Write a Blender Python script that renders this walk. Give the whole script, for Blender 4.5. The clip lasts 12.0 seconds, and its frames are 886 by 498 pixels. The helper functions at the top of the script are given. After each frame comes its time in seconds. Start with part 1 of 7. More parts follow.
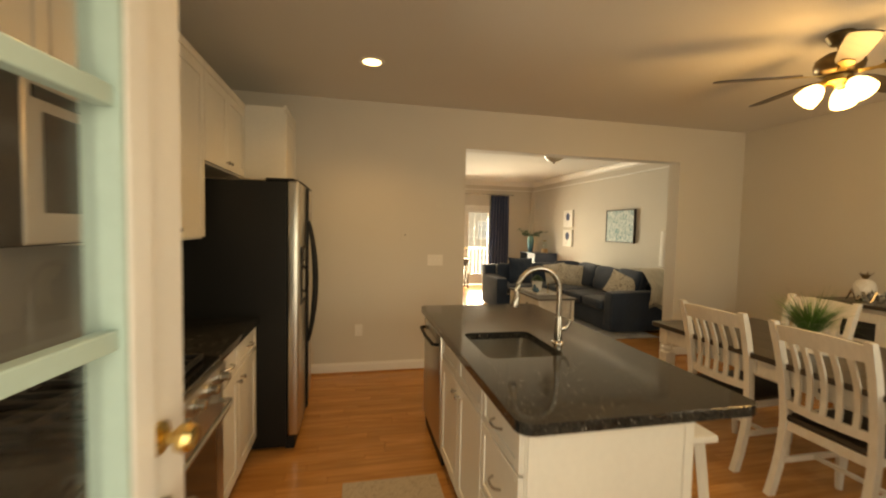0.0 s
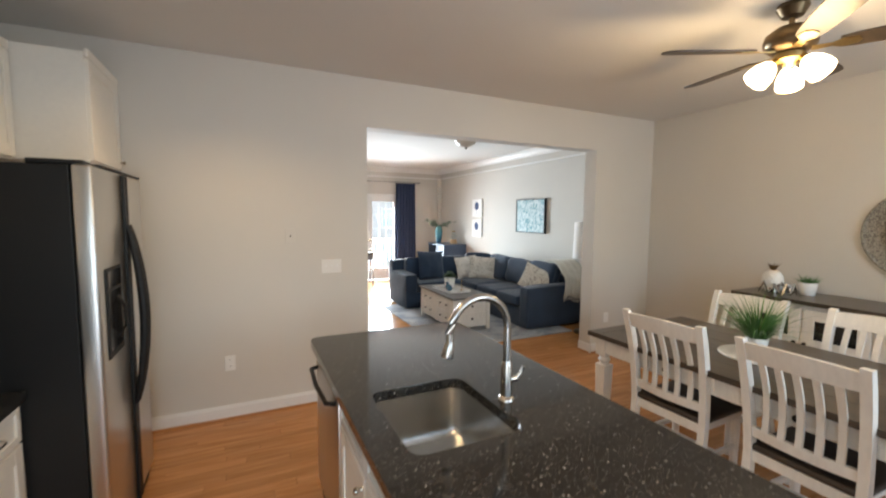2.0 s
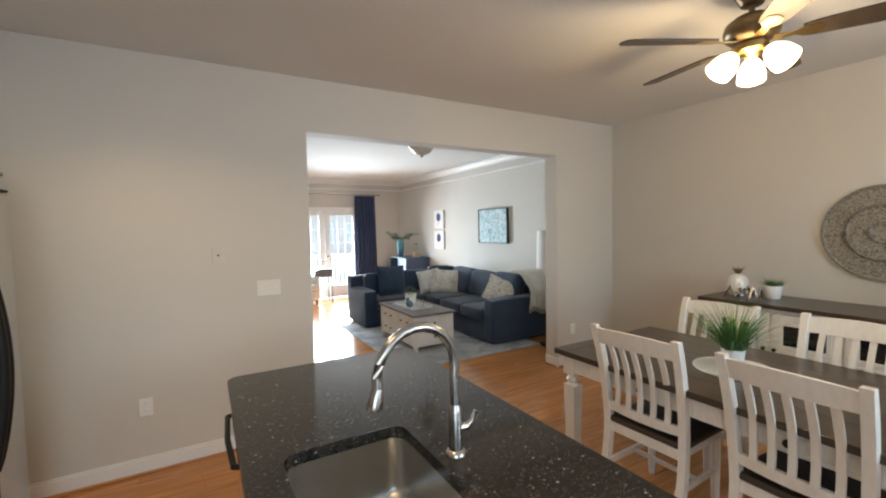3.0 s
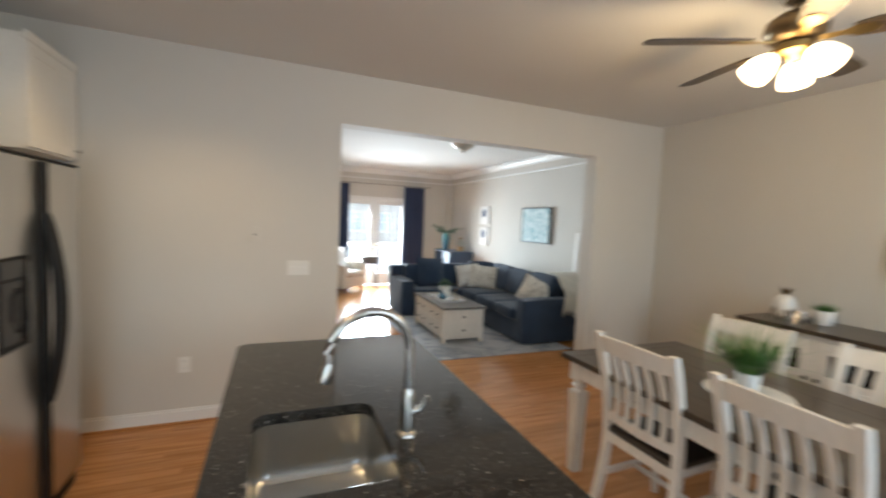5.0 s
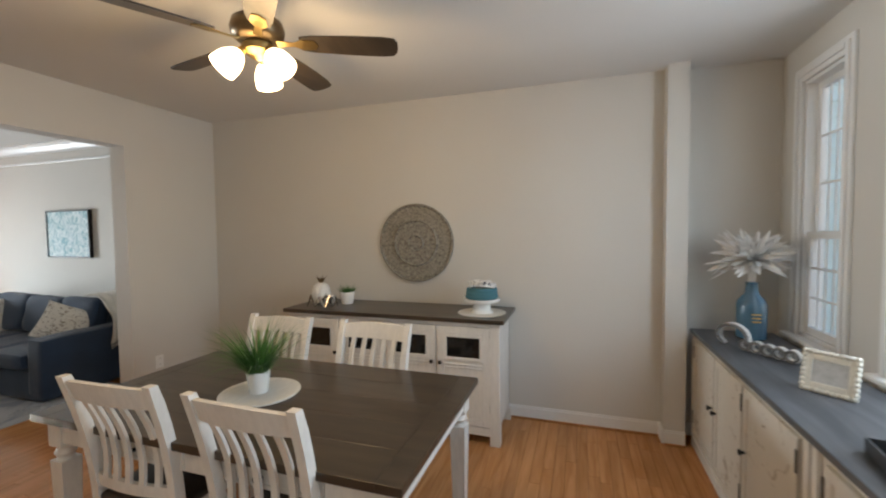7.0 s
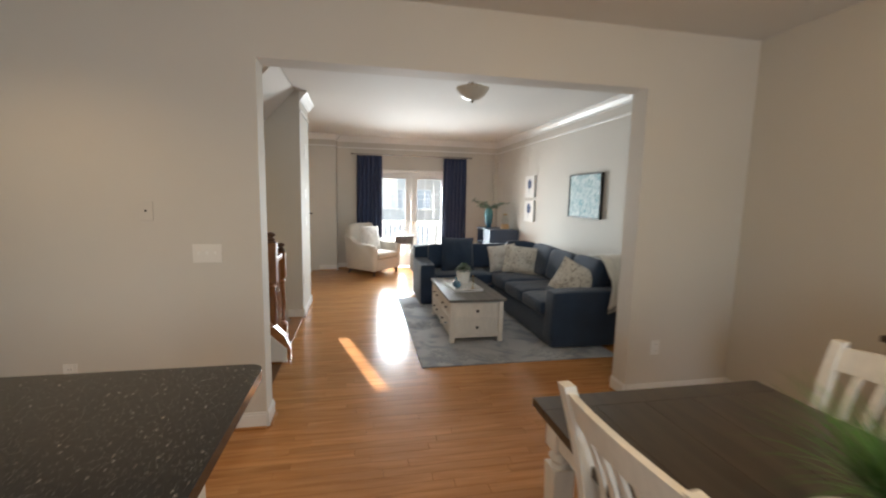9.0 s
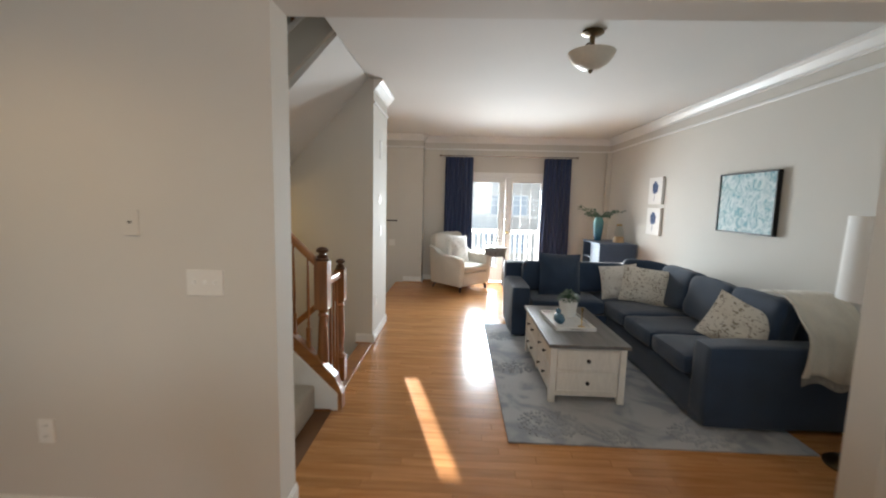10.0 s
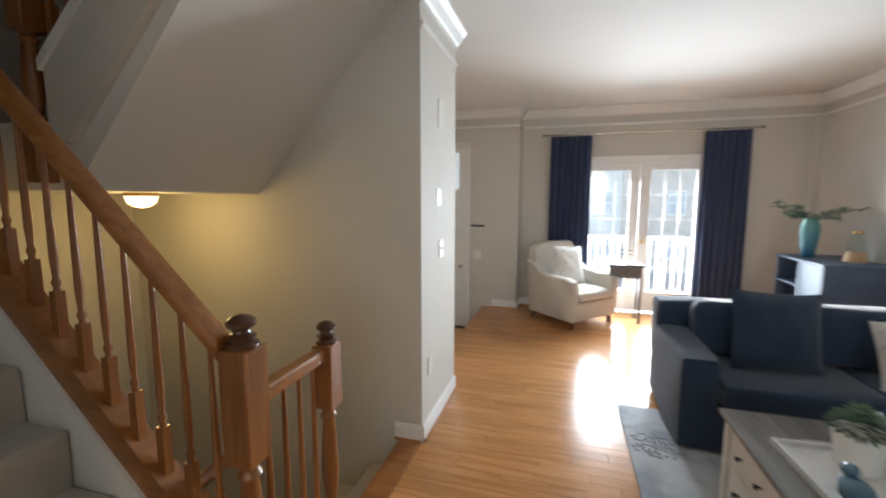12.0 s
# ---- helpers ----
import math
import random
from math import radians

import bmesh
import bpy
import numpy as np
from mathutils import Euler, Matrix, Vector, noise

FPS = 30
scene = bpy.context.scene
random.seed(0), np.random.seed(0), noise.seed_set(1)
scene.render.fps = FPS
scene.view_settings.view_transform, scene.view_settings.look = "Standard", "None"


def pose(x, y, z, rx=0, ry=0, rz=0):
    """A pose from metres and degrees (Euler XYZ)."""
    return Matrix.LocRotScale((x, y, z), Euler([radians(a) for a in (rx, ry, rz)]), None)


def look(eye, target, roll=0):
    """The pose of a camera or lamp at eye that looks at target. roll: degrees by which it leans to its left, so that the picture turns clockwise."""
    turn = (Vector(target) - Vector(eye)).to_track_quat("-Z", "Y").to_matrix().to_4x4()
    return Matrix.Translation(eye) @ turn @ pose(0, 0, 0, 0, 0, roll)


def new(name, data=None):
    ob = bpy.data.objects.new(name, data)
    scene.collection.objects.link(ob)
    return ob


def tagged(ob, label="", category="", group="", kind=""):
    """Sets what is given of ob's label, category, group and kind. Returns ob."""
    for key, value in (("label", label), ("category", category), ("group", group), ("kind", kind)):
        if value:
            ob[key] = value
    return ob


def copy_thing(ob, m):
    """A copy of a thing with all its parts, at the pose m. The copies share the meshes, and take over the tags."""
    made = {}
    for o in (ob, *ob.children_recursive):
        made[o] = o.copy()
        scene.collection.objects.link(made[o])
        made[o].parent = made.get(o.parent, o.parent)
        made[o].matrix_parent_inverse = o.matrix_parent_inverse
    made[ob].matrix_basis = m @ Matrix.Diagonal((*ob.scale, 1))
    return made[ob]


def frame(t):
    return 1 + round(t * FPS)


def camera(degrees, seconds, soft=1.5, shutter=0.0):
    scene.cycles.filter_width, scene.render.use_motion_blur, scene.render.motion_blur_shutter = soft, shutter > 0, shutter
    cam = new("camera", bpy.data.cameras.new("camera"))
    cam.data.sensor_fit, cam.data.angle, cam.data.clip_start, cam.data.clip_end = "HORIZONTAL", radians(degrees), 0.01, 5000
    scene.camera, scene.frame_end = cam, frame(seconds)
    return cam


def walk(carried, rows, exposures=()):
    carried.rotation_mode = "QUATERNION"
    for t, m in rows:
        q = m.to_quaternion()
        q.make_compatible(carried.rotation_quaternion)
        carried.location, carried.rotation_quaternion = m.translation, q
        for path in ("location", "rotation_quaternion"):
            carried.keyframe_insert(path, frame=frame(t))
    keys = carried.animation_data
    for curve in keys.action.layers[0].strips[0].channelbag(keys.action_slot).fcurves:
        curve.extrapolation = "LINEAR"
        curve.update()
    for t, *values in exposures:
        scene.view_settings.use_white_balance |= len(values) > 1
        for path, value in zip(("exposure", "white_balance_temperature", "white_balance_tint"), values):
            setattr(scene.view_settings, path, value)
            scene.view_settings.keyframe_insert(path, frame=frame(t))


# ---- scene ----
cam = camera(94.0, 12.0, soft=2.0, shutter=0.5)
PATH = [
    (0, (0.34, 0.317, 1.514), (0.764, 2.269, 1.409), 1.2),
    (0.5, (0.428, 0.67, 1.547), (0.917, 2.608, 1.491), 1.3),
    (1, (0.446, 0.877, 1.586), (1.143, 2.75, 1.511), 1.4),
    (1.5, (0.467, 1.023, 1.553), (1.421, 2.766, 1.325), 1.4),
    (2, (0.543, 1.052, 1.6), (1.4, 2.852, 1.438), 0.4),
    (2.5, (0.718, 1.176, 1.628), (1.691, 2.923, 1.58), 0.2),
    (3, (0.784, 1.277, 1.587), (1.782, 3.007, 1.484), -1.2),
    (3.2, (0.854, 1.279, 1.587), (1.701, 3.089, 1.52), -0.9),
    (4.8, (1.012, 1.13, 1.566), (1.6, 3.037, 1.433), 1.7),
    (5, (1.014, 1.098, 1.588), (1.765, 2.947, 1.457), 2.6),
    (5.5, (1.163, 0.978, 1.59), (2.55, 2.415, 1.494), 2.9),
    (6, (1.302, 0.898, 1.584), (3.065, 1.832, 1.44), 0.9),
    (6.5, (1.437, 0.825, 1.602), (3.325, 1.476, 1.483), -0.4),
    (6.7, (1.505, 0.829, 1.599), (3.413, 1.424, 1.507), 0.0),
    (8.3, (1.964, 1.433, 1.576), (3.161, 3.031, 1.458), -1.9),
    (8.5, (2.01, 1.52, 1.583), (2.855, 3.326, 1.42), 1.2),
    (9, (2.12, 1.839, 1.539), (2.507, 3.786, 1.292), 1.2),
    (9.5, (2.232, 2.33, 1.523), (2.399, 4.298, 1.207), -2.0),
    (10, (2.288, 2.849, 1.548), (2.22, 4.834, 1.318), 1.4),
    (10.5, (2.314, 3.38, 1.53), (2.371, 5.367, 1.304), 0.8),
    (11, (2.382, 3.923, 1.512), (2.314, 5.906, 1.263), -0.8),
    (11.2, (2.367, 4.153, 1.517), (2.174, 6.122, 1.227), 0.2),
    (11.5, (2.312, 4.436, 1.523), (2.003, 6.399, 1.295), -0.2),
    (12, (2.215, 4.81, 1.534), (1.662, 6.718, 1.296), 0.1),
]
EXPOSURES = [(0.0, 1.65, 19000, 17), (0.5, 2.1, 13000, 15), (1.0, 2.2, 8000, 13), (1.5, 2.25, 7300, 12), (2.0, 2.3, 7000, 12), (3.0, 2.15, 6900, 11), (5.0, 2.15, 6900, 10), (6.0, 1.95, 6200, 10), (6.7, 1.85, 6900, 13), (8.5, 1.8, 7600, 13), (9.5, 1.8, 7500, 13), (10.5, 1.8, 7100, 11), (11.0, 1.92, 7000, 10), (12.0, 1.87, 7000, 12)]
walk(cam, [(t, look(eye, target, roll)) for t, eye, target, roll in PATH], EXPOSURES)

# ---- daylight ----
SUN_ELEVATION, SUN_AZIMUTH = radians(20.5), math.atan2(-0.28, 1.0)
world = bpy.data.worlds.new("sky")
scene.world = world
world.use_nodes = True
wn = world.node_tree.nodes
sky = wn.new("ShaderNodeTexSky")
sky.sky_type = "NISHITA"
sky.sun_disc = False
sky.sun_elevation = SUN_ELEVATION
sky.sun_rotation = SUN_AZIMUTH
wn["Background"].inputs["Strength"].default_value = 0.15
world.node_tree.links.new(sky.outputs[0], wn["Background"].inputs["Color"])

sun_data = bpy.data.lights.new("sun", "SUN")
sun_data.energy, sun_data.angle, sun_data.color = 5.0, radians(0.5), (1.0, 0.97, 0.92)
sun = new("sun", sun_data)
sun_from = Vector((math.sin(SUN_AZIMUTH) * math.cos(SUN_ELEVATION), math.cos(SUN_AZIMUTH) * math.cos(SUN_ELEVATION), math.sin(SUN_ELEVATION)))
sun.matrix_world = look(sun_from * 30, (0, 0, 0))


def area_light(name, eye, target, w, h, watts, colour):
    d = bpy.data.lights.new(name, "AREA")
    d.shape, d.size, d.size_y, d.energy, d.color = "RECTANGLE", w, h, watts, colour
    o = new(name, d)
    o.matrix_world = look(eye, target)
    return o


def point_light(name, at, watts, colour, radius=0.04):
    d = bpy.data.lights.new(name, "POINT")
    d.energy, d.color, d.shadow_soft_size = watts, colour, radius
    o = new(name, d)
    o.location = at
    return o


WARM, COOL, SKY_BLUE = (1.0, 0.73, 0.41), (0.80, 0.90, 1.0), (0.62, 0.80, 1.0)
# sky light in the openings
french_light = area_light("skylight_french_doors", (3.2, 11.15, 1.0), (3.2, 7.0, 0.1), 1.4, 1.6, 88, (0.70, 0.86, 1.0))
french_light.data.spread = radians(122)
area_light("skylight_window_b", (3.45, -0.62, 1.7), (3.2, 4.0, 1.0), 0.75, 1.5, 10, SKY_BLUE)
area_light("skylight_window_c", (2.45, -0.62, 1.7), (2.3, 4.0, 1.0), 0.75, 1.5, 7, SKY_BLUE)
area_light("skylight_garden_door", (0.35, 0.1, 1.2), (0.6, 4.0, 1.0), 0.8, 1.8, 4.5, SKY_BLUE)
# lamps
for a in range(3):
    point_light("fan_bulb", (3.25 + 0.10 * math.cos(2.1 * a + 0.4), 2.34 + 0.10 * math.sin(2.1 * a + 0.4), 2.24), 1.9, WARM, 0.09)
# only the first downlight is in view; the second is added, unseen, for brightness
DOWNLIGHTS = [(0.465, 3.572), (0.465, 1.9), (1.3, 2.6)]
for x, y in DOWNLIGHTS[:2]:
    d = bpy.data.lights.new("downlight_bulb", "SPOT")
    d.energy, d.color, d.spot_size, d.spot_blend, d.shadow_soft_size = 9, WARM, radians(135), 0.7, 0.06
    new("downlight_bulb", d).matrix_world = look((x, y, 2.735), (x, y + 0.001, 0))
point_light("basement_bulb", (-0.11, 6.62, 1.40), 1.7, (1.0, 0.72, 0.28), 0.08)


# ---- materials ----
def material(name):
    m = bpy.data.materials.new(name)
    m.use_nodes = True
    return m, m.node_tree.nodes, m.node_tree.links, m.node_tree.nodes["Principled BSDF"]


def surface(name, colour, rough=0.5, metal=0.0, vary=0.08, scale=3.0, grain=60.0, bump=0.15, coat=0.0, stretch=(1, 1, 1), sheen=0.0, spec=0.5):
    """A plain surface with broad and fine variation of tone, and fine relief."""
    m, n, l, b = material(name)
    tc = n.new("ShaderNodeTexCoord")
    mp = n.new("ShaderNodeMapping")
    mp.inputs["Scale"].default_value = stretch
    l.new(tc.outputs["Object"], mp.inputs[0])
    big, fine = n.new("ShaderNodeTexNoise"), n.new("ShaderNodeTexNoise")
    big.inputs["Scale"].default_value, fine.inputs["Scale"].default_value = scale, grain
    big.inputs["Detail"].default_value, fine.inputs["Detail"].default_value = 4, 3
    l.new(mp.outputs[0], big.inputs["Vector"])
    l.new(mp.outputs[0], fine.inputs["Vector"])
    mix = n.new("ShaderNodeMix")
    mix.data_type = "FLOAT"
    mix.inputs[0].default_value = 0.4
    l.new(big.outputs[0], mix.inputs[2])
    l.new(fine.outputs[0], mix.inputs[3])
    ramp = n.new("ShaderNodeValToRGB")
    ramp.color_ramp.elements[0].position, ramp.color_ramp.elements[1].position = 0.3, 0.7
    ramp.color_ramp.elements[0].color = (*[max(0, c * (1 - vary)) for c in colour], 1)
    ramp.color_ramp.elements[1].color = (*[min(1, c * (1 + vary)) for c in colour], 1)
    l.new(mix.outputs[0], ramp.inputs[0])
    l.new(ramp.outputs[0], b.inputs["Base Color"])
    b.inputs["Roughness"].default_value, b.inputs["Metallic"].default_value = rough, metal
    b.inputs["Coat Weight"].default_value, b.inputs["Coat Roughness"].default_value = coat, 0.12
    b.inputs["Sheen Weight"].default_value = sheen
    b.inputs["Specular IOR Level"].default_value = spec
    if bump:
        bp = n.new("ShaderNodeBump")
        bp.inputs["Strength"].default_value, bp.inputs["Distance"].default_value = bump, 0.004
        l.new(fine.outputs[0], bp.inputs["Height"])
        l.new(bp.outputs[0], b.inputs["Normal"])
    return m


def glow(name, colour, strength):
    m, n, l, b = material(name)
    b.inputs["Base Color"].default_value = (*colour, 1)
    b.inputs["Emission Color"].default_value = (*colour, 1)
    b.inputs["Emission Strength"].default_value = strength
    return m


def clear_glass(name, tint=(1, 1, 1)):
    m, n, l, b = material(name)
    out = n["Material Output"]
    tr, gl, fr, mx = n.new("ShaderNodeBsdfTransparent"), n.new("ShaderNodeBsdfGlossy"), n.new("ShaderNodeLayerWeight"), n.new("ShaderNodeMixShader")
    pw, ad = n.new("ShaderNodeMath"), n.new("ShaderNodeMath")
    pw.operation, ad.operation = "POWER", "MULTIPLY_ADD"
    pw.inputs[1].default_value, ad.inputs[1].default_value, ad.inputs[2].default_value = 5.0, 0.9, 0.04
    tr.inputs[0].default_value = (*tint, 1)
    gl.inputs["Roughness"].default_value = 0.02
    fr.inputs[0].default_value = 0.5
    l.new(fr.outputs["Facing"], pw.inputs[0])
    l.new(pw.outputs[0], ad.inputs[0])
    l.new(ad.outputs[0], mx.inputs[0])
    l.new(tr.outputs[0], mx.inputs[1])
    l.new(gl.outputs[0], mx.inputs[2])
    l.new(mx.outputs[0], out.inputs[0])
    return m


def wood(name, dark, light, rough=0.4, coat=0.0, along="x", scale=1.0, vary=0.12, streak=14.0, knots=0.0):
    """Wood with long grain along one axis and a tone of its own for each piece."""
    m, n, l, b = material(name)
    tc, info, geo = n.new("ShaderNodeTexCoord"), n.new("ShaderNodeObjectInfo"), n.new("ShaderNodeNewGeometry")
    add = n.new("ShaderNodeMath")
    l.new(info.outputs["Random"], add.inputs[0])
    l.new(geo.outputs["Random Per Island"], add.inputs[1])
    fra = n.new("ShaderNodeMath")
    fra.operation = "FRACT"
    l.new(add.outputs[0], fra.inputs[0])
    off = n.new("ShaderNodeCombineXYZ")
    mul = n.new("ShaderNodeMath")
    mul.operation = "MULTIPLY"
    mul.inputs[1].default_value = 37.0
    l.new(fra.outputs[0], mul.inputs[0])
    for k in range(3):
        l.new(mul.outputs[0], off.inputs[k])
    mp = n.new("ShaderNodeMapping")
    s = {"x": (1.2, streak, streak), "y": (streak, 1.2, streak), "z": (streak, streak, 1.2)}[along]
    mp.inputs["Scale"].default_value = [scale * v for v in s]
    vadd = n.new("ShaderNodeVectorMath")
    l.new(tc.outputs["Object"], vadd.inputs[0])
    l.new(off.outputs[0], vadd.inputs[1])
    l.new(vadd.outputs[0], mp.inputs[0])
    g = n.new("ShaderNodeTexNoise")
    g.inputs["Scale"].default_value, g.inputs["Detail"].default_value, g.inputs["Distortion"].default_value = 2.0, 6, 0.6
    l.new(mp.outputs[0], g.inputs["Vector"])
    ramp = n.new("ShaderNodeValToRGB")
    ramp.color_ramp.elements[0].position, ramp.color_ramp.elements[1].position = 0.3, 0.72
    ramp.color_ramp.elements[0].color, ramp.color_ramp.elements[1].color = (*dark, 1), (*light, 1)
    l.new(g.outputs[0], ramp.inputs[0])
    hsv = n.new("ShaderNodeHueSaturation")
    mr = n.new("ShaderNodeMapRange")
    mr.inputs["To Min"].default_value, mr.inputs["To Max"].default_value = 1 - vary, 1 + vary
    l.new(fra.outputs[0], mr.inputs[0])
    l.new(mr.outputs[0], hsv.inputs["Value"])
    l.new(ramp.outputs[0], hsv.inputs["Color"])
    l.new(hsv.outputs[0], b.inputs["Base Color"])
    b.inputs["Roughness"].default_value = rough
    b.inputs["Coat Weight"].default_value, b.inputs["Coat Roughness"].default_value = coat, 0.1
    bp = n.new("ShaderNodeBump")
    bp.inputs["Strength"].default_value, bp.inputs["Distance"].default_value = 0.15, 0.002
    l.new(g.outputs[0], bp.inputs["Height"])
    l.new(bp.outputs[0], b.inputs["Normal"])
    return m


WALL = surface("greige_wall_paint", (0.62, 0.59, 0.54), 0.75, vary=0.03, scale=1.2, grain=160, bump=0.08)
CEILING = surface("white_ceiling_paint", (0.70, 0.685, 0.66), 0.85, vary=0.03, scale=1.0, grain=220, bump=0.12)
TRIM = surface("white_trim_paint", (0.80, 0.79, 0.77), 0.35, vary=0.03, grain=40, bump=0.04)
SEA_GREEN = surface("sea_green_paint_and_glass_tint", (0.40, 0.55, 0.51), 0.4, vary=0.05, grain=40, bump=0.05)
CABINET_WHITE = surface("white_cabinet_paint", (0.78, 0.75, 0.69), 0.35, vary=0.04, grain=40, bump=0.05)
FURNITURE_WHITE = surface("worn_white_furniture_paint", (0.74, 0.71, 0.66), 0.5, vary=0.12, scale=6, grain=45, bump=0.15, stretch=(1, 1, 0.3))
FLOOR_WOOD = wood("oak_floor_boards", (0.40, 0.170, 0.060), (0.58, 0.285, 0.118), 0.20, along="x", vary=0.10)
FLOOR_WOOD.node_tree.nodes["Principled BSDF"].inputs["Specular IOR Level"].default_value = 0.25
SUBFLOOR = surface("dark_joint_wood", (0.16, 0.07, 0.025), 0.7)
OAK = wood("stained_oak", (0.19, 0.064, 0.014), (0.34, 0.13, 0.034), 0.34, coat=0.3, along="z", vary=0.08)
OAK_RAIL = wood("stained_oak_rail", (0.23, 0.080, 0.018), (0.38, 0.15, 0.040), 0.30, coat=0.4, along="x", vary=0.05)
DARK_OAK = surface("dark_turned_finial_wood", (0.085, 0.035, 0.016), 0.3, vary=0.2, coat=0.3)
TABLE_TOP = wood("dark_brown_table_top", (0.030, 0.021, 0.013), (0.066, 0.045, 0.029), 0.30, coat=0.15, along="y", vary=0.1, streak=10)
GREY_TOP = wood("grey_brown_table_top", (0.10, 0.095, 0.092), (0.19, 0.18, 0.172), 0.42, along="y", vary=0.08, streak=10)
SLATE_TOP = wood("slate_grey_sideboard_top", (0.055, 0.06, 0.068), (0.12, 0.125, 0.135), 0.40, along="x", vary=0.08, streak=8)
STEEL = surface("brushed_stainless_steel", (0.58, 0.57, 0.55), 0.30, metal=1.0, vary=0.05, scale=2, grain=140, bump=0.05, stretch=(1, 1, 0.05))
SINK_STEEL = surface("sink_stainless_steel", (0.55, 0.55, 0.54), 0.27, metal=1.0, vary=0.06, scale=5, grain=160, bump=0.03)
CHROME = surface("satin_nickel", (0.50, 0.48, 0.45), 0.24, metal=1.0, vary=0.03, bump=0)
BRASS = surface("worn_brass", (0.72, 0.50, 0.22), 0.25, metal=1.0, vary=0.12, grain=30, bump=0.02)
BLACK_METAL = surface("black_knob_metal", (0.02, 0.018, 0.016), 0.35, metal=0.6, vary=0.2, bump=0)
BLACK = surface("black_appliance_enamel", (0.007, 0.007, 0.007), 0.5, vary=0.15, grain=150, bump=0.05, spec=0.3)
BLACK_GLOSS = surface("black_glass_enamel", (0.010, 0.010, 0.011), 0.10, vary=0.1, bump=0)
CAST_IRON = surface("cast_iron", (0.015, 0.015, 0.015), 0.6, vary=0.2, grain=200, bump=0.3)
NAVY = surface("navy_woven_upholstery", (0.016, 0.034, 0.067), 0.95, vary=0.22, scale=5, grain=420, bump=0.5, sheen=0.25)
NAVY_CURTAIN = surface("navy_curtain_cloth", (0.030, 0.050, 0.115), 0.9, vary=0.12, scale=4, grain=300, bump=0.3, sheen=0.1)
CREAM = surface("cream_knit_cloth", (0.62, 0.57, 0.49), 0.95, vary=0.12, scale=8, grain=160, bump=0.8, sheen=0.3)
LINEN = surface("off_white_linen_upholstery", (0.62, 0.57, 0.50), 0.9, vary=0.06, scale=5, grain=300, bump=0.4, sheen=0.2)
CARPET = surface("beige_stair_carpet", (0.47, 0.42, 0.35), 0.98, vary=0.15, scale=6, grain=260, bump=1.0, sheen=0.3)
DARK_SEAT = surface("dark_brown_seat_leather", (0.045, 0.032, 0.024), 0.5, vary=0.15, scale=6, grain=120, bump=0.1)
WHITE_CERAMIC = surface("white_ceramic", (0.80, 0.79, 0.76), 0.18, vary=0.02, bump=0)
WHITE_WOOD = surface("whitewashed_wood", (0.72, 0.69, 0.63), 0.6, vary=0.1, scale=8, grain=50, stretch=(1, 6, 1))
PLASTIC = surface("white_plastic", (0.80, 0.79, 0.76), 0.4, vary=0.02, bump=0)
LEAF_GRASS = surface("grass_green_leaf", (0.06, 0.17, 0.035), 0.45, vary=0.35, scale=9, grain=40, bump=0)
LEAF_DARK = surface("succulent_green_leaf", (0.035, 0.095, 0.035), 0.45, vary=0.35, scale=12, grain=40, bump=0)
LEAF_EUC = surface("grey_green_eucalyptus_leaf", (0.11, 0.19, 0.14), 0.5, vary=0.3, scale=10, grain=40, bump=0)
FEATHER = surface("white_dried_plume", (0.82, 0.80, 0.77), 0.95, vary=0.06, scale=20, grain=120, bump=0.3)
TEAL_GLAZE = surface("blue_glazed_glass", (0.06, 0.15, 0.22), 0.15, vary=0.2, scale=7, grain=20, bump=0.03, coat=0.5)
BLUE_CAB = surface("blue_grey_painted_wood", (0.055, 0.085, 0.135), 0.45, vary=0.1, scale=5, grain=40)
SILVER = surface("silver_metal", (0.55, 0.54, 0.52), 0.25, metal=1.0, vary=0.1, bump=0)
BRONZE = surface("bronze_fan_metal", (0.16, 0.11, 0.06), 0.35, metal=0.9, vary=0.15, bump=0)
BRASS_DARK = surface("antique_brass", (0.42, 0.30, 0.13), 0.3, metal=1.0, vary=0.15, bump=0)
BLADE = wood("dark_walnut_fan_blade", (0.025, 0.018, 0.013), (0.055, 0.040, 0.028), 0.42, along="x", vary=0.05)
GLASS = clear_glass("window_glass")
DARK_GLASS = surface("dark_cabinet_glass", (0.014, 0.013, 0.012), 0.08, vary=0.2, bump=0)
SHADE_GLOW = glow("lit_frosted_glass", (1.0, 0.84, 0.58), 1.6)
DOWN_GLOW = glow("lit_downlight_lens", (1.0, 0.86, 0.62), 1.8)
BASE_GLOW = glow("lit_flush_lamp_glass", (1.0, 0.80, 0.45), 0.8)
ALABASTER = surface("frosted_alabaster_glass", (0.70, 0.66, 0.58), 0.35, vary=0.08, scale=8, grain=30, bump=0.02)
PAPER = surface("white_paper", (0.82, 0.81, 0.79), 0.85, vary=0.03, bump=0.05)


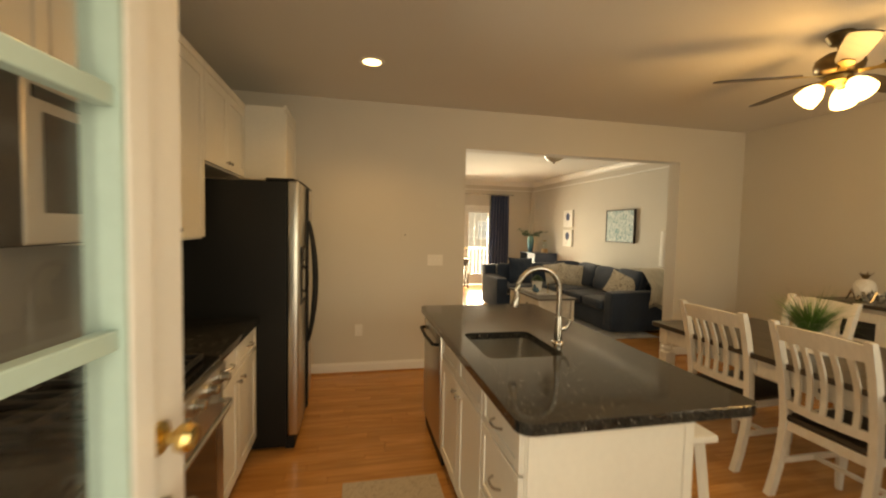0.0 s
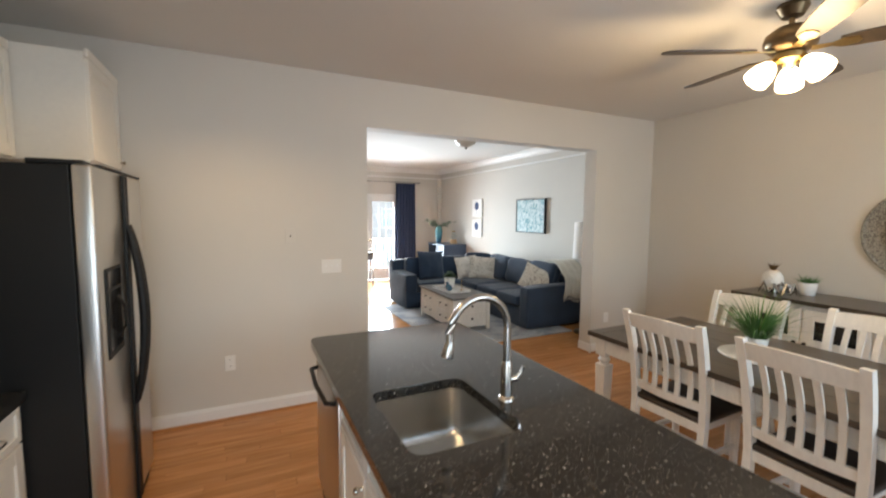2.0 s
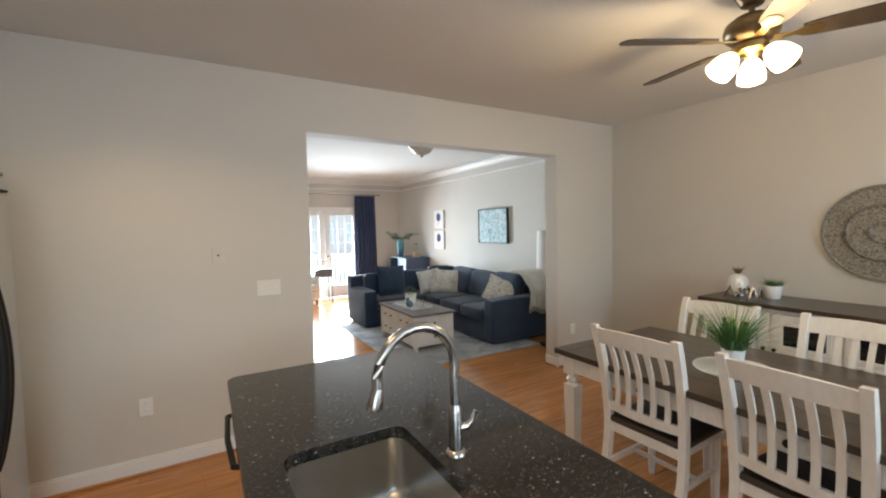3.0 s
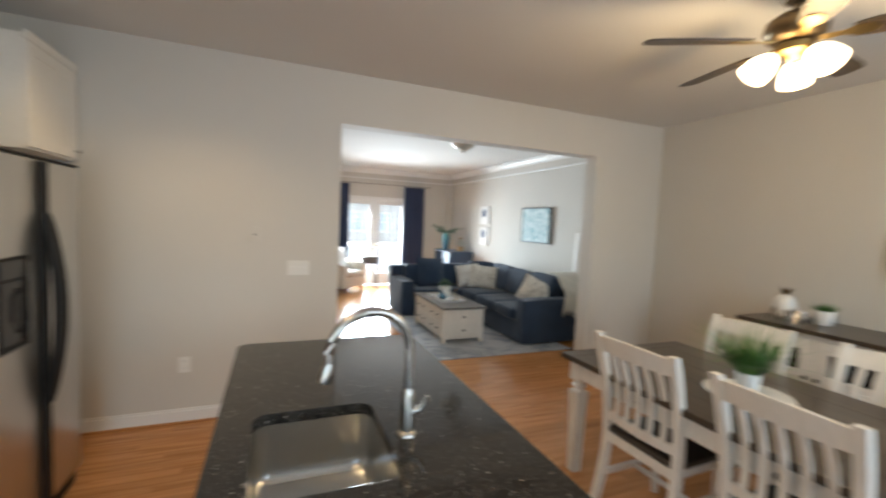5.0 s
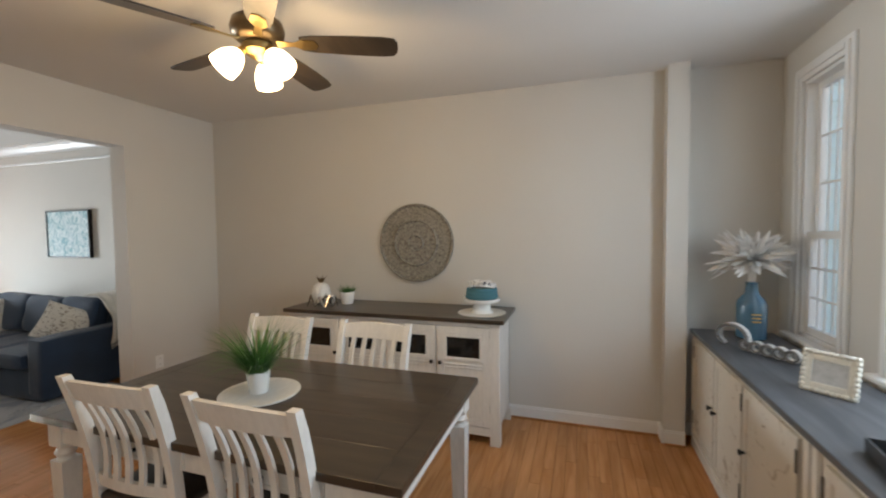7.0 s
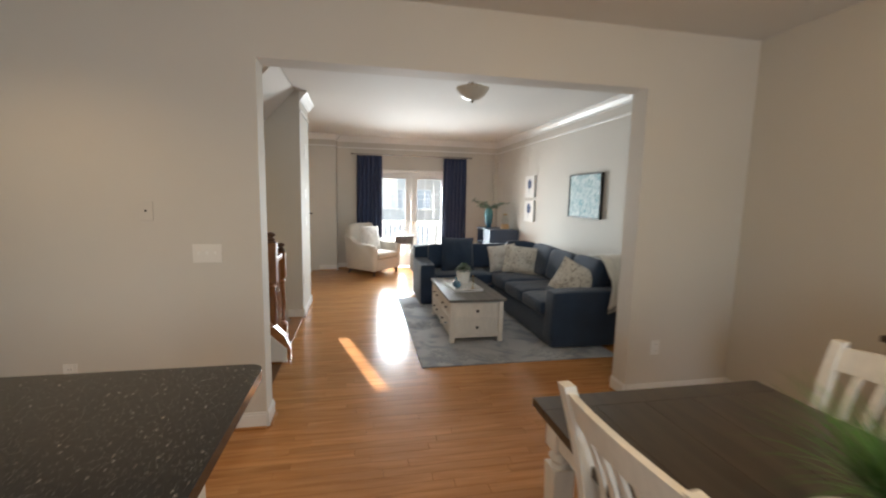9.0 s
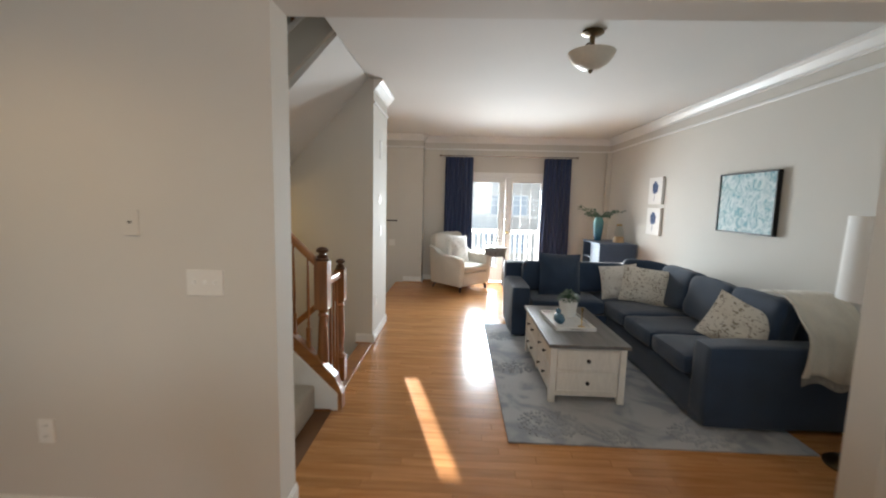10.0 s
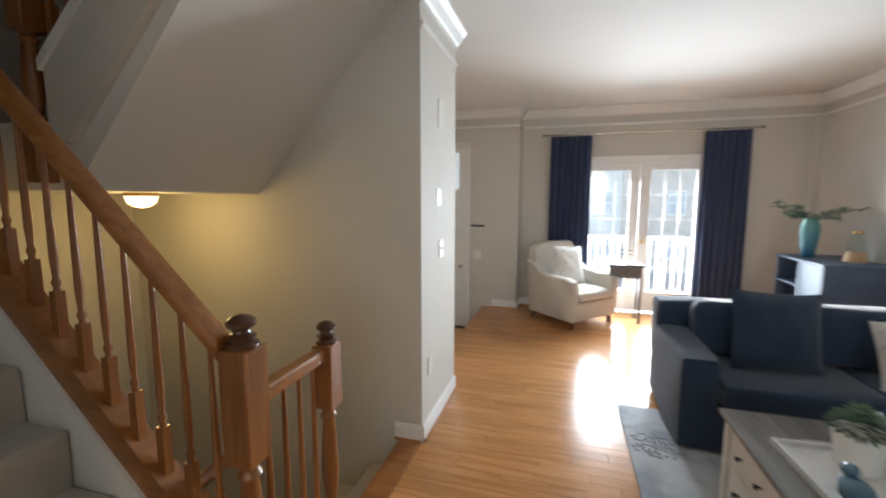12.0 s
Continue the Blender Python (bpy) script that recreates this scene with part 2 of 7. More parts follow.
def speckled(name, base, cloudy, flecks, rough):
    """Granite: a dark cloudy ground with sparse pale crystals of two sizes."""
    m, n, l, b = material(name)
    tc = n.new("ShaderNodeTexCoord")
    cloud = n.new("ShaderNodeTexNoise")
    cloud.inputs["Scale"].default_value, cloud.inputs["Detail"].default_value, cloud.inputs["Roughness"].default_value = 38.0, 6, 0.7
    l.new(tc.outputs["Object"], cloud.inputs["Vector"])
    ground = n.new("ShaderNodeValToRGB")
    e = ground.color_ramp.elements
    e[0].position, e[0].color, e[1].position, e[1].color = 0.40, (*base, 1), 0.72, (*cloudy, 1)
    l.new(cloud.outputs[0], ground.inputs[0])
    colour = ground.outputs[0]
    for scale, rare, size, tone in ((210.0, 0.80, 0.34, 0.55), (85.0, 0.90, 0.26, 1.0)):
        warp, vo, sep = n.new("ShaderNodeVectorMath"), n.new("ShaderNodeTexVoronoi"), n.new("ShaderNodeSeparateColor")
        jit = n.new("ShaderNodeTexNoise")
        jit.inputs["Scale"].default_value = 300.0
        l.new(tc.outputs["Object"], jit.inputs["Vector"])
        warp.operation = "MULTIPLY_ADD"
        warp.inputs[1].default_value = (0.006, 0.006, 0.006)
        l.new(jit.outputs["Color"], warp.inputs[0])
        l.new(tc.outputs["Object"], warp.inputs[2])
        vo.inputs["Scale"].default_value = scale
        l.new(warp.outputs[0], vo.inputs["Vector"])
        l.new(vo.outputs["Color"], sep.inputs[0])
        pick, near, both = n.new("ShaderNodeMapRange"), n.new("ShaderNodeMapRange"), n.new("ShaderNodeMath")
        pick.inputs["From Min"].default_value, pick.inputs["From Max"].default_value = rare, 1.0
        near.inputs["From Min"].default_value, near.inputs["From Max"].default_value = size + 0.12, size - 0.06
        l.new(sep.outputs[0], pick.inputs[0])
        l.new(vo.outputs["Distance"], near.inputs[0])
        both.operation = "MULTIPLY"
        l.new(pick.outputs[0], both.inputs[0])
        l.new(near.outputs[0], both.inputs[1])
        mx = n.new("ShaderNodeMix")
        mx.data_type = "RGBA"
        mx.inputs["B"].default_value = (*[c * tone for c in flecks], 1)
        l.new(both.outputs[0], mx.inputs["Factor"])
        l.new(colour, mx.inputs["A"])
        colour = mx.outputs["Result"]
    l.new(colour, b.inputs["Base Color"])
    b.inputs["Roughness"].default_value = rough
    return m


GRANITE = speckled("dark_flecked_granite", (0.012, 0.0115, 0.011), (0.040, 0.037, 0.034), (0.34, 0.33, 0.31), 0.09)


def printed_cloth(name, ground, ink, scale=26.0, cut=0.52, soft=0.05, rough=0.95):
    """Cloth or wool with an irregular printed pattern."""
    m, n, l, b = material(name)
    tc = n.new("ShaderNodeTexCoord")
    a, w = n.new("ShaderNodeTexNoise"), n.new("ShaderNodeTexNoise")
    a.inputs["Scale"].default_value, a.inputs["Detail"].default_value, a.inputs["Distortion"].default_value = scale, 3, 1.8
    w.inputs["Scale"].default_value = 380
    l.new(tc.outputs["Object"], a.inputs["Vector"])
    l.new(tc.outputs["Object"], w.inputs["Vector"])
    ramp = n.new("ShaderNodeValToRGB")
    e = ramp.color_ramp.elements
    e[0].position, e[0].color = cut, (*ground, 1)
    e[1].position, e[1].color = cut + soft, (*ink, 1)
    l.new(a.outputs[0], ramp.inputs[0])
    l.new(ramp.outputs[0], b.inputs["Base Color"])
    b.inputs["Roughness"].default_value = rough
    bp = n.new("ShaderNodeBump")
    bp.inputs["Strength"].default_value, bp.inputs["Distance"].default_value = 0.5, 0.003
    l.new(w.outputs[0], bp.inputs["Height"])
    l.new(bp.outputs[0], b.inputs["Normal"])
    return m


PILLOW_PRINT = printed_cloth("cream_pillow_cloth_with_grey_print", (0.62, 0.58, 0.52), (0.26, 0.22, 0.18), 24, 0.56)
PILLOW_PALE = printed_cloth("pale_pillow_cloth_with_soft_print", (0.60, 0.57, 0.53), (0.42, 0.38, 0.35), 16, 0.55, 0.1)
RUG_PILE = printed_cloth("blue_grey_rug_pile", (0.42, 0.43, 0.45), (0.26, 0.285, 0.32), 2.4, 0.46, 0.16)
ART_TEAL = printed_cloth("teal_abstract_paint", (0.55, 0.66, 0.66), (0.07, 0.27, 0.33), 11.0, 0.40, 0.26, 0.6)
ART_BLUE = surface("navy_watercolour", (0.04, 0.075, 0.17), 0.8, vary=0.5, scale=18, grain=50, bump=0)
SIDING = surface("pale_green_grey_siding", (0.56, 0.68, 0.68), 0.6, vary=0.05, scale=2, grain=40)
REDWOOD = surface("red_brown_deck_stain", (0.25, 0.075, 0.055), 0.7, vary=0.15, scale=6, grain=40)
LAWN = surface("pale_street_and_dry_grass", (0.50, 0.49, 0.46), 0.95, vary=0.3, scale=0.5, grain=6, bump=0.4)


# ---- mesh helpers ----
def box(bm, x0, y0, z0, x1, y1, z1, bevel=0.0, seg=2, m=None):
    """A box between two corners, with rounded edges if bevel is given."""
    r = bmesh.ops.create_cube(bm, size=1.0)
    vs = r["verts"]
    t = Matrix.Translation(((x0 + x1) / 2, (y0 + y1) / 2, (z0 + z1) / 2)) @ Matrix.Diagonal((abs(x1 - x0), abs(y1 - y0), abs(z1 - z0), 1))
    bmesh.ops.transform(bm, matrix=(m @ t) if m else t, verts=vs)
    if bevel:
        es = list({e for v in vs for e in v.link_edges})
        bmesh.ops.bevel(bm, geom=es, offset=bevel, segments=seg, affect="EDGES", profile=0.5, clamp_overlap=True)


def lathe(bm, profile, seg=24, at=(0, 0, 0), m=None, squash=1.0):
    """A turned shape from a profile of (radius, height)."""
    rings = []
    for r, z in profile:
        ring = []
        for i in range(seg):
            a = 2 * math.pi * i / seg
            p = Vector((at[0] + r * math.cos(a), at[1] + r * squash * math.sin(a), at[2] + z))
            ring.append(bm.verts.new(m @ p if m else p))
        rings.append(ring)
    for a, b in zip(rings, rings[1:]):
        for i in range(seg):
            bm.faces.new((a[i], a[(i + 1) % seg], b[(i + 1) % seg], b[i]))
    bm.faces.new(list(reversed(rings[0])))
    bm.faces.new(rings[-1])


def tube(bm, pts, radius, seg=8, radii=None):
    """A round bar swept along points."""
    pts = [Vector(p) for p in pts]
    rings, up = [], Vector((0.31, 0.12, 0.94))
    for i, p in enumerate(pts):
        d = (pts[min(i + 1, len(pts) - 1)] - pts[max(i - 1, 0)]).normalized()
        u = d.cross(up)
        if u.length < 0.05:
            u = d.cross(Vector((1, 0, 0)))
        u.normalize()
        v = d.cross(u)
        r = radii[i] if radii else radius
        rings.append([bm.verts.new(p + r * (math.cos(2 * math.pi * k / seg) * u + math.sin(2 * math.pi * k / seg) * v)) for k in range(seg)])
    for a, b in zip(rings, rings[1:]):
        for i in range(seg):
            bm.faces.new((a[i], a[(i + 1) % seg], b[(i + 1) % seg], b[i]))
    bm.faces.new(list(reversed(rings[0])))
    bm.faces.new(rings[-1])


def prism(bm, outline, z0, z1, m=None):
    """A flat outline (x, y) given thickness from z0 to z1."""
    lo = [bm.verts.new((m @ Vector((x, y, z0))) if m else (x, y, z0)) for x, y in outline]
    hi = [bm.verts.new((m @ Vector((x, y, z1))) if m else (x, y, z1)) for x, y in outline]
    k = len(outline)
    bm.faces.new(list(reversed(lo)))
    bm.faces.new(hi)
    for i in range(k):
        bm.faces.new((lo[i], lo[(i + 1) % k], hi[(i + 1) % k], hi[i]))


def cushion(bm, sx, sy, sz, m=None, n=10, power=3.2, wobble=0.012, seed=0.0):
    """A stuffed, rounded block centred on the origin, slightly uneven."""
    r = bmesh.ops.create_cube(bm, size=2.0)
    vs = r["verts"]
    es = list({e for v in vs for e in v.link_edges})
    bmesh.ops.subdivide_edges(bm, edges=es, cuts=n, use_grid_fill=True)
    new_vs = {v for f in bm.faces for v in f.verts if v.tag is False}
    for v in new_vs:
        v.tag = True
        p = v.co.copy()
        k = (abs(p.x) ** power + abs(p.y) ** power + abs(p.z) ** power) ** (1 / power)
        q = p / k
        w = 1 + wobble * 6 * noise.noise(Vector((q.x * 1.6 + seed, q.y * 1.6, q.z * 1.6 + seed)))
        q = Vector((q.x * sx / 2, q.y * sy / 2, q.z * sz / 2)) * w
        v.co = m @ q if m else q


def part(name, bm, mat, parent=None, label="", smooth=False):
    """One mesh object from a bmesh, under a thing or a part."""
    bmesh.ops.recalc_face_normals(bm, faces=bm.faces)
    me = bpy.data.meshes.new(name)
    bm.to_mesh(me)
    bm.free()
    me.materials.append(mat)
    if smooth:
        me.shade_smooth()
        me.set_sharp_from_angle(angle=radians(40))
    o = new(name, me)
    if parent is not None:
        o.parent = parent
    if label:
        o["label"] = label
    return o


def thing(name, label, category, at=(0, 0, 0), turn=0.0, group="", kind=""):
    e = new(name)
    e.empty_display_size = 0.1
    e.matrix_world = pose(*at, 0, 0, turn)
    return tagged(e, label, category, group, kind)


def blocks(name, mat, boxes, parent=None, label="", bevel=0.0, smooth=False):
    bm = bmesh.new()
    for b in boxes:
        box(bm, *b, bevel=bevel)
    return part(name, bm, mat, parent, label, smooth)


def structure(ob, label, category):
    return tagged(ob, label, category, kind="structure")


# ---- the shell of the house ----
H = 2.76                      # ceilings
NY0, NY1 = 4.60, 4.775        # wall between dining room and living room
EAST, EAST_L = 5.08, 5.12     # inner face of the party wall
WEST = -0.88
FAR = 10.85
structure(blocks("wall_partition", WALL, [(WEST, NY0, 0, 1.50, NY1, H), (4.155, NY0, 0, EAST, NY1, H), (1.50, NY0, 2.35, 4.155, NY1, H)]), "greige painted partition wall with a wide cased opening", "wall")
structure(blocks("wall_east", WALL, [(EAST, 0.14, 0, EAST + 0.2, NY0 + 0.08, H), (EAST_L, NY0 + 0.08, 0, EAST_L + 0.2, FAR + 0.2, H)]), "greige painted party wall along both rooms", "wall")
structure(blocks("pilaster", WALL, [(4.95, 0.14, 0, 5.08, 0.28, H)]), "narrow painted pilaster at the bay's edge", "pilaster")
structure(blocks("wall_west", WALL, [(WEST - 0.2, 0.2, 0, WEST, NY1, H), (WEST - 0.2, NY1, -2.6, WEST, 7.95, 5.2)]), "greige painted kitchen wall", "wall")
# kitchen outer wall with the garden door opening
structure(blocks("wall_south", WALL, [(WEST - 0.2, 0.2, 0, -0.14, 0.38, H), (0.80, 0.2, 0, 1.7, 0.38, H), (-0.14, 0.2, 2.08, 0.80, 0.38, H), (1.5, -0.65, 0, 1.7, 0.2, H)]), "greige painted outer wall with the garden door", "wall")
# bay with three tall windows
WIN = [(4.39, 4.83), (2.87, 3.96), (2.02, 2.42)]
WZ0, WZ1 = 0.90, 2.50
seg = []
xs = [1.7] + [v for a, b in reversed(WIN) for v in (a, b)] + [5.33]
for a, b in zip(xs[0::2], xs[1::2]):
    seg.append((a, -0.585, 0, b, -0.47, H))
for a, b in WIN:
    seg += [(a, -0.585, 0, b, -0.47, WZ0), (a, -0.585, WZ1, b, -0.47, H)]
structure(blocks("wall_bay", WALL, seg), "greige painted bay wall with tall windows", "wall")
structure(blocks("wall_bay_side", WALL, [(5.13, -0.47, 0, 5.33, 0.14, H)]), "greige painted side wall of the bay", "wall")
# far wall with french doors
structure(blocks("wall_far", WALL, [(1.62, FAR, -0.3, 2.42, FAR + 0.18, H), (3.98, FAR, -0.3, EAST_L, FAR + 0.18, H), (2.42, FAR, 2.03, 3.98, FAR + 0.18, H)]), "light painted far wall around the french doors", "wall")
# block beside the stairs, and the entry with its front door opening
structure(blocks("wall_stair_end", WALL, [(WEST, 7.15, -2.6, 1.40, 7.30, 3.4), (1.20, 7.30, 0, 1.40, 7.95, H), (WEST, 7.80, 0, 1.2, 7.95, H)]), "greige painted wall block beside the basement stairs", "wall")
structure(blocks("wall_entry", WALL, [(-0.3, 7.95, -0.5, -0.1, 10.78, H), (0.87, 10.6, -0.5, 1.62, FAR + 0.18, H), (-0.1, 10.6, 2.26, 0.87, 10.78, H)]), "light painted entry wall around the front door", "wall")


# ---- floors, ceilings, trim ----
structure(blocks("ceiling", CEILING, [(WEST - 0.2, -0.65, H, 5.33, NY1, H + 0.2), (1.35, NY1, H, EAST_L + 0.2, 11.03, H + 0.2), (WEST, 7.15, H, 1.35, 11.03, H + 0.2)]), "white painted ceiling", "ceiling")
structure(blocks("ceiling_upper", CEILING, [(WEST, NY1, 5.2, 1.7, 7.3, 5.3), ]), "white ceiling above the stairwell", "ceiling")
structure(blocks("wall_upper", WALL, [(1.36, NY1, H + 0.2, 1.5, 7.3, 5.2), (WEST, NY0, H, 1.5, NY1, 5.2), (WEST, 7.15, 3.4, 1.36, 7.3, 5.2)]), "greige painted wall of the upper stairwell", "wall")
structure(blocks("floor_basement", CARPET, [(WEST, NY1, -2.7, 1.4, 7.15, -2.6)]), "beige carpet on the basement floor", "floor")
structure(blocks("wall_basement", WALL, [(1.30, 5.80, -2.6, 1.42, 7.15, -0.2), (WEST, NY1, -2.6, 1.3, 5.80, -0.02)]), "painted wall below the stairs", "wall")

BASE_RUNS = [  # inner-face runs: x0, y0, x1, y1 and the way out of the wall
    (WEST, NY0, 1.50, NY0, 0, -1), (4.155, NY0, EAST, NY0, 0, -1), (1.50, NY0, 1.50, NY1, 1, 0), (4.155, NY0, 4.155, NY1, -1, 0),
    (EAST, 0.28, EAST, NY0, -1, 0), (4.95, 0.14, 4.95, 0.28, -1, 0), (4.95, 0.28, EAST, 0.28, 0, 1), (5.13, -0.47, 5.13, 0.14, -1, 0),
    (1.7, -0.47, 5.13, -0.47, 0, 1), (EAST_L, NY1, EAST_L, FAR, -1, 0), (4.155, NY1, EAST_L, NY1, 0, 1), (1.62, FAR, 2.36, FAR, 0, -1), (4.04, FAR, EAST_L, FAR, 0, -1),
    (1.40, 7.15, 1.40, 7.95, 1, 0), (1.22, 7.15, 1.40, 7.15, 0, -1), (1.27, 10.6, 1.62, 10.6, 0, -1), (1.62, 10.6, 1.62, FAR, 1, 0)]
for x0, y0, x1, y1, nx, ny in BASE_RUNS:
    bm = bmesh.new()
    for d, z0, z1, bev in ((0.016, 0.0, 0.092, 0.003), (0.011, 0.092, 0.108, 0.004)):
        box(bm, min(x0, x1, x0 + nx * d), min(y0, y1, y0 + ny * d), z0, max(x0, x1, x0 + nx * d), max(y0, y1, y0 + ny * d), z1, bevel=bev, seg=2)
    b = structure(part("baseboard", bm, TRIM), "white painted baseboard along the wall", "baseboard")
    bm = bmesh.new()
    d0, d1 = 0.0165, 0.031
    box(bm, min(x0, x1) + (nx * d0 if nx > 0 else nx * d1), min(y0, y1) + (ny * d0 if ny > 0 else ny * d1), 0, max(x0, x1) + (nx * d1 if nx > 0 else nx * d0), max(y0, y1) + (ny * d1 if ny > 0 else ny * d0), 0.016, bevel=0.005)
    structure(part("shoe_moulding", bm, FLOOR_WOOD), "oak shoe moulding at the foot of the wall", "trim")
bm = bmesh.new()
box(bm, 0.936, 10.584, -0.34, 1.13, 10.6, -0.24)
structure(part("baseboard", bm, TRIM), "white baseboard in the sunken entry", "baseboard")


def crown(x0, y0, x1, y1, nx, ny):
    """Crown moulding and the thin picture rail under it, along one wall."""
    bm = bmesh.new()
    prof = [(0.0, -0.115), (0.014, -0.115), (0.014, -0.098), (0.028, -0.088), (0.062, -0.040), (0.082, -0.022), (0.088, -0.016), (0.088, 0.0), (0.0, 0.0)]
    a = [bm.verts.new((x0 + nx * d, y0 + ny * d, H - 0.001 + z)) for d, z in prof]
    b = [bm.verts.new((x1 + nx * d, y1 + ny * d, H - 0.001 + z)) for d, z in prof]
    for i in range(len(prof)):
        j = (i + 1) % len(prof)
        bm.faces.new((a[i], a[j], b[j], b[i]))
    bm.faces.new(a)
    bm.faces.new(b)
    structure(part("crown_moulding", bm, TRIM), "white crown moulding under the ceiling", "moulding")
    bm = bmesh.new()
    box(bm, min(x0, x1, x0 + nx * 0.018), min(y0, y1, y0 + ny * 0.018), 2.515, max(x0, x1, x0 + nx * 0.018), max(y0, y1, y0 + ny * 0.018), 2.545, bevel=0.005)
    structure(part("picture_rail", bm, TRIM), "thin white picture rail below the crown", "moulding")


crown(EAST_L, NY1, EAST_L, FAR, -1, 0)
crown(1.62, FAR, EAST_L, FAR, 0, -1)
crown(1.40, 7.15, 1.40, 7.95, 1, 0)
crown(0.0, 10.6, 1.62, 10.6, 0, -1)
crown(1.62, 10.6, 1.62, FAR, 1, 0)
structure(blocks("corner_trim", WALL, [(5.03, FAR - 0.09, 0.11, EAST_L, FAR, 2.51)]), "painted boxed corner", "trim")


# ---- windows and doors ----
def sash_window(name, x0, x1, cols):
    w = new(name)
    structure(w, "tall white double-hung window with thin grilles", "window")
    y = -0.47
    bm = bmesh.new()
    for a in ((x0 - 0.085, y, WZ0 - 0.10, x0, y + 0.02, WZ1 + 0.09), (x1, y, WZ0 - 0.10, x1 + 0.085, y + 0.02, WZ1 + 0.09), (x0, y, WZ1, x1, y + 0.02, WZ1 + 0.09)):
        box(bm, *a, bevel=0.005)
    for a in ((x0 - 0.060, y + 0.0205, WZ0, x0 - 0.028, y + 0.032, WZ1 + 0.06), (x1 + 0.028, y + 0.0205, WZ0, x1 + 0.060, y + 0.032, WZ1 + 0.06), (x0 - 0.02, y + 0.0205, WZ1 + 0.028, x1 + 0.02, y + 0.032, WZ1 + 0.06)):
        box(bm, *a, bevel=0.004)
    part("casing", bm, TRIM, w)
    bm = bmesh.new()
    box(bm, x0 - 0.11, y - 0.002, WZ0 - 0.03, x1 + 0.11, y + 0.065, WZ0 - 0.001, bevel=0.008)
    part("window_sill", bm, TRIM, w)
    bm = bmesh.new()
    for a in ((x0, y - 0.112, WZ0, x0 + 0.022, y - 0.001, WZ1), (x1 - 0.022, y - 0.112, WZ0, x1, y - 0.001, WZ1), (x0 + 0.022, y - 0.112, WZ1 - 0.022, x1 - 0.022, y - 0.001, WZ1), (x0 + 0.022, y - 0.112, WZ0, x1 - 0.022, y - 0.001, WZ0 + 0.02)):
        box(bm, *a)
    part("window_frame", bm, TRIM, w)
    zm = 1.54
    for nm, ys, z0, z1 in (("lower_sash", y - 0.055, WZ0 + 0.02, zm + 0.02), ("upper_sash", y - 0.092, zm - 0.02, WZ1 - 0.022)):
        a, b = x0 + 0.0225, x1 - 0.0225
        bm = bmesh.new()
        for c in ((a, ys, z0, a + 0.038, ys + 0.034, z1), (b - 0.038, ys, z0, b, ys + 0.034, z1), (a + 0.038, ys, z0, b - 0.038, ys + 0.034, z0 + 0.045), (a + 0.038, ys, z1 - 0.04, b - 0.038, ys + 0.034, z1)):
            box(bm, *c, bevel=0.003)
        s = part(nm, bm, TRIM, w)
        pane = blocks("pane", GLASS, [(a + 0.038, ys + 0.014, z0 + 0.045, b - 0.038, ys + 0.018, z1 - 0.04)], s)
        pane.visible_shadow = False
        for i in range(1, cols):
            x = a + 0.038 + (b - a - 0.076) * i / cols
            blocks("grille_bar", TRIM, [(x - 0.006, ys + 0.019, z0 + 0.045, x + 0.006, ys + 0.025, z1 - 0.04)], s)
        for i in range(1, 3):
            z = z0 + 0.045 + (z1 - z0 - 0.085) * i / 3
            blocks("grille_bar", TRIM, [(a + 0.038, ys + 0.0195, z - 0.006, b - 0.038, ys + 0.0255, z + 0.006)], s)
    return w


for i, (a, b) in enumerate(WIN):
    sash_window("window_%d" % (i + 1), a, b, 4)

# french doors
fd = structure(new("door_1"), "closed white french doors with full glass panes", "door")
y = FAR
bm = bmesh.new()
for a in ((2.345, y - 0.018, 0, 2.42, y, 2.11), (3.98, y - 0.018, 0, 4.055, y, 2.11), (2.42, y - 0.018, 2.03, 3.98, y, 2.11)):
    box(bm, *a, bevel=0.005)
part("casing", bm, TRIM, fd)
for nm, a, b, g0, g1 in (("door_leaf", 2.42, 3.183, 2.535, 3.065), ("door_leaf", 3.187, 3.98, 3.31, 3.86)):
    bm = bmesh.new()
    for c in ((a, y + 0.03, 0.02, g0, y + 0.075, 2.03), (g1, y + 0.03, 0.02, b, y + 0.075, 2.03), (g0, y + 0.03, 0.02, g1, y + 0.075, 0.29), (g0, y + 0.03, 1.93, g1, y + 0.075, 2.03)):
        box(bm, *c, bevel=0.004)
    leaf = part(nm, bm, TRIM, fd)
    bm = bmesh.new()
    for c in ((g0 - 0.02, y + 0.022, 0.27, g0 + 0.004, y + 0.031, 1.95), (g1 - 0.004, y + 0.022, 0.27, g1 + 0.02, y + 0.031, 1.95), (g0, y + 0.022, 0.27, g1, y + 0.031, 0.295), (g0, y + 0.022, 1.925, g1, y + 0.031, 1.95)):
        box(bm, *c, bevel=0.003)
    part("glazing_bead", bm, TRIM, leaf)
    blocks("pane", GLASS, [(g0, y + 0.05, 0.29, g1, y + 0.055, 1.93)], leaf).visible_shadow = False
    for i in (1, 2):
        x = g0 + (g1 - g0) * i / 3
        blocks("grille_bar", TRIM, [(x - 0.005, y + 0.056, 0.29, x + 0.005, y + 0.061, 1.93)], leaf)
    for i in range(1, 5):
        z = 0.29 + 1.64 * i / 5
        blocks("grille_bar", TRIM, [(g0, y + 0.0565, z - 0.005, g1, y + 0.0615, z + 0.005)], leaf)
bm = bmesh.new()
lathe(bm, [(0.012, 0), (0.012, 0.03), (0.026, 0.04), (0.028, 0.055), (0.018, 0.066)], 16, m=pose(3.235, y + 0.03, 0.98, 90))
part("door_knob", bm, BRASS, fd, "brass door knob", True)

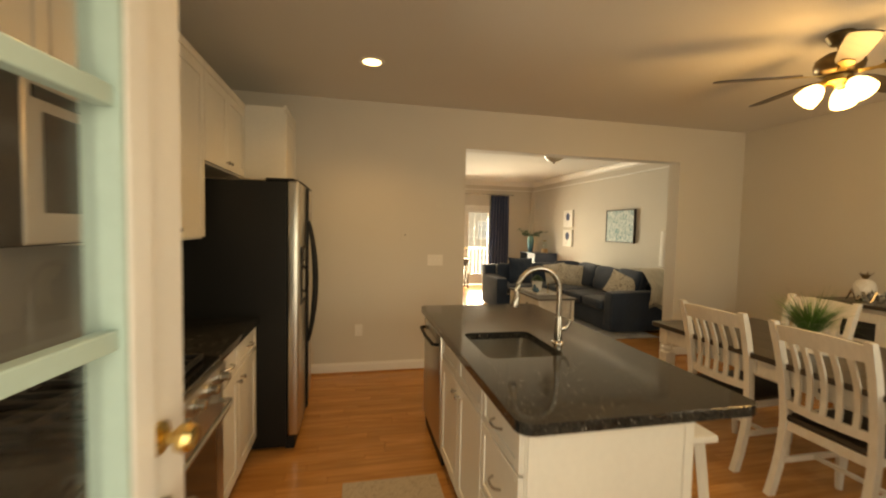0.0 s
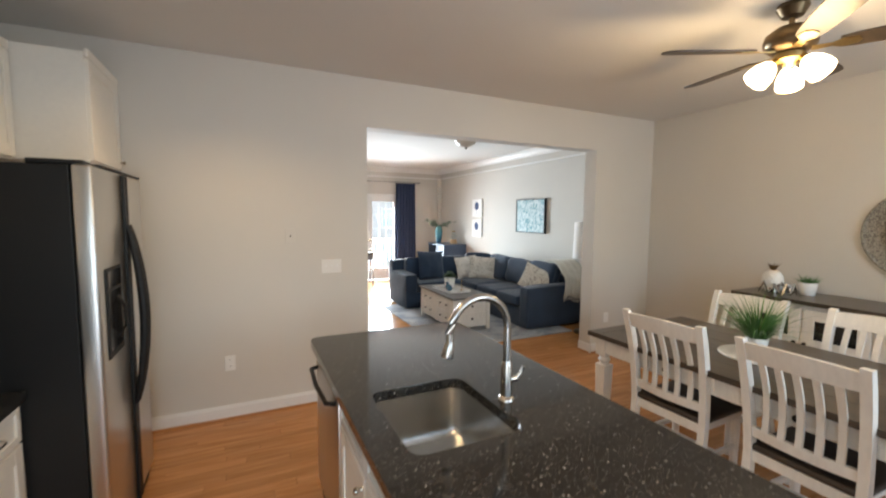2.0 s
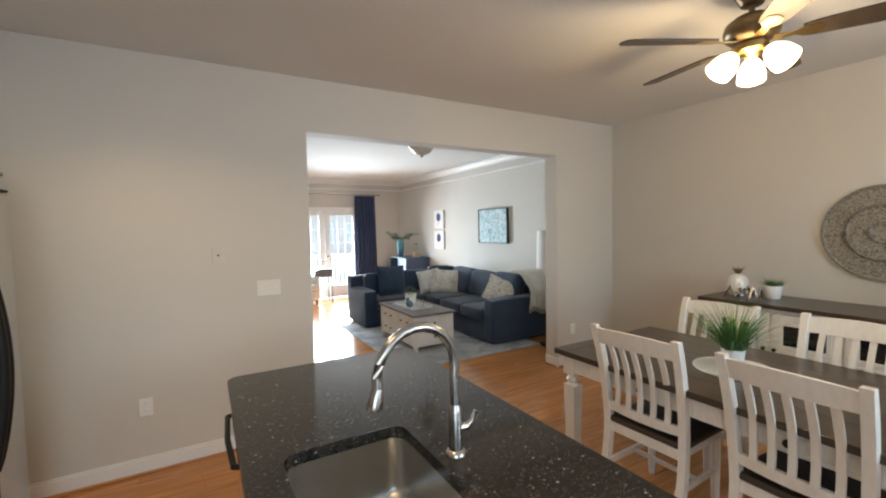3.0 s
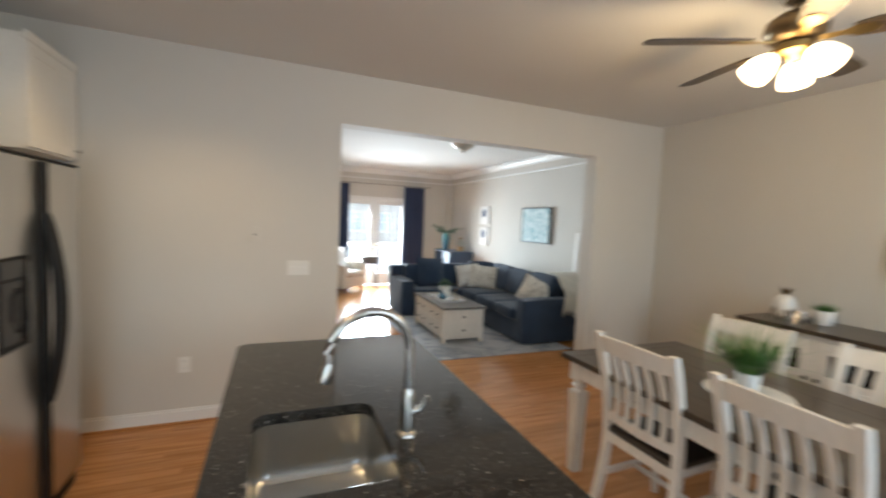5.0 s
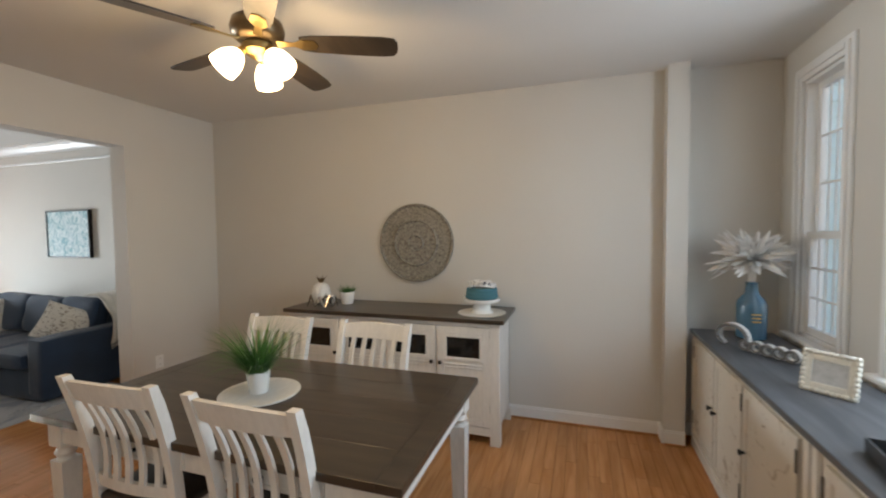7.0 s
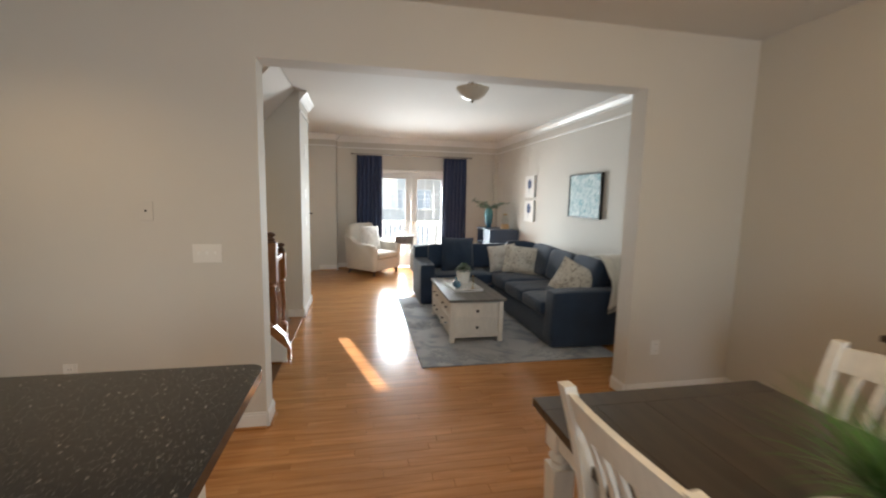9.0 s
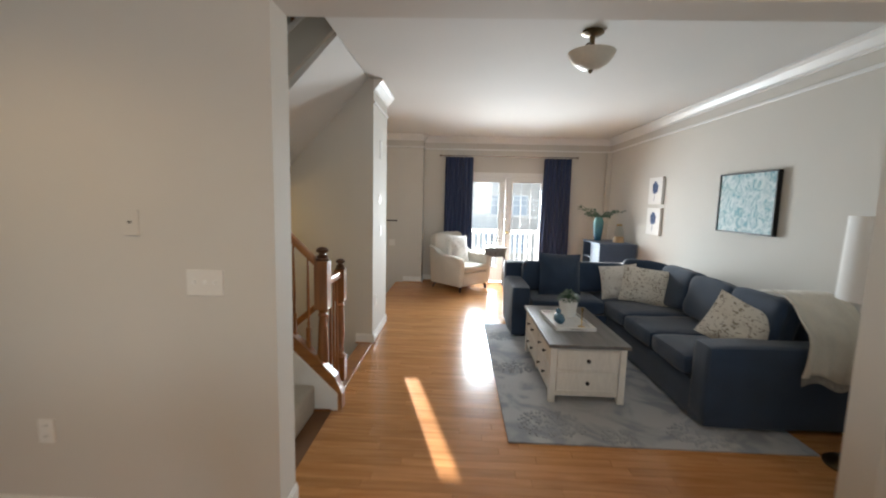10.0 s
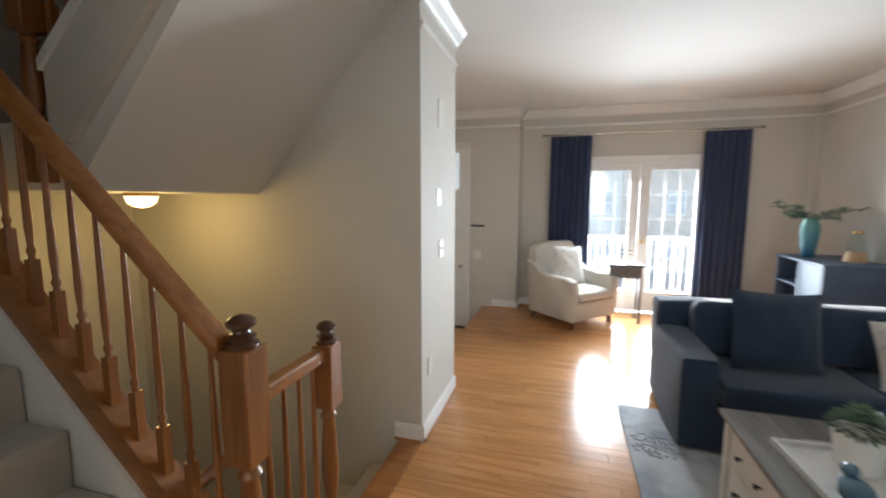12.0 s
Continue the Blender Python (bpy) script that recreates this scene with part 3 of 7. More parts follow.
# front door in the sunken entry
d2 = structure(new("door_2"), "closed white front door with lights at the top", "door")
y = 10.6
bm = bmesh.new()
for a in ((0.87, y - 0.018, -0.34, 0.935, y, 2.33), (-0.099, y - 0.018, 2.26, 0.87, y, 2.33)):
    box(bm, *a, bevel=0.005)
part("casing", bm, TRIM, d2)
bm = bmesh.new()
for a in ((-0.099, y + 0.02, -0.33, 0.02, y + 0.065, 2.26), (0.77, y + 0.02, -0.33, 0.87, y + 0.065, 2.26), (0.02, y + 0.02, -0.33, 0.77, y + 0.065, 1.68), (0.02, y + 0.02, 2.19, 0.77, y + 0.065, 2.26)):
    box(bm, *a)
for a in ((0.08, y + 0.012, -0.10, 0.32, y + 0.021, 0.62), (0.38, y + 0.012, -0.10, 0.62, y + 0.021, 0.62), (0.08, y + 0.012, 0.78, 0.32, y + 0.021, 1.5), (0.38, y + 0.012, 0.78, 0.62, y + 0.021, 1.5)):
    box(bm, *a, bevel=0.006)
leaf = part("door_leaf", bm, TRIM, d2)
blocks("pane", GLASS, [(0.02, y + 0.04, 1.68, 0.77, y + 0.045, 2.19)], leaf).visible_shadow = False
blocks("glazing_bar", SEA_GREEN, [(0.02, y + 0.03, 1.947, 0.77, y + 0.039, 1.955)], leaf)
blocks("dentil_shelf", TRIM, [(-0.06, y - 0.01, 1.60, 0.83, y + 0.019, 1.635)], leaf)
blocks("threshold", BLACK_METAL, [(-0.099, y - 0.03, -0.34, 0.87, y + 0.1, -0.331)], d2)
bm = bmesh.new()
lathe(bm, [(0.024, 0), (0.024, 0.012), (0.012, 0.03), (0.026, 0.05), (0.018, 0.066)], 14, m=pose(0.80, y + 0.02, 0.57, 90))
part("door_knob", bm, CHROME, d2, "nickel door knob", True)

# garden door, standing open beside the walker
gd = structure(new("door_3"), "open white garden door with glass lights", "door")
gd.matrix_world = pose(-0.10, 0.375, 0, 0, 0, -7)      # leaf runs along its own +y, outer face towards +x
bm = bmesh.new()
for a in ((-0.045, 0.0, 0.01, 0.0, 0.135, 2.03), (-0.045, 0.68, 0.01, 0.0, 0.865, 2.03), (-0.045, 0.135, 0.01, 0.0, 0.68, 0.26), (-0.045, 0.135, 1.90, 0.0, 0.68, 2.03)):
    box(bm, *a, bevel=0.003)
leaf = part("door_leaf", bm, TRIM, gd)
bm = bmesh.new()
for a in ((0.0005, 0.07, 0.20, 0.016, 0.135, 1.96), (0.0005, 0.68, 0.20, 0.016, 0.745, 1.96), (0.0005, 0.135, 0.20, 0.016, 0.68, 0.26), (0.0005, 0.135, 1.90, 0.016, 0.68, 1.96)):
    box(bm, *a, bevel=0.006)
part("glazing_frame", bm, TRIM, leaf, "raised white glazing frame")
# added strip: the glass edge's green tint and reflection, put into its colour
bm = bmesh.new()
for a in ((-0.046, 0.1355, 0.26, 0.014, 0.144, 1.90), (-0.046, 0.671, 0.26, 0.014, 0.6795, 1.90), (-0.046, 0.144, 0.2605, 0.014, 0.671, 0.269), (-0.046, 0.144, 1.891, 0.014, 0.671, 1.8995)):
    box(bm, *a)
part("glass_edge_strip", bm, SEA_GREEN, leaf, "pale green strip standing in for the glass edge's reflection")
blocks("pane", GLASS, [(-0.026, 0.1445, 0.27, -0.022, 0.6705, 1.89)], leaf).visible_shadow = False
blocks("glazing_bar", SEA_GREEN, [(-0.0215, 0.399, 0.27, 0.006, 0.421, 1.89)], leaf, bevel=0.003)
for z in (0.57, 0.95, 1.33, 1.70):
    blocks("glazing_bar", SEA_GREEN, [(-0.021, 0.1445, z - 0.016, 0.0065, 0.6705, z + 0.016)], leaf, bevel=0.003)
for z, mt, lb in ((1.12, BRASS, "worn brass knob"), (0.975, CHROME, "nickel lock")):
    bm = bmesh.new()
    lathe(bm, [(0.030, 0), (0.030, 0.008), (0.012, 0.014), (0.012, 0.03), (0.024, 0.038), (0.027, 0.052), (0.02, 0.064), (0.006, 0.068)], 18, m=pose(0.001, 0.772, z, 0, 90, 0))
    part("door_knob", bm, mt, leaf, lb, True)
bm = bmesh.new()
for a in ((-0.20, 0.381, 0, -0.14, 0.399, 2.15), (0.80, 0.381, 0, 0.87, 0.399, 2.15), (-0.14, 0.381, 2.08, 0.80, 0.399, 2.15)):
    box(bm, *a, bevel=0.004)
structure(part("door_casing", bm, TRIM), "white casing of the garden door", "trim")


# ---- stairs ----
RISE, RUN, STEP0 = 0.195, 0.20, 1.28
st = structure(new("stairs_up"), "carpeted stairs up with an oak balustrade", "stairs")
for i in range(8):
    x = STEP0 - RUN * i
    bm = bmesh.new()
    box(bm, x - RUN - 0.02, NY1 + 0.001, 0 if i == 0 else RISE * i - 0.05, x, 5.70, RISE * (i + 1), bevel=0.022, seg=3)
    part("step", bm, CARPET, st, "beige carpeted step", True)
blocks("landing", CARPET, [(WEST, NY1 + 0.001, 1.45, STEP0 - RUN * 8 - 0.02, 5.70, RISE * 8)], st)
bm = bmesh.new()
prism(bm, [(1.44, 0.0), (1.44, 0.125), (-0.28, 1.805), (-0.28, 1.2), (1.0, 0.0)], -5.7155, -5.7005, m=Matrix(((1, 0, 0, 0), (0, 0, -1, 0), (0, 1, 0, 0), (0, 0, 0, 1))))
part("skirt_board", bm, TRIM, st, "white painted skirt board")
bm = bmesh.new()
prism(bm, [(1.47, 0.0), (1.44, 0.10), (-0.28, 1.78), (-0.28, 1.93), (1.30, 0.37), (1.42, 0.25), (1.47, 0.12)], -5.80, -5.716, m=Matrix(((1, 0, 0, 0), (0, 0, -1, 0), (0, 1, 0, 0), (0, 0, 0, 1))))
part("stringer", bm, OAK_RAIL, st, "oak stringer")


def newel(parent, x, y, z0, zblock0, zblock1, ztop, w=0.098):
    """A square-and-turned newel post with a dark turned finial."""
    bm = bmesh.new()
    box(bm, x - w / 2, y - w / 2, zblock0, x + w / 2, y + w / 2, zblock1, bevel=0.004, seg=1)
    box(bm, x - w / 2, y - w / 2, z0, x + w / 2, y + w / 2, z0 + 0.22, bevel=0.004, seg=1)
    r = w * 0.44
    zz0, zz1 = z0 + 0.215, zblock0 + 0.01
    k = zz1 - zz0
    lathe(bm, [(r, zz0), (r * 0.98, zz0 + 0.02 * k), (r * 0.62, zz0 + 0.07 * k), (r * 0.85, zz0 + 0.12 * k), (r * 0.6, zz0 + 0.16 * k), (r * 0.95, zz0 + 0.4 * k), (r * 0.75, zz0 + 0.75 * k), (r * 0.62, zz0 + 0.86 * k), (r * 0.9, zz0 + 0.9 * k), (r * 0.65, zz0 + 0.94 * k), (r, zz1)], 16, (x, y, 0))
    p = part("newel_post", bm, OAK, parent, "", True)
    bm = bmesh.new()
    h = ztop - zblock1
    lathe(bm, [(w * 0.48, 0), (w * 0.50, 0.12 * h), (w * 0.36, 0.22 * h), (w * 0.44, 0.34 * h), (w * 0.26, 0.45 * h), (w * 0.24, 0.52 * h), (w * 0.44, 0.66 * h), (w * 0.46, 0.78 * h), (w * 0.30, 0.93 * h), (0.004, h)], 18, (x, y, zblock1))
    part("finial", bm, DARK_OAK, p, "dark turned finial", True)
    return p


def baluster(parent, x, y, z0, z1):
    bm = bmesh.new()
    h = z1 - z0
    box(bm, x - 0.015, y - 0.015, z0, x + 0.015, y + 0.015, z0 + 0.17)
    lathe(bm, [(0.014, 0.165), (0.009, 0.18), (0.014, 0.20), (0.009, 0.215), (0.0125, 0.28), (0.011, 0.62 * h), (0.0075, h)], 10, (x, y, z0))
    return part("baluster", bm, OAK, parent, "", True)


BY = 5.76
newel(st, 1.315, BY + 0.02, 0.0, 0.74, 1.10, 1.20)
newel(st, 1.322, 6.215, 0.0, 0.70, 0.965, 1.055, 0.085)
bm = bmesh.new()
sl = 0.955
rail = [(-0.032, -0.03), (0.032, -0.03), (0.036, 0.0), (0.026, 0.026), (0.0, 0.034), (-0.026, 0.026), (-0.036, 0.0)]
a = [bm.verts.new((1.27, BY + dy, 1.10 + dz)) for dy, dz in rail]
b = [bm.verts.new((-0.30, BY + dy, 1.10 + 1.57 * sl + dz)) for dy, dz in rail]
for i in range(len(rail)):
    j = (i + 1) % len(rail)
    bm.faces.new((a[i], a[j], b[j], b[i]))
bm.faces.new(a)
bm.faces.new(b)
part("handrail", bm, OAK_RAIL, st, "oak handrail", True)
for i in range(14):
    x = 1.215 - 0.105 * i
    baluster(st, x, BY, 0.37 + (1.30 - x) * 0.987 - 0.02, 1.07 + (1.27 - x) * sl)
bm = bmesh.new()
box(bm, 1.29, BY + 0.06, 0.90, 1.345, 6.18, 0.955, bevel=0.012)
part("guard_rail", bm, OAK_RAIL, st)
for i in range(4):
    baluster(st, 1.318, 5.865 + 0.085 * i, 0.0, 0.905)
blocks("nosing", OAK_RAIL, [(1.26, 5.70, -0.02, 1.40, 7.13, 0.012)], st, bevel=0.004)
# basement flight and its rail
sb = structure(new("stairs_down"), "carpeted basement stairs going down", "stairs")
for i in range(10):
    blocks("step", CARPET, [(1.29 - 0.24 * (i + 1), 5.82, -0.2 * (i + 1) - 0.18, 1.29 - 0.24 * i, 7.149, -0.2 * (i + 1))], sb, bevel=0.015)
bm = bmesh.new()
tube(bm, [(1.22, 5.90, 0.72), (0.9, 5.90, 0.44), (0.2, 5.90, -0.14), (-0.6, 5.90, -0.8)], 0.024, 10)
part("handrail", bm, OAK_RAIL, sb, "oak wall rail", True)
blocks("rail_bracket", BRASS_DARK, [(1.0, 5.82, 0.46, 1.02, 5.90, 0.48)], sb)
# upper flight over the basement stairs
su = structure(new("stairs_upper"), "upper flight with a plastered underside", "stairs")
XZ = Matrix(((1, 0, 0, 0), (0, 0, -1, 0), (0, 1, 0, 0), (0, 0, 0, 1)))
bm = bmesh.new()
prism(bm, [(WEST, 1.57), (0.255, 1.57), (1.345, 2.755), (1.345, 2.96), (1.2, 3.02), (0.15, 1.86), (WEST, 1.86)], -7.149, -6.06, m=XZ)
part("soffit", bm, CEILING, su, "plastered stair underside")
bm = bmesh.new()
prism(bm, [(0.20, 1.76), (0.30, 1.76), (1.345, 2.795), (1.345, 3.06), (0.20, 2.05)], -6.059, -6.02, m=XZ)
part("stringer", bm, WALL, su, "greige painted stringer")
bm = bmesh.new()
prism(bm, [(0.19, 2.042), (1.345, 3.062), (1.345, 3.107), (0.19, 2.087)], -6.07, -6.005, m=XZ)
part("stringer_cap", bm, TRIM, su, "white painted cap")
newel(su, 0.12, 6.03, 1.60, 2.2, 2.62, 2.74, 0.09)
for i in range(9):
    x = 0.26 + 0.11 * i
    baluster(su, x, 6.035, 2.12 + (x - 0.26) * 0.883, 2.92 + (x - 0.26) * 0.883)
bm = bmesh.new()
tube(bm, [(0.12, 6.035, 2.80), (0.7, 6.035, 3.312), (1.34, 6.035, 3.877)], 0.032, 10)
part("handrail", bm, OAK_RAIL, su, "", True)
fl = thing("flush_ceiling_lamp", "lit frosted bowl lamp under the stair ceiling", "lamp", (-0.11, 6.62, 1.57))
bm = bmesh.new()
lathe(bm, [(0.085, -0.02), (0.085, 0.0)], 28)
part("rim", bm, BRASS_DARK, fl, "antique brass rim", True)
bm = bmesh.new()
lathe(bm, [(0.010, -0.085), (0.042, -0.078), (0.070, -0.058), (0.082, -0.021)], 28)
g = part("shade", bm, BASE_GLOW, fl, "lit frosted glass bowl", True)
g.visible_shadow = False


# ---- kitchen ----
def knob(parent, x, y, z, nx, ny, mat=CHROME, r=0.013, name="knob"):
    bm = bmesh.new()
    m = Matrix.Translation((x, y, z)) @ Vector((nx, ny, 0)).to_track_quat("Z", "Y").to_matrix().to_4x4()
    lathe(bm, [(r * 0.55, 0), (r * 0.45, 0.008), (r * 0.5, 0.012), (r, 0.018), (r * 0.95, 0.025), (r * 0.3, 0.029)], 12, m=m)
    return part(name, bm, mat, parent, "", True)


def pull(parent, x, y, z, nx, ny, span=0.09, mat=CHROME):
    """A bowed bar pull, lying level."""
    bm = bmesh.new()
    tx, ty = -ny, nx
    pts = []
    for k in range(9):
        u = -1 + 2 * k / 8
        d = 0.028 * (1 - u ** 4)
        pts.append((x + tx * span / 2 * u + nx * d, y + ty * span / 2 * u + ny * d, z))
    tube(bm, pts, 0.005, 8)
    return part("handle", bm, mat, parent, "", True)


def front_panel(parent, name, axis, face, u0, u1, z0, z1, out, mat=CABINET_WHITE, border=0.06, thick=0.02):
    """A door or drawer front with a raised frame and a sunk field. axis 'x': the face stands at x=face, spread along y."""
    def bx(nm, up, a0, a1, b0, b1, d0, d1, bev):
        bm = bmesh.new()
        lo, hi = sorted((face + out * d0, face + out * d1))
        if axis == "x":
            box(bm, lo, a0, b0, hi, a1, b1, bevel=bev)
        else:
            box(bm, a0, lo, b0, a1, hi, b1, bevel=bev)
        return part(nm, bm, mat, up)
    panel = bx(name, parent, u0, u1, z0, z1, 0.0005, thick * 0.6, 0)
    fr = min(border, (u1 - u0) * 0.28, (z1 - z0) * 0.3)
    for p, q in ((u0, u0 + fr), (u1 - fr, u1)):
        bx("stile", panel, p, q, z0, z1, thick * 0.6, thick, 0.003)
    for p, q in ((z0, z0 + fr), (z1 - fr, z1)):
        bx("rail", panel, u0 + fr + 0.0003, u1 - fr - 0.0003, p, q, thick * 0.6, thick, 0.003)
    return panel


def wall_cabinet(label, y0, y1, z0, z1, face, doors, knobs_low=True):
    c = thing("wall_cabinet", label, "cabinet", (0, 0, 0))
    blocks("body", CABINET_WHITE, [(WEST + 0.001, y0 + 0.001, z0, face, y1 - 0.001, z1)], c)
    if not doors:
        return c
    w = (y1 - y0) / doors
    for i in range(doors):
        a, b = y0 + w * i + 0.004, y0 + w * (i + 1) - 0.004
        d = front_panel(c, "door", "x", face, a, b, z0 + 0.012, z1 - 0.035, 1)
        edge = b - 0.03 if i % 2 == 0 else a + 0.03
        knob(d, face + 0.02, edge, z0 + 0.06, 1, 0)
    bm = bmesh.new()
    box(bm, face, y0, z1 - 0.03, face + 0.022, y1, z1 + 0.02, bevel=0.008)
    part("top_moulding", bm, CABINET_WHITE, c)
    return c


UF = -0.555
wall_cabinet("white painted tall wall cabinet with two doors", 2.165, 3.065, 1.415, 2.46, UF, 2)
wall_cabinet("white painted short wall cabinet above the fridge", 3.07, 4.0, 1.875, 2.46, UF, 2)
wall_cabinet("white painted short wall cabinet above the microwave", 1.40, 2.16, 1.88, 2.46, UF, 2)
c = wall_cabinet("white painted deep wall cabinet beside the wall", 4.005, 4.595, 1.88, 2.48, -0.235, 1)

mw = thing("microwave", "stainless microwave hung over the range", "microwave", (0, 0, 0))
blocks("body", BLACK, [(WEST + 0.001, 1.402, 1.44, -0.50, 2.158, 1.879)], mw)
blocks("door", STEEL, [(-0.50, 1.57, 1.445, -0.475, 2.155, 1.875)], mw, bevel=0.005)
blocks("window", BLACK_GLOSS, [(-0.4745, 1.64, 1.53, -0.472, 2.09, 1.80)], mw)
blocks("control_panel", BLACK_GLOSS, [(-0.50, 1.405, 1.445, -0.476, 1.566, 1.875)], mw, bevel=0.003)
blocks("vent_grille", BLACK_METAL, [(-0.4745, 1.60, 1.83, -0.472, 2.13, 1.862)], mw)


def base_cabinet(label, y0, y1, cells):
    c = thing("base_cabinet", label, "cabinet", (0, 0, 0))
    blocks("body", CABINET_WHITE, [(WEST + 0.001, y0, 0.10, -0.29, y1, 0.869)], c)
    blocks("toe_kick", CABINET_WHITE, [(WEST + 0.001, y0, 0.0, -0.36, y1, 0.10)], c)
    for a, b in cells:
        d = front_panel(c, "drawer", "x", -0.29, a + 0.004, b - 0.004, 0.715, 0.86, 1, border=0.03)
        pull(d, -0.27, (a + b) / 2, 0.79, 1, 0)
        d = front_panel(c, "door", "x", -0.29, a + 0.004, b - 0.004, 0.115, 0.705, 1)
        knob(d, -0.27, b - 0.04 if a == y0 else a + 0.04, 0.655, 1, 0)
    return c


base_cabinet("white painted base cabinet with drawers and doors", 2.325, 3.155, [(2.325, 2.74), (2.74, 3.155)])
base_cabinet("white painted base cabinet beside the range", 0.75, 1.545, [(0.75, 1.15), (1.15, 1.545)])
for y0, y1 in ((2.32, 3.158), (0.73, 1.55)):
    tagged(blocks("countertop", GRANITE, [(WEST + 0.001, y0, 0.87, -0.247, y1, 0.91)], bevel=0.006, smooth=True), "dark flecked granite kitchen countertop", "countertop")
tagged(blocks("backsplash", surface("grey_tile_glaze", (0.36, 0.36, 0.35), 0.25, vary=0.06), [(WEST + 0.001, 0.73, 0.911, WEST + 0.012, 3.16, 1.414)]), "grey tiled backsplash above the counter", "backsplash", kind="structure")

rg = thing("gas_range", "stainless gas range with black cooktop and grates", "range", (0, 0, 0))
blocks("body", BLACK, [(WEST + 0.03, 1.56, 0.02, -0.27, 2.31, 0.90)], rg)
blocks("cooktop", BLACK_GLOSS, [(WEST + 0.03, 1.56, 0.90, -0.235, 2.31, 0.918)], rg, bevel=0.006)
bm = bmesh.new()
box(bm, -0.27, 1.56, 0.80, -0.215, 2.31, 0.899, bevel=0.012)
pn = part("control_panel", bm, STEEL, rg, "", True)
for i in range(5):
    bm = bmesh.new()
    lathe(bm, [(0.026, 0), (0.026, 0.006), (0.021, 0.008), (0.019, 0.034), (0.015, 0.038)], 16, m=pose(-0.2155, 1.64 + 0.148 * i, 0.85, 0, 90, 0))
    part("dial", bm, CHROME, pn, "", True)
bm = bmesh.new()
box(bm, -0.27, 1.565, 0.22, -0.225, 2.305, 0.79, bevel=0.008)
dr = part("oven_door", bm, STEEL, rg, "", True)
blocks("window", BLACK_GLOSS, [(-0.2245, 1.67, 0.32, -0.222, 2.20, 0.66)], dr)
bm = bmesh.new()
tube(bm, [(-0.226, 1.62, 0.74), (-0.18, 1.63, 0.74), (-0.172, 1.70, 0.74), (-0.172, 2.17, 0.74), (-0.18, 2.24, 0.74), (-0.226, 2.25, 0.74)], 0.012, 10)
part("handle", bm, CHROME, dr, "", True)
blocks("warming_drawer", STEEL, [(-0.27, 1.565, 0.04, -0.228, 2.305, 0.21)], rg, bevel=0.006)
for gy in (1.60, 1.96):
    bm = bmesh.new()
    for k in range(4):
        yy = gy + 0.03 + 0.08 * k
        box(bm, -0.76, yy, 0.935, -0.29, yy + 0.014, 0.95)
    for xx in (-0.76, -0.53, -0.304):
        box(bm, xx, gy + 0.02, 0.928, xx + 0.014, gy + 0.30, 0.946)
        for yy in (gy + 0.03, gy + 0.28):
            box(bm, xx, yy, 0.918, xx + 0.012, yy + 0.012, 0.93)
    part("grate", bm, CAST_IRON, rg)
for bx_, by_ in ((-0.66, 1.76), (-0.40, 1.76), (-0.66, 2.12), (-0.40, 2.12)):
    bm = bmesh.new()
    lathe(bm, [(0.05, 0.918), (0.045, 0.926), (0.03, 0.927), (0.028, 0.932)], 16, (bx_, by_, 0))
    part("burner", bm, CAST_IRON, rg, "", True)

fr = thing("refrigerator", "side-by-side stainless refrigerator with black sides", "refrigerator", (0, 0, 0))
blocks("body", BLACK, [(-0.83, 3.175, 0.02, -0.085, 4.02, 1.79)], fr, bevel=0.004)
blocks("hinge_cover", BLACK, [(-0.22, 3.19, 1.791, -0.04, 3.28, 1.812)], fr, bevel=0.006)
for a, b in ((3.177, 3.615), (3.625, 4.018)):
    bm = bmesh.new()
    box(bm, -0.083, a, 0.09, -0.012, b, 1.795, bevel=0.014, seg=3)
    dd = part("door", bm, STEEL, fr, "stainless door", True)
    ys = 3.600 if a < 3.5 else 3.640
    bm = bmesh.new()
    box(bm, -0.0115, ys - 0.013, 0.10, 0.004, ys + 0.013, 1.785, bevel=0.004)
    part("edge_strip", bm, BLACK, dd, "black edge strip")
    bm = bmesh.new()
    pts, rad = [], []
    for k in range(21):
        u = k / 20
        bow = math.sin(math.pi * u) ** 0.8
        pts.append((0.004 + 0.052 * bow, ys, 0.62 + 0.92 * u))
        rad.append(0.011 + 0.010 * bow)
    tube(bm, pts, 0.02, 12, rad)
    part("handle", bm, BLACK, dd, "black bowed handle", True)
blocks("top_cap", BLACK, [(-0.20, 3.30, 1.7955, -0.012, 4.018, 1.806)], fr, bevel=0.003)
bm = bmesh.new()
box(bm, -0.0115, 3.255, 0.96, -0.006, 3.49, 1.36, bevel=0.004)
dp = part("dispenser", bm, BLACK, fr, "black ice and water dispenser")
blocks("dispenser_panel", BLACK_GLOSS, [(-0.0058, 3.27, 1.27, -0.003, 3.475, 1.345)], dp)
blocks("dispenser_well", BLACK_GLOSS, [(-0.0058, 3.275, 0.99, -0.004, 3.47, 1.255)], dp)
bm = bmesh.new()
tube(bm, [(-0.004, 3.40, 1.22), (0.02, 3.41, 1.18), (0.022, 3.41, 1.08), (-0.002, 3.40, 1.03)], 0.008, 8)
part("dispenser_lever", bm, BLACK_METAL, dp, "", True)
blocks("foot_grille", BLACK, [(-0.10, 3.19, 0.0, -0.04, 4.0, 0.085)], fr)

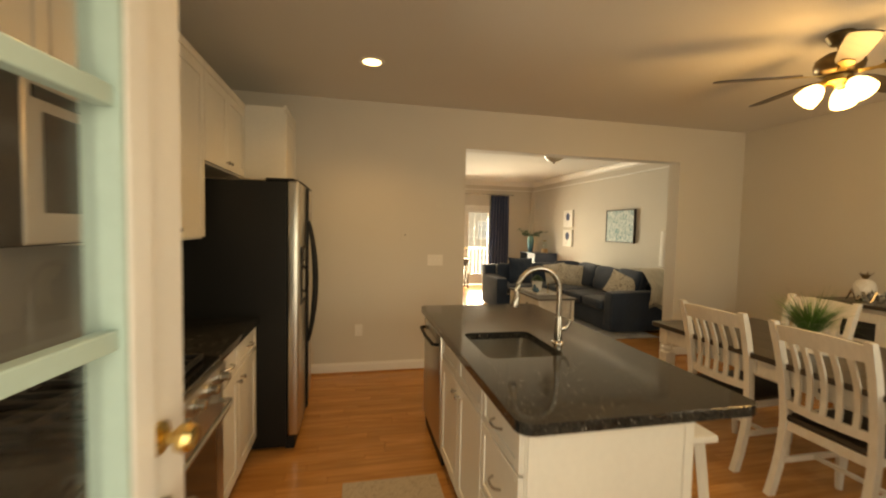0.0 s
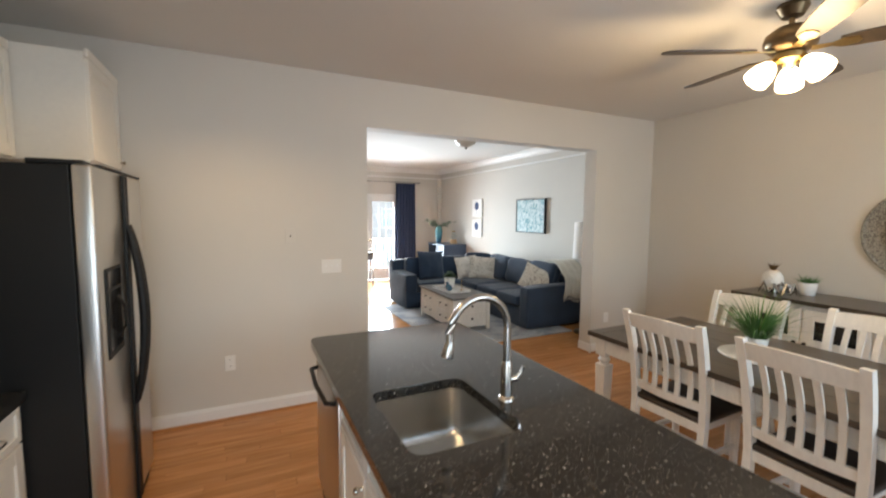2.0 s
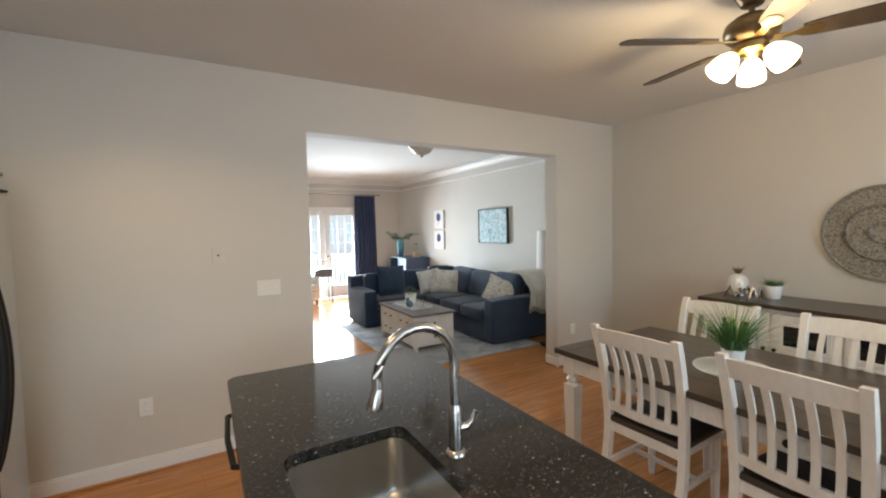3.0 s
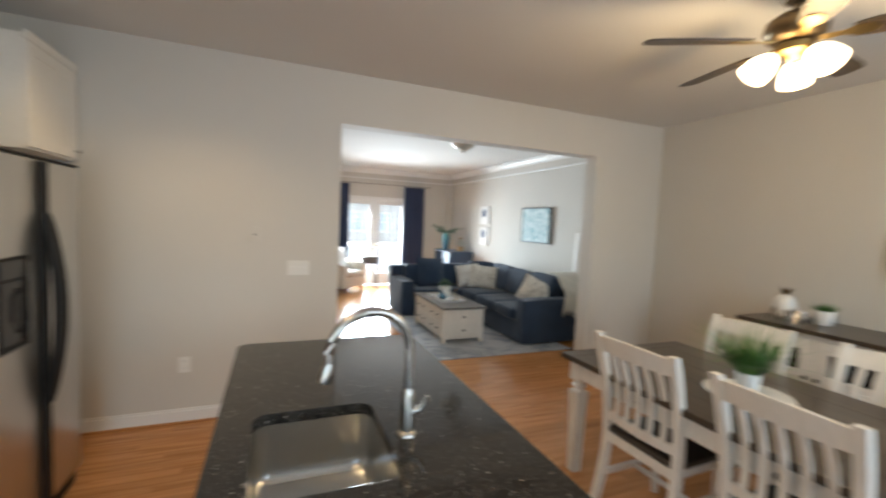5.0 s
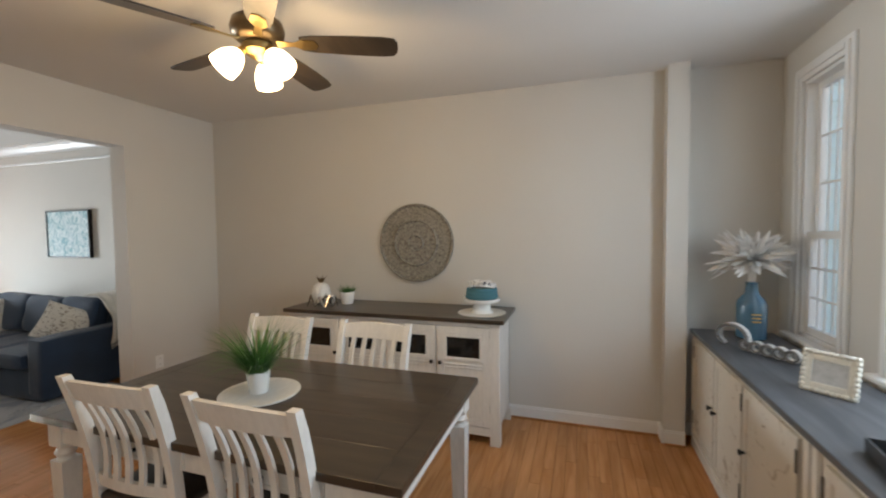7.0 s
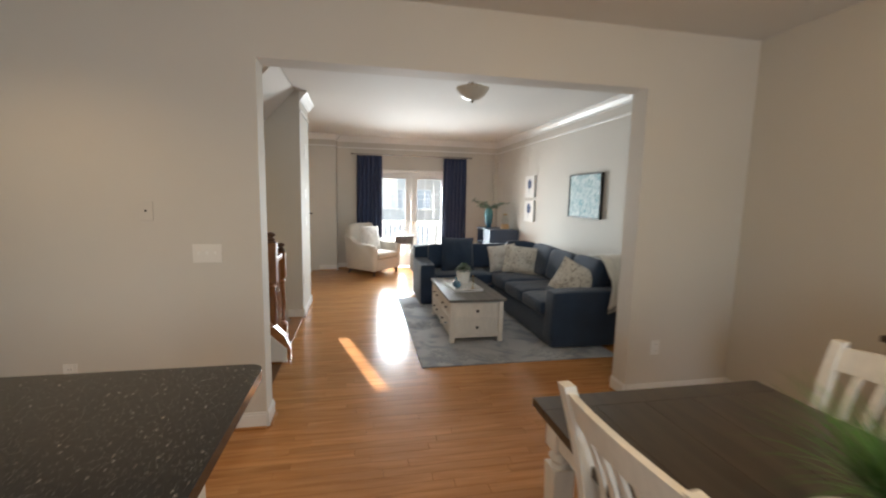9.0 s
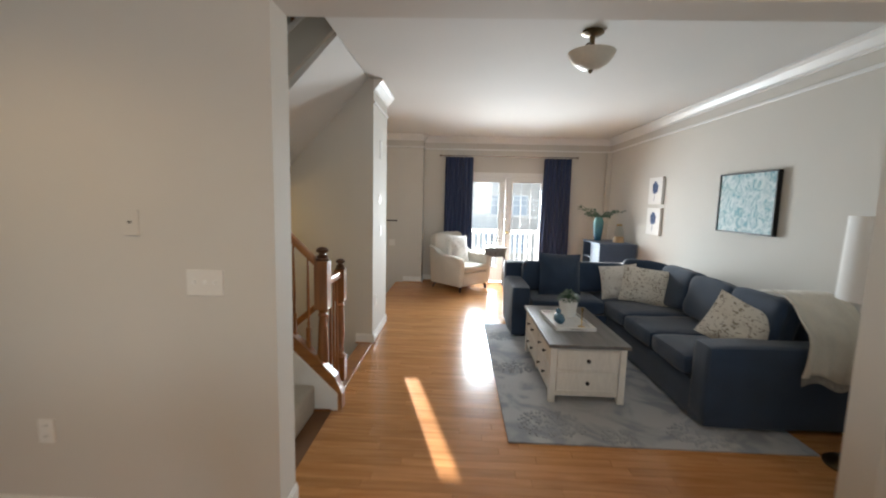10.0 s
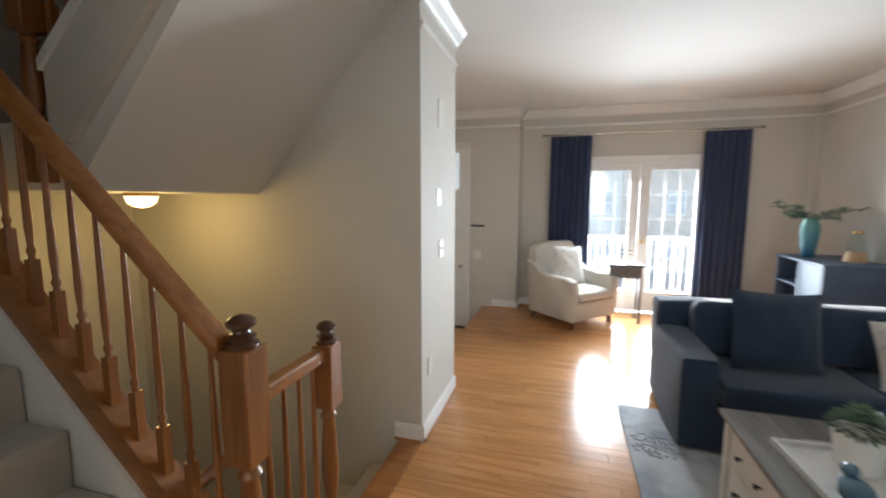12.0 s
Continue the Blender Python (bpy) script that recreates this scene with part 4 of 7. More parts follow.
# paper towel under the cabinet, plant on the counter
pt = thing("paper_towel_roll", "white paper towel roll on a holder under the cabinet", "paper towel", (-0.66, 2.55, 1.335))
bm = bmesh.new()
m = pose(0, 0, 0, -90, 0, 0)
lathe(bm, [(0.02, -0.14), (0.058, -0.14), (0.06, -0.135), (0.06, 0.135), (0.058, 0.14), (0.02, 0.14)], 24, m=m)
part("roll", bm, PAPER, pt, "", True)
bm = bmesh.new()
lathe(bm, [(0.018, -0.150), (0.018, 0.150)], 12, m=m)
part("core", bm, BLACK_METAL, pt, "", True)
for v in (-0.16, 0.152):
    blocks("bracket", CHROME, [(-0.012, v, -0.02, 0.012, v + 0.008, 0.08)], pt)


def leaf_blade(bm, base, direction, length, width, droop, segs=4, cup=0.0):
    """One tapering leaf that bends over under its weight."""
    d = Vector(direction).normalized()
    side = d.cross(Vector((0, 0, 1)))
    if side.length < 0.01:
        side = Vector((1, 0, 0))
    side.normalize()
    p, prev = Vector(base), None
    for k in range(segs + 1):
        u = k / segs
        w = width * (0.55 + 0.45 * math.sin(math.pi * min(1, u * 1.3 + 0.15))) * (1 - u ** 2.2) + 0.0004
        a, b = bm.verts.new(p + side * w / 2), bm.verts.new(p - side * w / 2)
        if prev:
            bm.faces.new((prev[0], a, b, prev[1]))
        prev = (a, b)
        d = (d + Vector((0, 0, -droop / segs))).normalized()
        p = p + d * length / segs


rnd = random.Random(5)
pl = thing("potted_succulent", "spiky green plant in a white square pot on the counter", "plant", (-0.745, 2.66, 0.91))
bm = bmesh.new()
lathe(bm, [(0.070, 0), (0.082, 0.004), (0.092, 0.12), (0.080, 0.12), (0.076, 0.10)], 4, m=pose(0, 0, 0, 0, 0, 45))
part("pot", bm, WHITE_CERAMIC, pl, "white square ceramic pot")
bm = bmesh.new()
for k in range(46):
    a, e = rnd.uniform(0, 6.28), rnd.uniform(0.4, 1.5)
    leaf_blade(bm, (0.02 * math.cos(a), 0.02 * math.sin(a), 0.10), (math.cos(a), math.sin(a), e), rnd.uniform(0.10, 0.18), 0.032, 0.5)
part("foliage", bm, LEAF_DARK, pl, "dark green leaves", True)

# ---- island ----
def rounded(x0, y0, x1, y1, r, n=6):
    pts = []
    for cx, cy, a0 in ((x1 - r, y1 - r, 0), (x0 + r, y1 - r, 90), (x0 + r, y0 + r, 180), (x1 - r, y0 + r, 270)):
        for k in range(n + 1):
            a = radians(a0 + 90 * k / n)
            pts.append((cx + r * math.cos(a), cy + r * math.sin(a)))
    return pts


def slab_with_hole(outer, inner, z0, z1):
    bm = bmesh.new()
    loops = {}
    for z in (z0, z1):
        es = []
        for key, pts in (("o", outer), ("i", inner)):
            vs = [bm.verts.new((x, y, z)) for x, y in pts]
            loops[key, z] = vs
            es += [bm.edges.new((vs[k], vs[(k + 1) % len(vs)])) for k in range(len(vs))]
        bmesh.ops.triangle_fill(bm, use_beauty=True, use_dissolve=False, edges=es)
    for key in "oi":
        a, b = loops[key, z0], loops[key, z1]
        for k in range(len(a)):
            j = (k + 1) % len(a)
            bm.faces.new((a[k], a[j], b[j], b[k]))
    return bm


SX0, SX1, SY0, SY1 = 0.955, 1.345, 2.10, 2.57
top = tagged(part("island_countertop", slab_with_hole(rounded(0.845, 1.47, 1.765, 3.415, 0.055), rounded(SX0, SY0, SX1, SY1, 0.05), 0.872, 0.912), GRANITE), "dark flecked granite island countertop with a sink cut-out", "countertop")
bv = top.modifiers.new("edge", "BEVEL")
bv.width, bv.segments, bv.limit_method, bv.angle_limit = 0.007, 3, "ANGLE", radians(50)
isl = thing("kitchen_island", "white painted island cabinet with drawers and doors", "island", (0, 0, 0))
IX0, IX1, IY0, IY1 = 0.90, 1.55, 1.55, 2.78
blocks("body", CABINET_WHITE, [(IX0, IY0, 0.10, SX0 - 0.012, IY1, 0.871), (SX1 + 0.012, IY0, 0.10, IX1, 3.385, 0.871), (SX0 - 0.012, IY0, 0.10, SX1 + 0.012, SY0 - 0.012, 0.871), (SX0 - 0.012, SY1 + 0.012, 0.10, SX1 + 0.012, 2.775, 0.871), (SX0 - 0.012, SY0 - 0.012, 0.10, SX1 + 0.012, SY1 + 0.012, 0.60)], isl)
blocks("toe_kick", CABINET_WHITE, [(IX0 + 0.07, IY0 + 0.02, 0.0, IX1 - 0.02, 3.38, 0.10)], isl)
front_panel(isl, "end_panel", "y", IY0, IX0 + 0.005, IX1 - 0.005, 0.105, 0.865, -1, border=0.04, thick=0.012)
for a, b, z0, z1 in ((1.555, 1.955, 0.70, 0.86), (1.555, 1.955, 0.41, 0.69), (1.555, 1.955, 0.115, 0.40)):
    d = front_panel(isl, "drawer", "x", IX0, a, b, z0, z1, -1, border=0.035)
    pull(d, IX0 - 0.02, (a + b) / 2, (z0 + z1) / 2, -1, 0)
for k, (a, b) in enumerate(((1.965, 2.365), (2.372, 2.772))):
    front_panel(isl, "false_drawer", "x", IX0, a, b, 0.715, 0.86, -1, border=0.035)
    d = front_panel(isl, "door", "x", IX0, a, b, 0.115, 0.705, -1)
    knob(d, IX0 - 0.02, b - 0.035 if k == 0 else a + 0.035, 0.645, -1, 0)
dw = thing("dishwasher", "stainless dishwasher built into the island", "dishwasher", (0, 0, 0))
blocks("body", BLACK, [(IX0, 2.785, 0.10, SX1, 3.38, 0.868)], dw)
bm = bmesh.new()
box(bm, IX0 - 0.024, 2.79, 0.11, IX0 - 0.0005, 3.378, 0.862, bevel=0.006)
dd = part("door", bm, STEEL, dw, "stainless door", True)
bm = bmesh.new()
tube(bm, [(IX0 - 0.025, 2.84, 0.77), (IX0 - 0.062, 2.86, 0.77), (IX0 - 0.072, 3.08, 0.77), (IX0 - 0.062, 3.31, 0.77), (IX0 - 0.025, 3.33, 0.77)], 0.011, 10)
part("handle", bm, BLACK, dd, "dark bowed handle", True)
blocks("kick_plate", BLACK, [(IX0 - 0.004, 2.79, 0.01, IX0 + 0.03, 3.378, 0.10)], dw)

sk = thing("sink", "undermount stainless steel sink in the island", "sink", (0, 0, 0))
bm = bmesh.new()
o1, o2, o3 = rounded(SX0 - 0.01, SY0 - 0.01, SX1 + 0.01, SY1 + 0.01, 0.05), rounded(SX0 - 0.002, SY0 - 0.002, SX1 + 0.002, SY1 + 0.002, 0.055), rounded(SX0 + 0.02, SY0 + 0.02, SX1 - 0.02, SY1 - 0.02, 0.06)
rings = [[bm.verts.new((x, y, z)) for x, y in o] for o, z in ((o1, 0.870), (o2, 0.870), (o2, 0.72), (rounded(SX0 + 0.004, SY0 + 0.004, SX1 - 0.004, SY1 - 0.004, 0.055), 0.69), (o3, 0.672))]
for a, b in zip(rings, rings[1:]):
    for k in range(len(a)):
        j = (k + 1) % len(a)
        bm.faces.new((a[k], a[j], b[j], b[k]))
bm.faces.new(rings[-1])
bowl = part("basin", bm, SINK_STEEL, sk, "", True)
sd = bowl.modifiers.new("thickness", "SOLIDIFY")
sd.thickness, sd.offset = 0.002, 0
bm = bmesh.new()
lathe(bm, [(0.045, 0.673), (0.043, 0.676), (0.03, 0.674), (0.028, 0.6735)], 20, (1.15, 2.335, 0))
part("drain", bm, CHROME, sk, "", True)

fa = thing("faucet", "tall gooseneck pull-down faucet in satin nickel", "faucet", (1.41, 2.31, 0.912))
bm = bmesh.new()
lathe(bm, [(0.032, 0), (0.030, 0.008), (0.022, 0.014), (0.021, 0.13), (0.018, 0.14), (0.014, 0.15)], 20)
part("base", bm, CHROME, fa, "", True)
bm = bmesh.new()
pts = [(0, 0, 0.14), (0, 0, 0.27)]
for k in range(13):
    a = math.pi * k / 12 * 1.06
    pts.append((-0.125 + 0.125 * math.cos(a), -0.02 * (1 - math.cos(a)) / 2, 0.275 + 0.125 * math.sin(a)))
tube(bm, pts, 0.0145, 12)
part("spout", bm, CHROME, fa, "", True)
bm = bmesh.new()
tube(bm, [(-0.2478, -0.02, 0.256), (-0.254, -0.021, 0.235), (-0.259, -0.022, 0.212), (-0.261, -0.022, 0.203)], 0.017, 12, [0.015, 0.019, 0.022, 0.020])
part("spray_head", bm, CHROME, fa, "", True)
bm = bmesh.new()
tube(bm, [(0, 0, 0.075), (0.032, -0.018, 0.082), (0.046, -0.024, 0.100), (0.054, -0.028, 0.128)], 0.008, 10, [0.014, 0.012, 0.008, 0.007])
part("lever", bm, CHROME, fa, "", True)

so = thing("counter_stool", "white wooden backless counter stool beside the island", "stool", (1.735, 1.97, 0))
bm = bmesh.new()
box(bm, -0.17, -0.20, 0.60, 0.17, 0.20, 0.635, bevel=0.012)
part("seat", bm, FURNITURE_WHITE, so, "", True)
for sx in (-1, 1):
    for sy in (-1, 1):
        bm = bmesh.new()
        tube(bm, [(sx * 0.17, sy * 0.19, 0.0), (sx * 0.12, sy * 0.14, 0.602)], 0.024, 4, [0.026, 0.03])
        part("leg", bm, FURNITURE_WHITE, so)
for sy in (-1, 1):
    blocks("stretcher", FURNITURE_WHITE, [(-0.14, sy * 0.17 - 0.011, 0.22, 0.14, sy * 0.17 + 0.011, 0.25)], so)


# switches and outlets
ALMOND = surface("almond_plate_plastic", (0.76, 0.735, 0.69), 0.4, vary=0.02, bump=0)


def plate(name, label, cat, x, y, z, w, h, slots, axis="y", out=-1, mat=ALMOND):
    t = thing(name, label, cat, (x, y, z))
    if axis == "x":
        t.matrix_world = pose(x, y, z, 0, 0, 90 if out > 0 else -90)
    bm = bmesh.new()
    s = -1
    box(bm, -w / 2, -0.006, -h / 2, w / 2, 0, h / 2, bevel=0.002)
    part("cover_plate", bm, mat, t)
    for kind, u, v in slots:
        if kind == "toggle":
            blocks("toggle", PLASTIC, [(u - 0.005, -0.016, v - 0.004, u + 0.005, -0.0062, v + 0.012)], t)
        elif kind == "socket":
            bm = bmesh.new()
            lathe(bm, [(0.0165, 0), (0.016, 0.002)], 14, m=pose(u, -0.0062, v, 90))
            s_ = part("socket", bm, PLASTIC, t)
            blocks("slot", BLACK, [(u - 0.007, -0.0095, v - 0.003, u - 0.005, -0.0084, v + 0.005), (u + 0.005, -0.0095, v - 0.003, u + 0.007, -0.0084, v + 0.005)], s_)
        elif kind == "dot":
            blocks("button", BLACK_METAL, [(u - 0.006, -0.009, v - 0.006, u + 0.006, -0.0062, v + 0.006)], t)
    return t


plate("light_switch", "white triple light switch on the wall", "switch", 1.186, NY0, 1.166, 0.165, 0.115, [("toggle", -0.046, 0), ("toggle", 0, 0), ("toggle", 0.046, 0)])
plate("power_outlet", "white duplex power outlet low on the wall", "outlet", 0.40, NY0, 0.44, 0.075, 0.118, [("socket", 0, 0.026), ("socket", 0, -0.026)], mat=PLASTIC)
plate("power_outlet", "white duplex power outlet beside the opening", "outlet", 4.39, NY0, 0.40, 0.075, 0.118, [("socket", 0, 0.026), ("socket", 0, -0.026)], mat=PLASTIC)
plate("wall_sensor", "small painted wall plate with one button", "sensor", 0.863, NY0, 1.425, 0.075, 0.118, [("dot", 0, 0)], mat=WALL)
plate("thermostat", "small white thermostat on the stair wall", "thermostat", 1.40, 7.51, 1.55, 0.09, 0.11, [("dot", 0.015, 0.01)], "x", 1)
plate("light_switch", "white single light switch on the stair wall", "switch", 1.40, 7.56, 1.194, 0.075, 0.118, [("toggle", 0, 0)], "x", 1)
plate("door_chime", "white door chime box high on the wall", "chime", 1.40, 7.56, 2.10, 0.13, 0.19, [], "x", 1)
plate("power_outlet", "white duplex power outlet on the stair wall", "outlet", 1.40, 7.30, 0.45, 0.075, 0.118, [("socket", 0, 0.026), ("socket", 0, -0.026)], "x", 1)
plate("light_switch", "white light switch beside the front door", "switch", 1.05, 10.6, 0.75, 0.12, 0.118, [("toggle", -0.02, 0), ("toggle", 0.02, 0)])
hk = thing("coat_hook_rail", "small dark coat hook rail on the wall", "hook", (1.05, 10.6, 1.165))
blocks("rail", BLACK_METAL, [(-0.10, -0.015, -0.012, 0.10, 0, 0.012)], hk)
for u in (-0.07, 0.0, 0.07):
    bm = bmesh.new()
    tube(bm, [(u, -0.015, 0), (u, -0.04, -0.01), (u, -0.045, 0.015)], 0.005, 6)
    part("hook", bm, BLACK_METAL, hk)

# the second of these fixtures is unseen and goes with the added lamp
for x, y in DOWNLIGHTS[:2]:
    dl = thing("downlight", "lit recessed ceiling downlight with white trim", "downlight", (x, y, H))
    bm = bmesh.new()
    lathe(bm, [(0.075, -0.006), (0.095, -0.005), (0.098, -0.0005)], 28)
    part("trim_ring", bm, TRIM, dl, "", True)
    bm = bmesh.new()
    lathe(bm, [(0.066, -0.0085), (0.070, -0.0065)], 28)
    part("lens", bm, DOWN_GLOW, dl, "lit frosted lens").visible_shadow = False

km = thing("kitchen_mat", "beige woven mat on the floor by the island", "mat", (0.57, 2.26, 0))
bm = bmesh.new()
box(bm, -0.28, -0.46, 0.0005, 0.28, 0.46, 0.009, bevel=0.003)
part("mat_body", bm, printed_cloth("beige_woven_mat", (0.50, 0.43, 0.34), (0.40, 0.33, 0.26), 40, 0.5, 0.1), km)


# ---- dining ----
tb = thing("dining_table", "dining table with dark brown plank top and white turned legs", "table", (0, 0, 0))
TX0, TX1, TY0, TY1, TZ = 2.775, 3.815, 1.41, 3.27, 0.772
for i in range(5):
    a = TX0 + (TX1 - TX0) * i / 5
    blocks("plank", TABLE_TOP, [(a + 0.0004, TY0 + 0.10, TZ - 0.034, a + (TX1 - TX0) / 5 - 0.0004, TY1 - 0.10, TZ)], tb, bevel=0.0015)
for a, b in ((TY0, TY0 + 0.0995), (TY1 - 0.0995, TY1)):
    blocks("breadboard_end", TABLE_TOP, [(TX0, a, TZ - 0.034, TX1, b, TZ)], tb, bevel=0.002)
for a in ((TX0 + 0.05, TY0 + 0.12, TX0 + 0.075, TY1 - 0.12), (TX1 - 0.075, TY0 + 0.12, TX1 - 0.05, TY1 - 0.12), (TX0 + 0.12, TY0 + 0.05, TX1 - 0.12, TY0 + 0.075), (TX0 + 0.12, TY1 - 0.075, TX1 - 0.12, TY1 - 0.05)):
    blocks("apron", FURNITURE_WHITE, [(a[0], a[1], TZ - 0.145, a[2], a[3], TZ - 0.035)], tb, bevel=0.003)
for yc in (2.0, 2.66):
    dr = front_panel(tb, "drawer", "x", TX0 + 0.05, yc - 0.27, yc + 0.27, TZ - 0.135, TZ - 0.045, -1, FURNITURE_WHITE, 0.018, 0.012)
    knob(dr, TX0 + 0.038, yc, TZ - 0.09, -1, 0, BLACK_METAL, 0.018)
for lx in (TX0 + 0.085, TX1 - 0.085):
    for ly in (TY0 + 0.085, TY1 - 0.085):
        bm = bmesh.new()
        box(bm, lx - 0.044, ly - 0.044, TZ - 0.165, lx + 0.044, ly + 0.044, TZ - 0.035, bevel=0.004)
        lathe(bm, [(0.040, TZ - 0.165), (0.030, TZ - 0.178), (0.043, TZ - 0.20), (0.030, TZ - 0.222), (0.036, TZ - 0.235)], 18, (lx, ly, 0))
        h1, w1 = TZ - 0.235, 0.042
        vs = []
        for w, z in ((0.030, 0.0), (0.031, 0.05), (w1, h1)):
            vs.append([bm.verts.new((lx + sx * w, ly + sy * w, z)) for sx, sy in ((-1, -1), (1, -1), (1, 1), (-1, 1))])
        for a, b in zip(vs, vs[1:]):
            for k in range(4):
                bm.faces.new((a[k], a[(k + 1) % 4], b[(k + 1) % 4], b[k]))
        bm.faces.new(vs[0])
        bm.faces.new(vs[-1])
        part("leg", bm, FURNITURE_WHITE, tb, "white turned leg")


def dining_chair():
    """Faces +x; the back's top rail stands at x=-0.06."""
    c = thing("dining_chair", "white wooden slat-back dining chair with dark brown seat", "chair", (0, 0, 0), group="chairs round the table")

    def back_x(z):
        u = (z - 0.44) / 0.58
        return 0.07 - 0.02 * u - 0.09 * u * u
    for s in (-1, 1):
        bm = bmesh.new()
        prof = []
        for k in range(13):
            z = 1.02 * k / 12
            x = back_x(z) if z > 0.44 else 0.07 - 0.085 * ((0.44 - z) / 0.44) ** 1.8
            prof.append((x, z))
        y = s * 0.215
        rows = []
        for k, (x, z) in enumerate(prof):
            w, d = 0.019, 0.022 if z < 0.95 else 0.018
            yy = y + s * 0.015 * max(0, (z - 0.44) / 0.58)
            rows.append([bm.verts.new((x + sx * d, yy + sy * w, z)) for sx, sy in ((-1, -1), (1, -1), (1, 1), (-1, 1))])
        for a, b in zip(rows, rows[1:]):
            for k in range(4):
                bm.faces.new((a[k], a[(k + 1) % 4], b[(k + 1) % 4], b[k]))
        bm.faces.new(rows[0])
        bm.faces.new(rows[-1])
        part("back_post", bm, FURNITURE_WHITE, c)
    for nm, z0, z1, bow in (("top_rail", 0.915, 1.0, 0.012), ("lower_rail", 0.515, 0.565, 0.0)):
        bm = bmesh.new()
        n = 10
        rows = []
        for k in range(n + 1):
            u = -1 + 2 * k / n
            half = 0.212 if nm == "top_rail" else 0.20
            dx = -0.022 * (1 - u * u)
            zt = z1 + bow * (1 - u * u)
            rows.append([bm.verts.new((back_x(z) + dx + d, u * half, z)) for d, z in ((-0.011, z0), (0.011, z0), (0.011, zt), (-0.011, zt))])
        for a, b in zip(rows, rows[1:]):
            for k in range(4):
                bm.faces.new((a[k], a[(k + 1) % 4], b[(k + 1) % 4], b[k]))
        bm.faces.new(rows[0])
        bm.faces.new(rows[-1])
        part(nm, bm, FURNITURE_WHITE, c)
    for k in range(5):
        bm = bmesh.new()
        u = -1 + 2 * (k + 0.5) / 5
        rows = []
        for j in range(11):
            z = 0.56 + 0.36 * j / 10
            dx = -0.022 * (1 - u * u) + 0.022 * math.sin(math.pi * j / 10) - 0.006
            rows.append([bm.verts.new((back_x(z) + dx + d, u * 0.178 + w, z)) for d, w in ((-0.007, -0.014), (0.007, -0.014), (0.007, 0.014), (-0.007, 0.014))])
        for a, b in zip(rows, rows[1:]):
            for q in range(4):
                bm.faces.new((a[q], a[(q + 1) % 4], b[(q + 1) % 4], b[q]))
        bm.faces.new(rows[0])
        bm.faces.new(rows[-1])
        part("slat", bm, FURNITURE_WHITE, c)
    bm = bmesh.new()
    box(bm, 0.06, -0.20, 0.385, 0.48, 0.20, 0.44, bevel=0.004)
    part("seat_frame", bm, FURNITURE_WHITE, c)
    bm = bmesh.new()
    box(bm, 0.055, -0.225, 0.441, 0.505, 0.225, 0.475, bevel=0.014, seg=3)
    part("seat", bm, DARK_SEAT, c, "dark brown seat", True)
    for s in (-1, 1):
        bm = bmesh.new()
        tube(bm, [(0.455, s * 0.185, 0.0), (0.455, s * 0.185, 0.06), (0.455, s * 0.185, 0.386)], 0.022, 8, [0.017, 0.021, 0.025])
        part("front_leg", bm, FURNITURE_WHITE, c, "", True)
        blocks("side_stretcher", FURNITURE_WHITE, [(0.045, s * 0.19 - 0.009, 0.20, 0.45, s * 0.19 + 0.009, 0.23)], c)
    blocks("cross_stretcher", FURNITURE_WHITE, [(0.25, -0.185, 0.205, 0.27, 0.185, 0.225)], c)
    return c


ch = dining_chair()
ch.matrix_world = pose(2.74, 2.64, 0, 0, 0, 2)
copy_thing(ch, pose(2.735, 1.975, 0, 0, 0, -1))
copy_thing(ch, pose(3.90, 2.825, 0, 0, 0, 180))
copy_thing(ch, pose(3.90, 2.105, 0, 0, 0, 179))


def grass_plant(name, label, at, pot_r, pot_h, blades, length, width, leaf, seed, pot_mat=WHITE_CERAMIC, droop=1.2):
    r = random.Random(seed)
    t = thing(name, label, "plant", at)
    bm = bmesh.new()
    lathe(bm, [(pot_r * 0.72, 0), (pot_r * 0.78, 0.004), (pot_r, pot_h * 0.97), (pot_r * 0.98, pot_h), (pot_r * 0.88, pot_h), (pot_r * 0.84, pot_h * 0.85)], 24)
    part("pot", bm, pot_mat, t, "white ceramic pot", True)
    bm = bmesh.new()
    for k in range(blades):
        a, q = r.uniform(0, 6.283), r.uniform(0, 0.75) * pot_r
        leaf_blade(bm, (q * math.cos(a), q * math.sin(a), pot_h * 0.8), (math.cos(a) * r.uniform(0.2, 0.9), math.sin(a) * r.uniform(0.2, 0.9), 1.0), length * r.uniform(0.55, 1.1), width, droop * r.uniform(0.4, 1.3), 5)
    part("foliage", bm, leaf, t, "green leaves", True)
    return t


tagged(part("placemat", (lambda b: (lathe(b, [(0.192, 0.0), (0.197, 0.004), (0.195, 0.010), (0.176, 0.011), (0.174, 0.009)], 40), b)[1])(bmesh.new()), WHITE_WOOD, None, "", True), "round whitewashed wooden placemat on the table", "placemat").matrix_world = pose(3.285, 2.425, TZ + 0.0005)
grass_plant("potted_grass", "tall green grass plant in a white pot on the table", (3.275, 2.425, TZ + 0.0095), 0.058, 0.11, 360, 0.335, 0.0065, LEAF_GRASS, 11, droop=1.1)

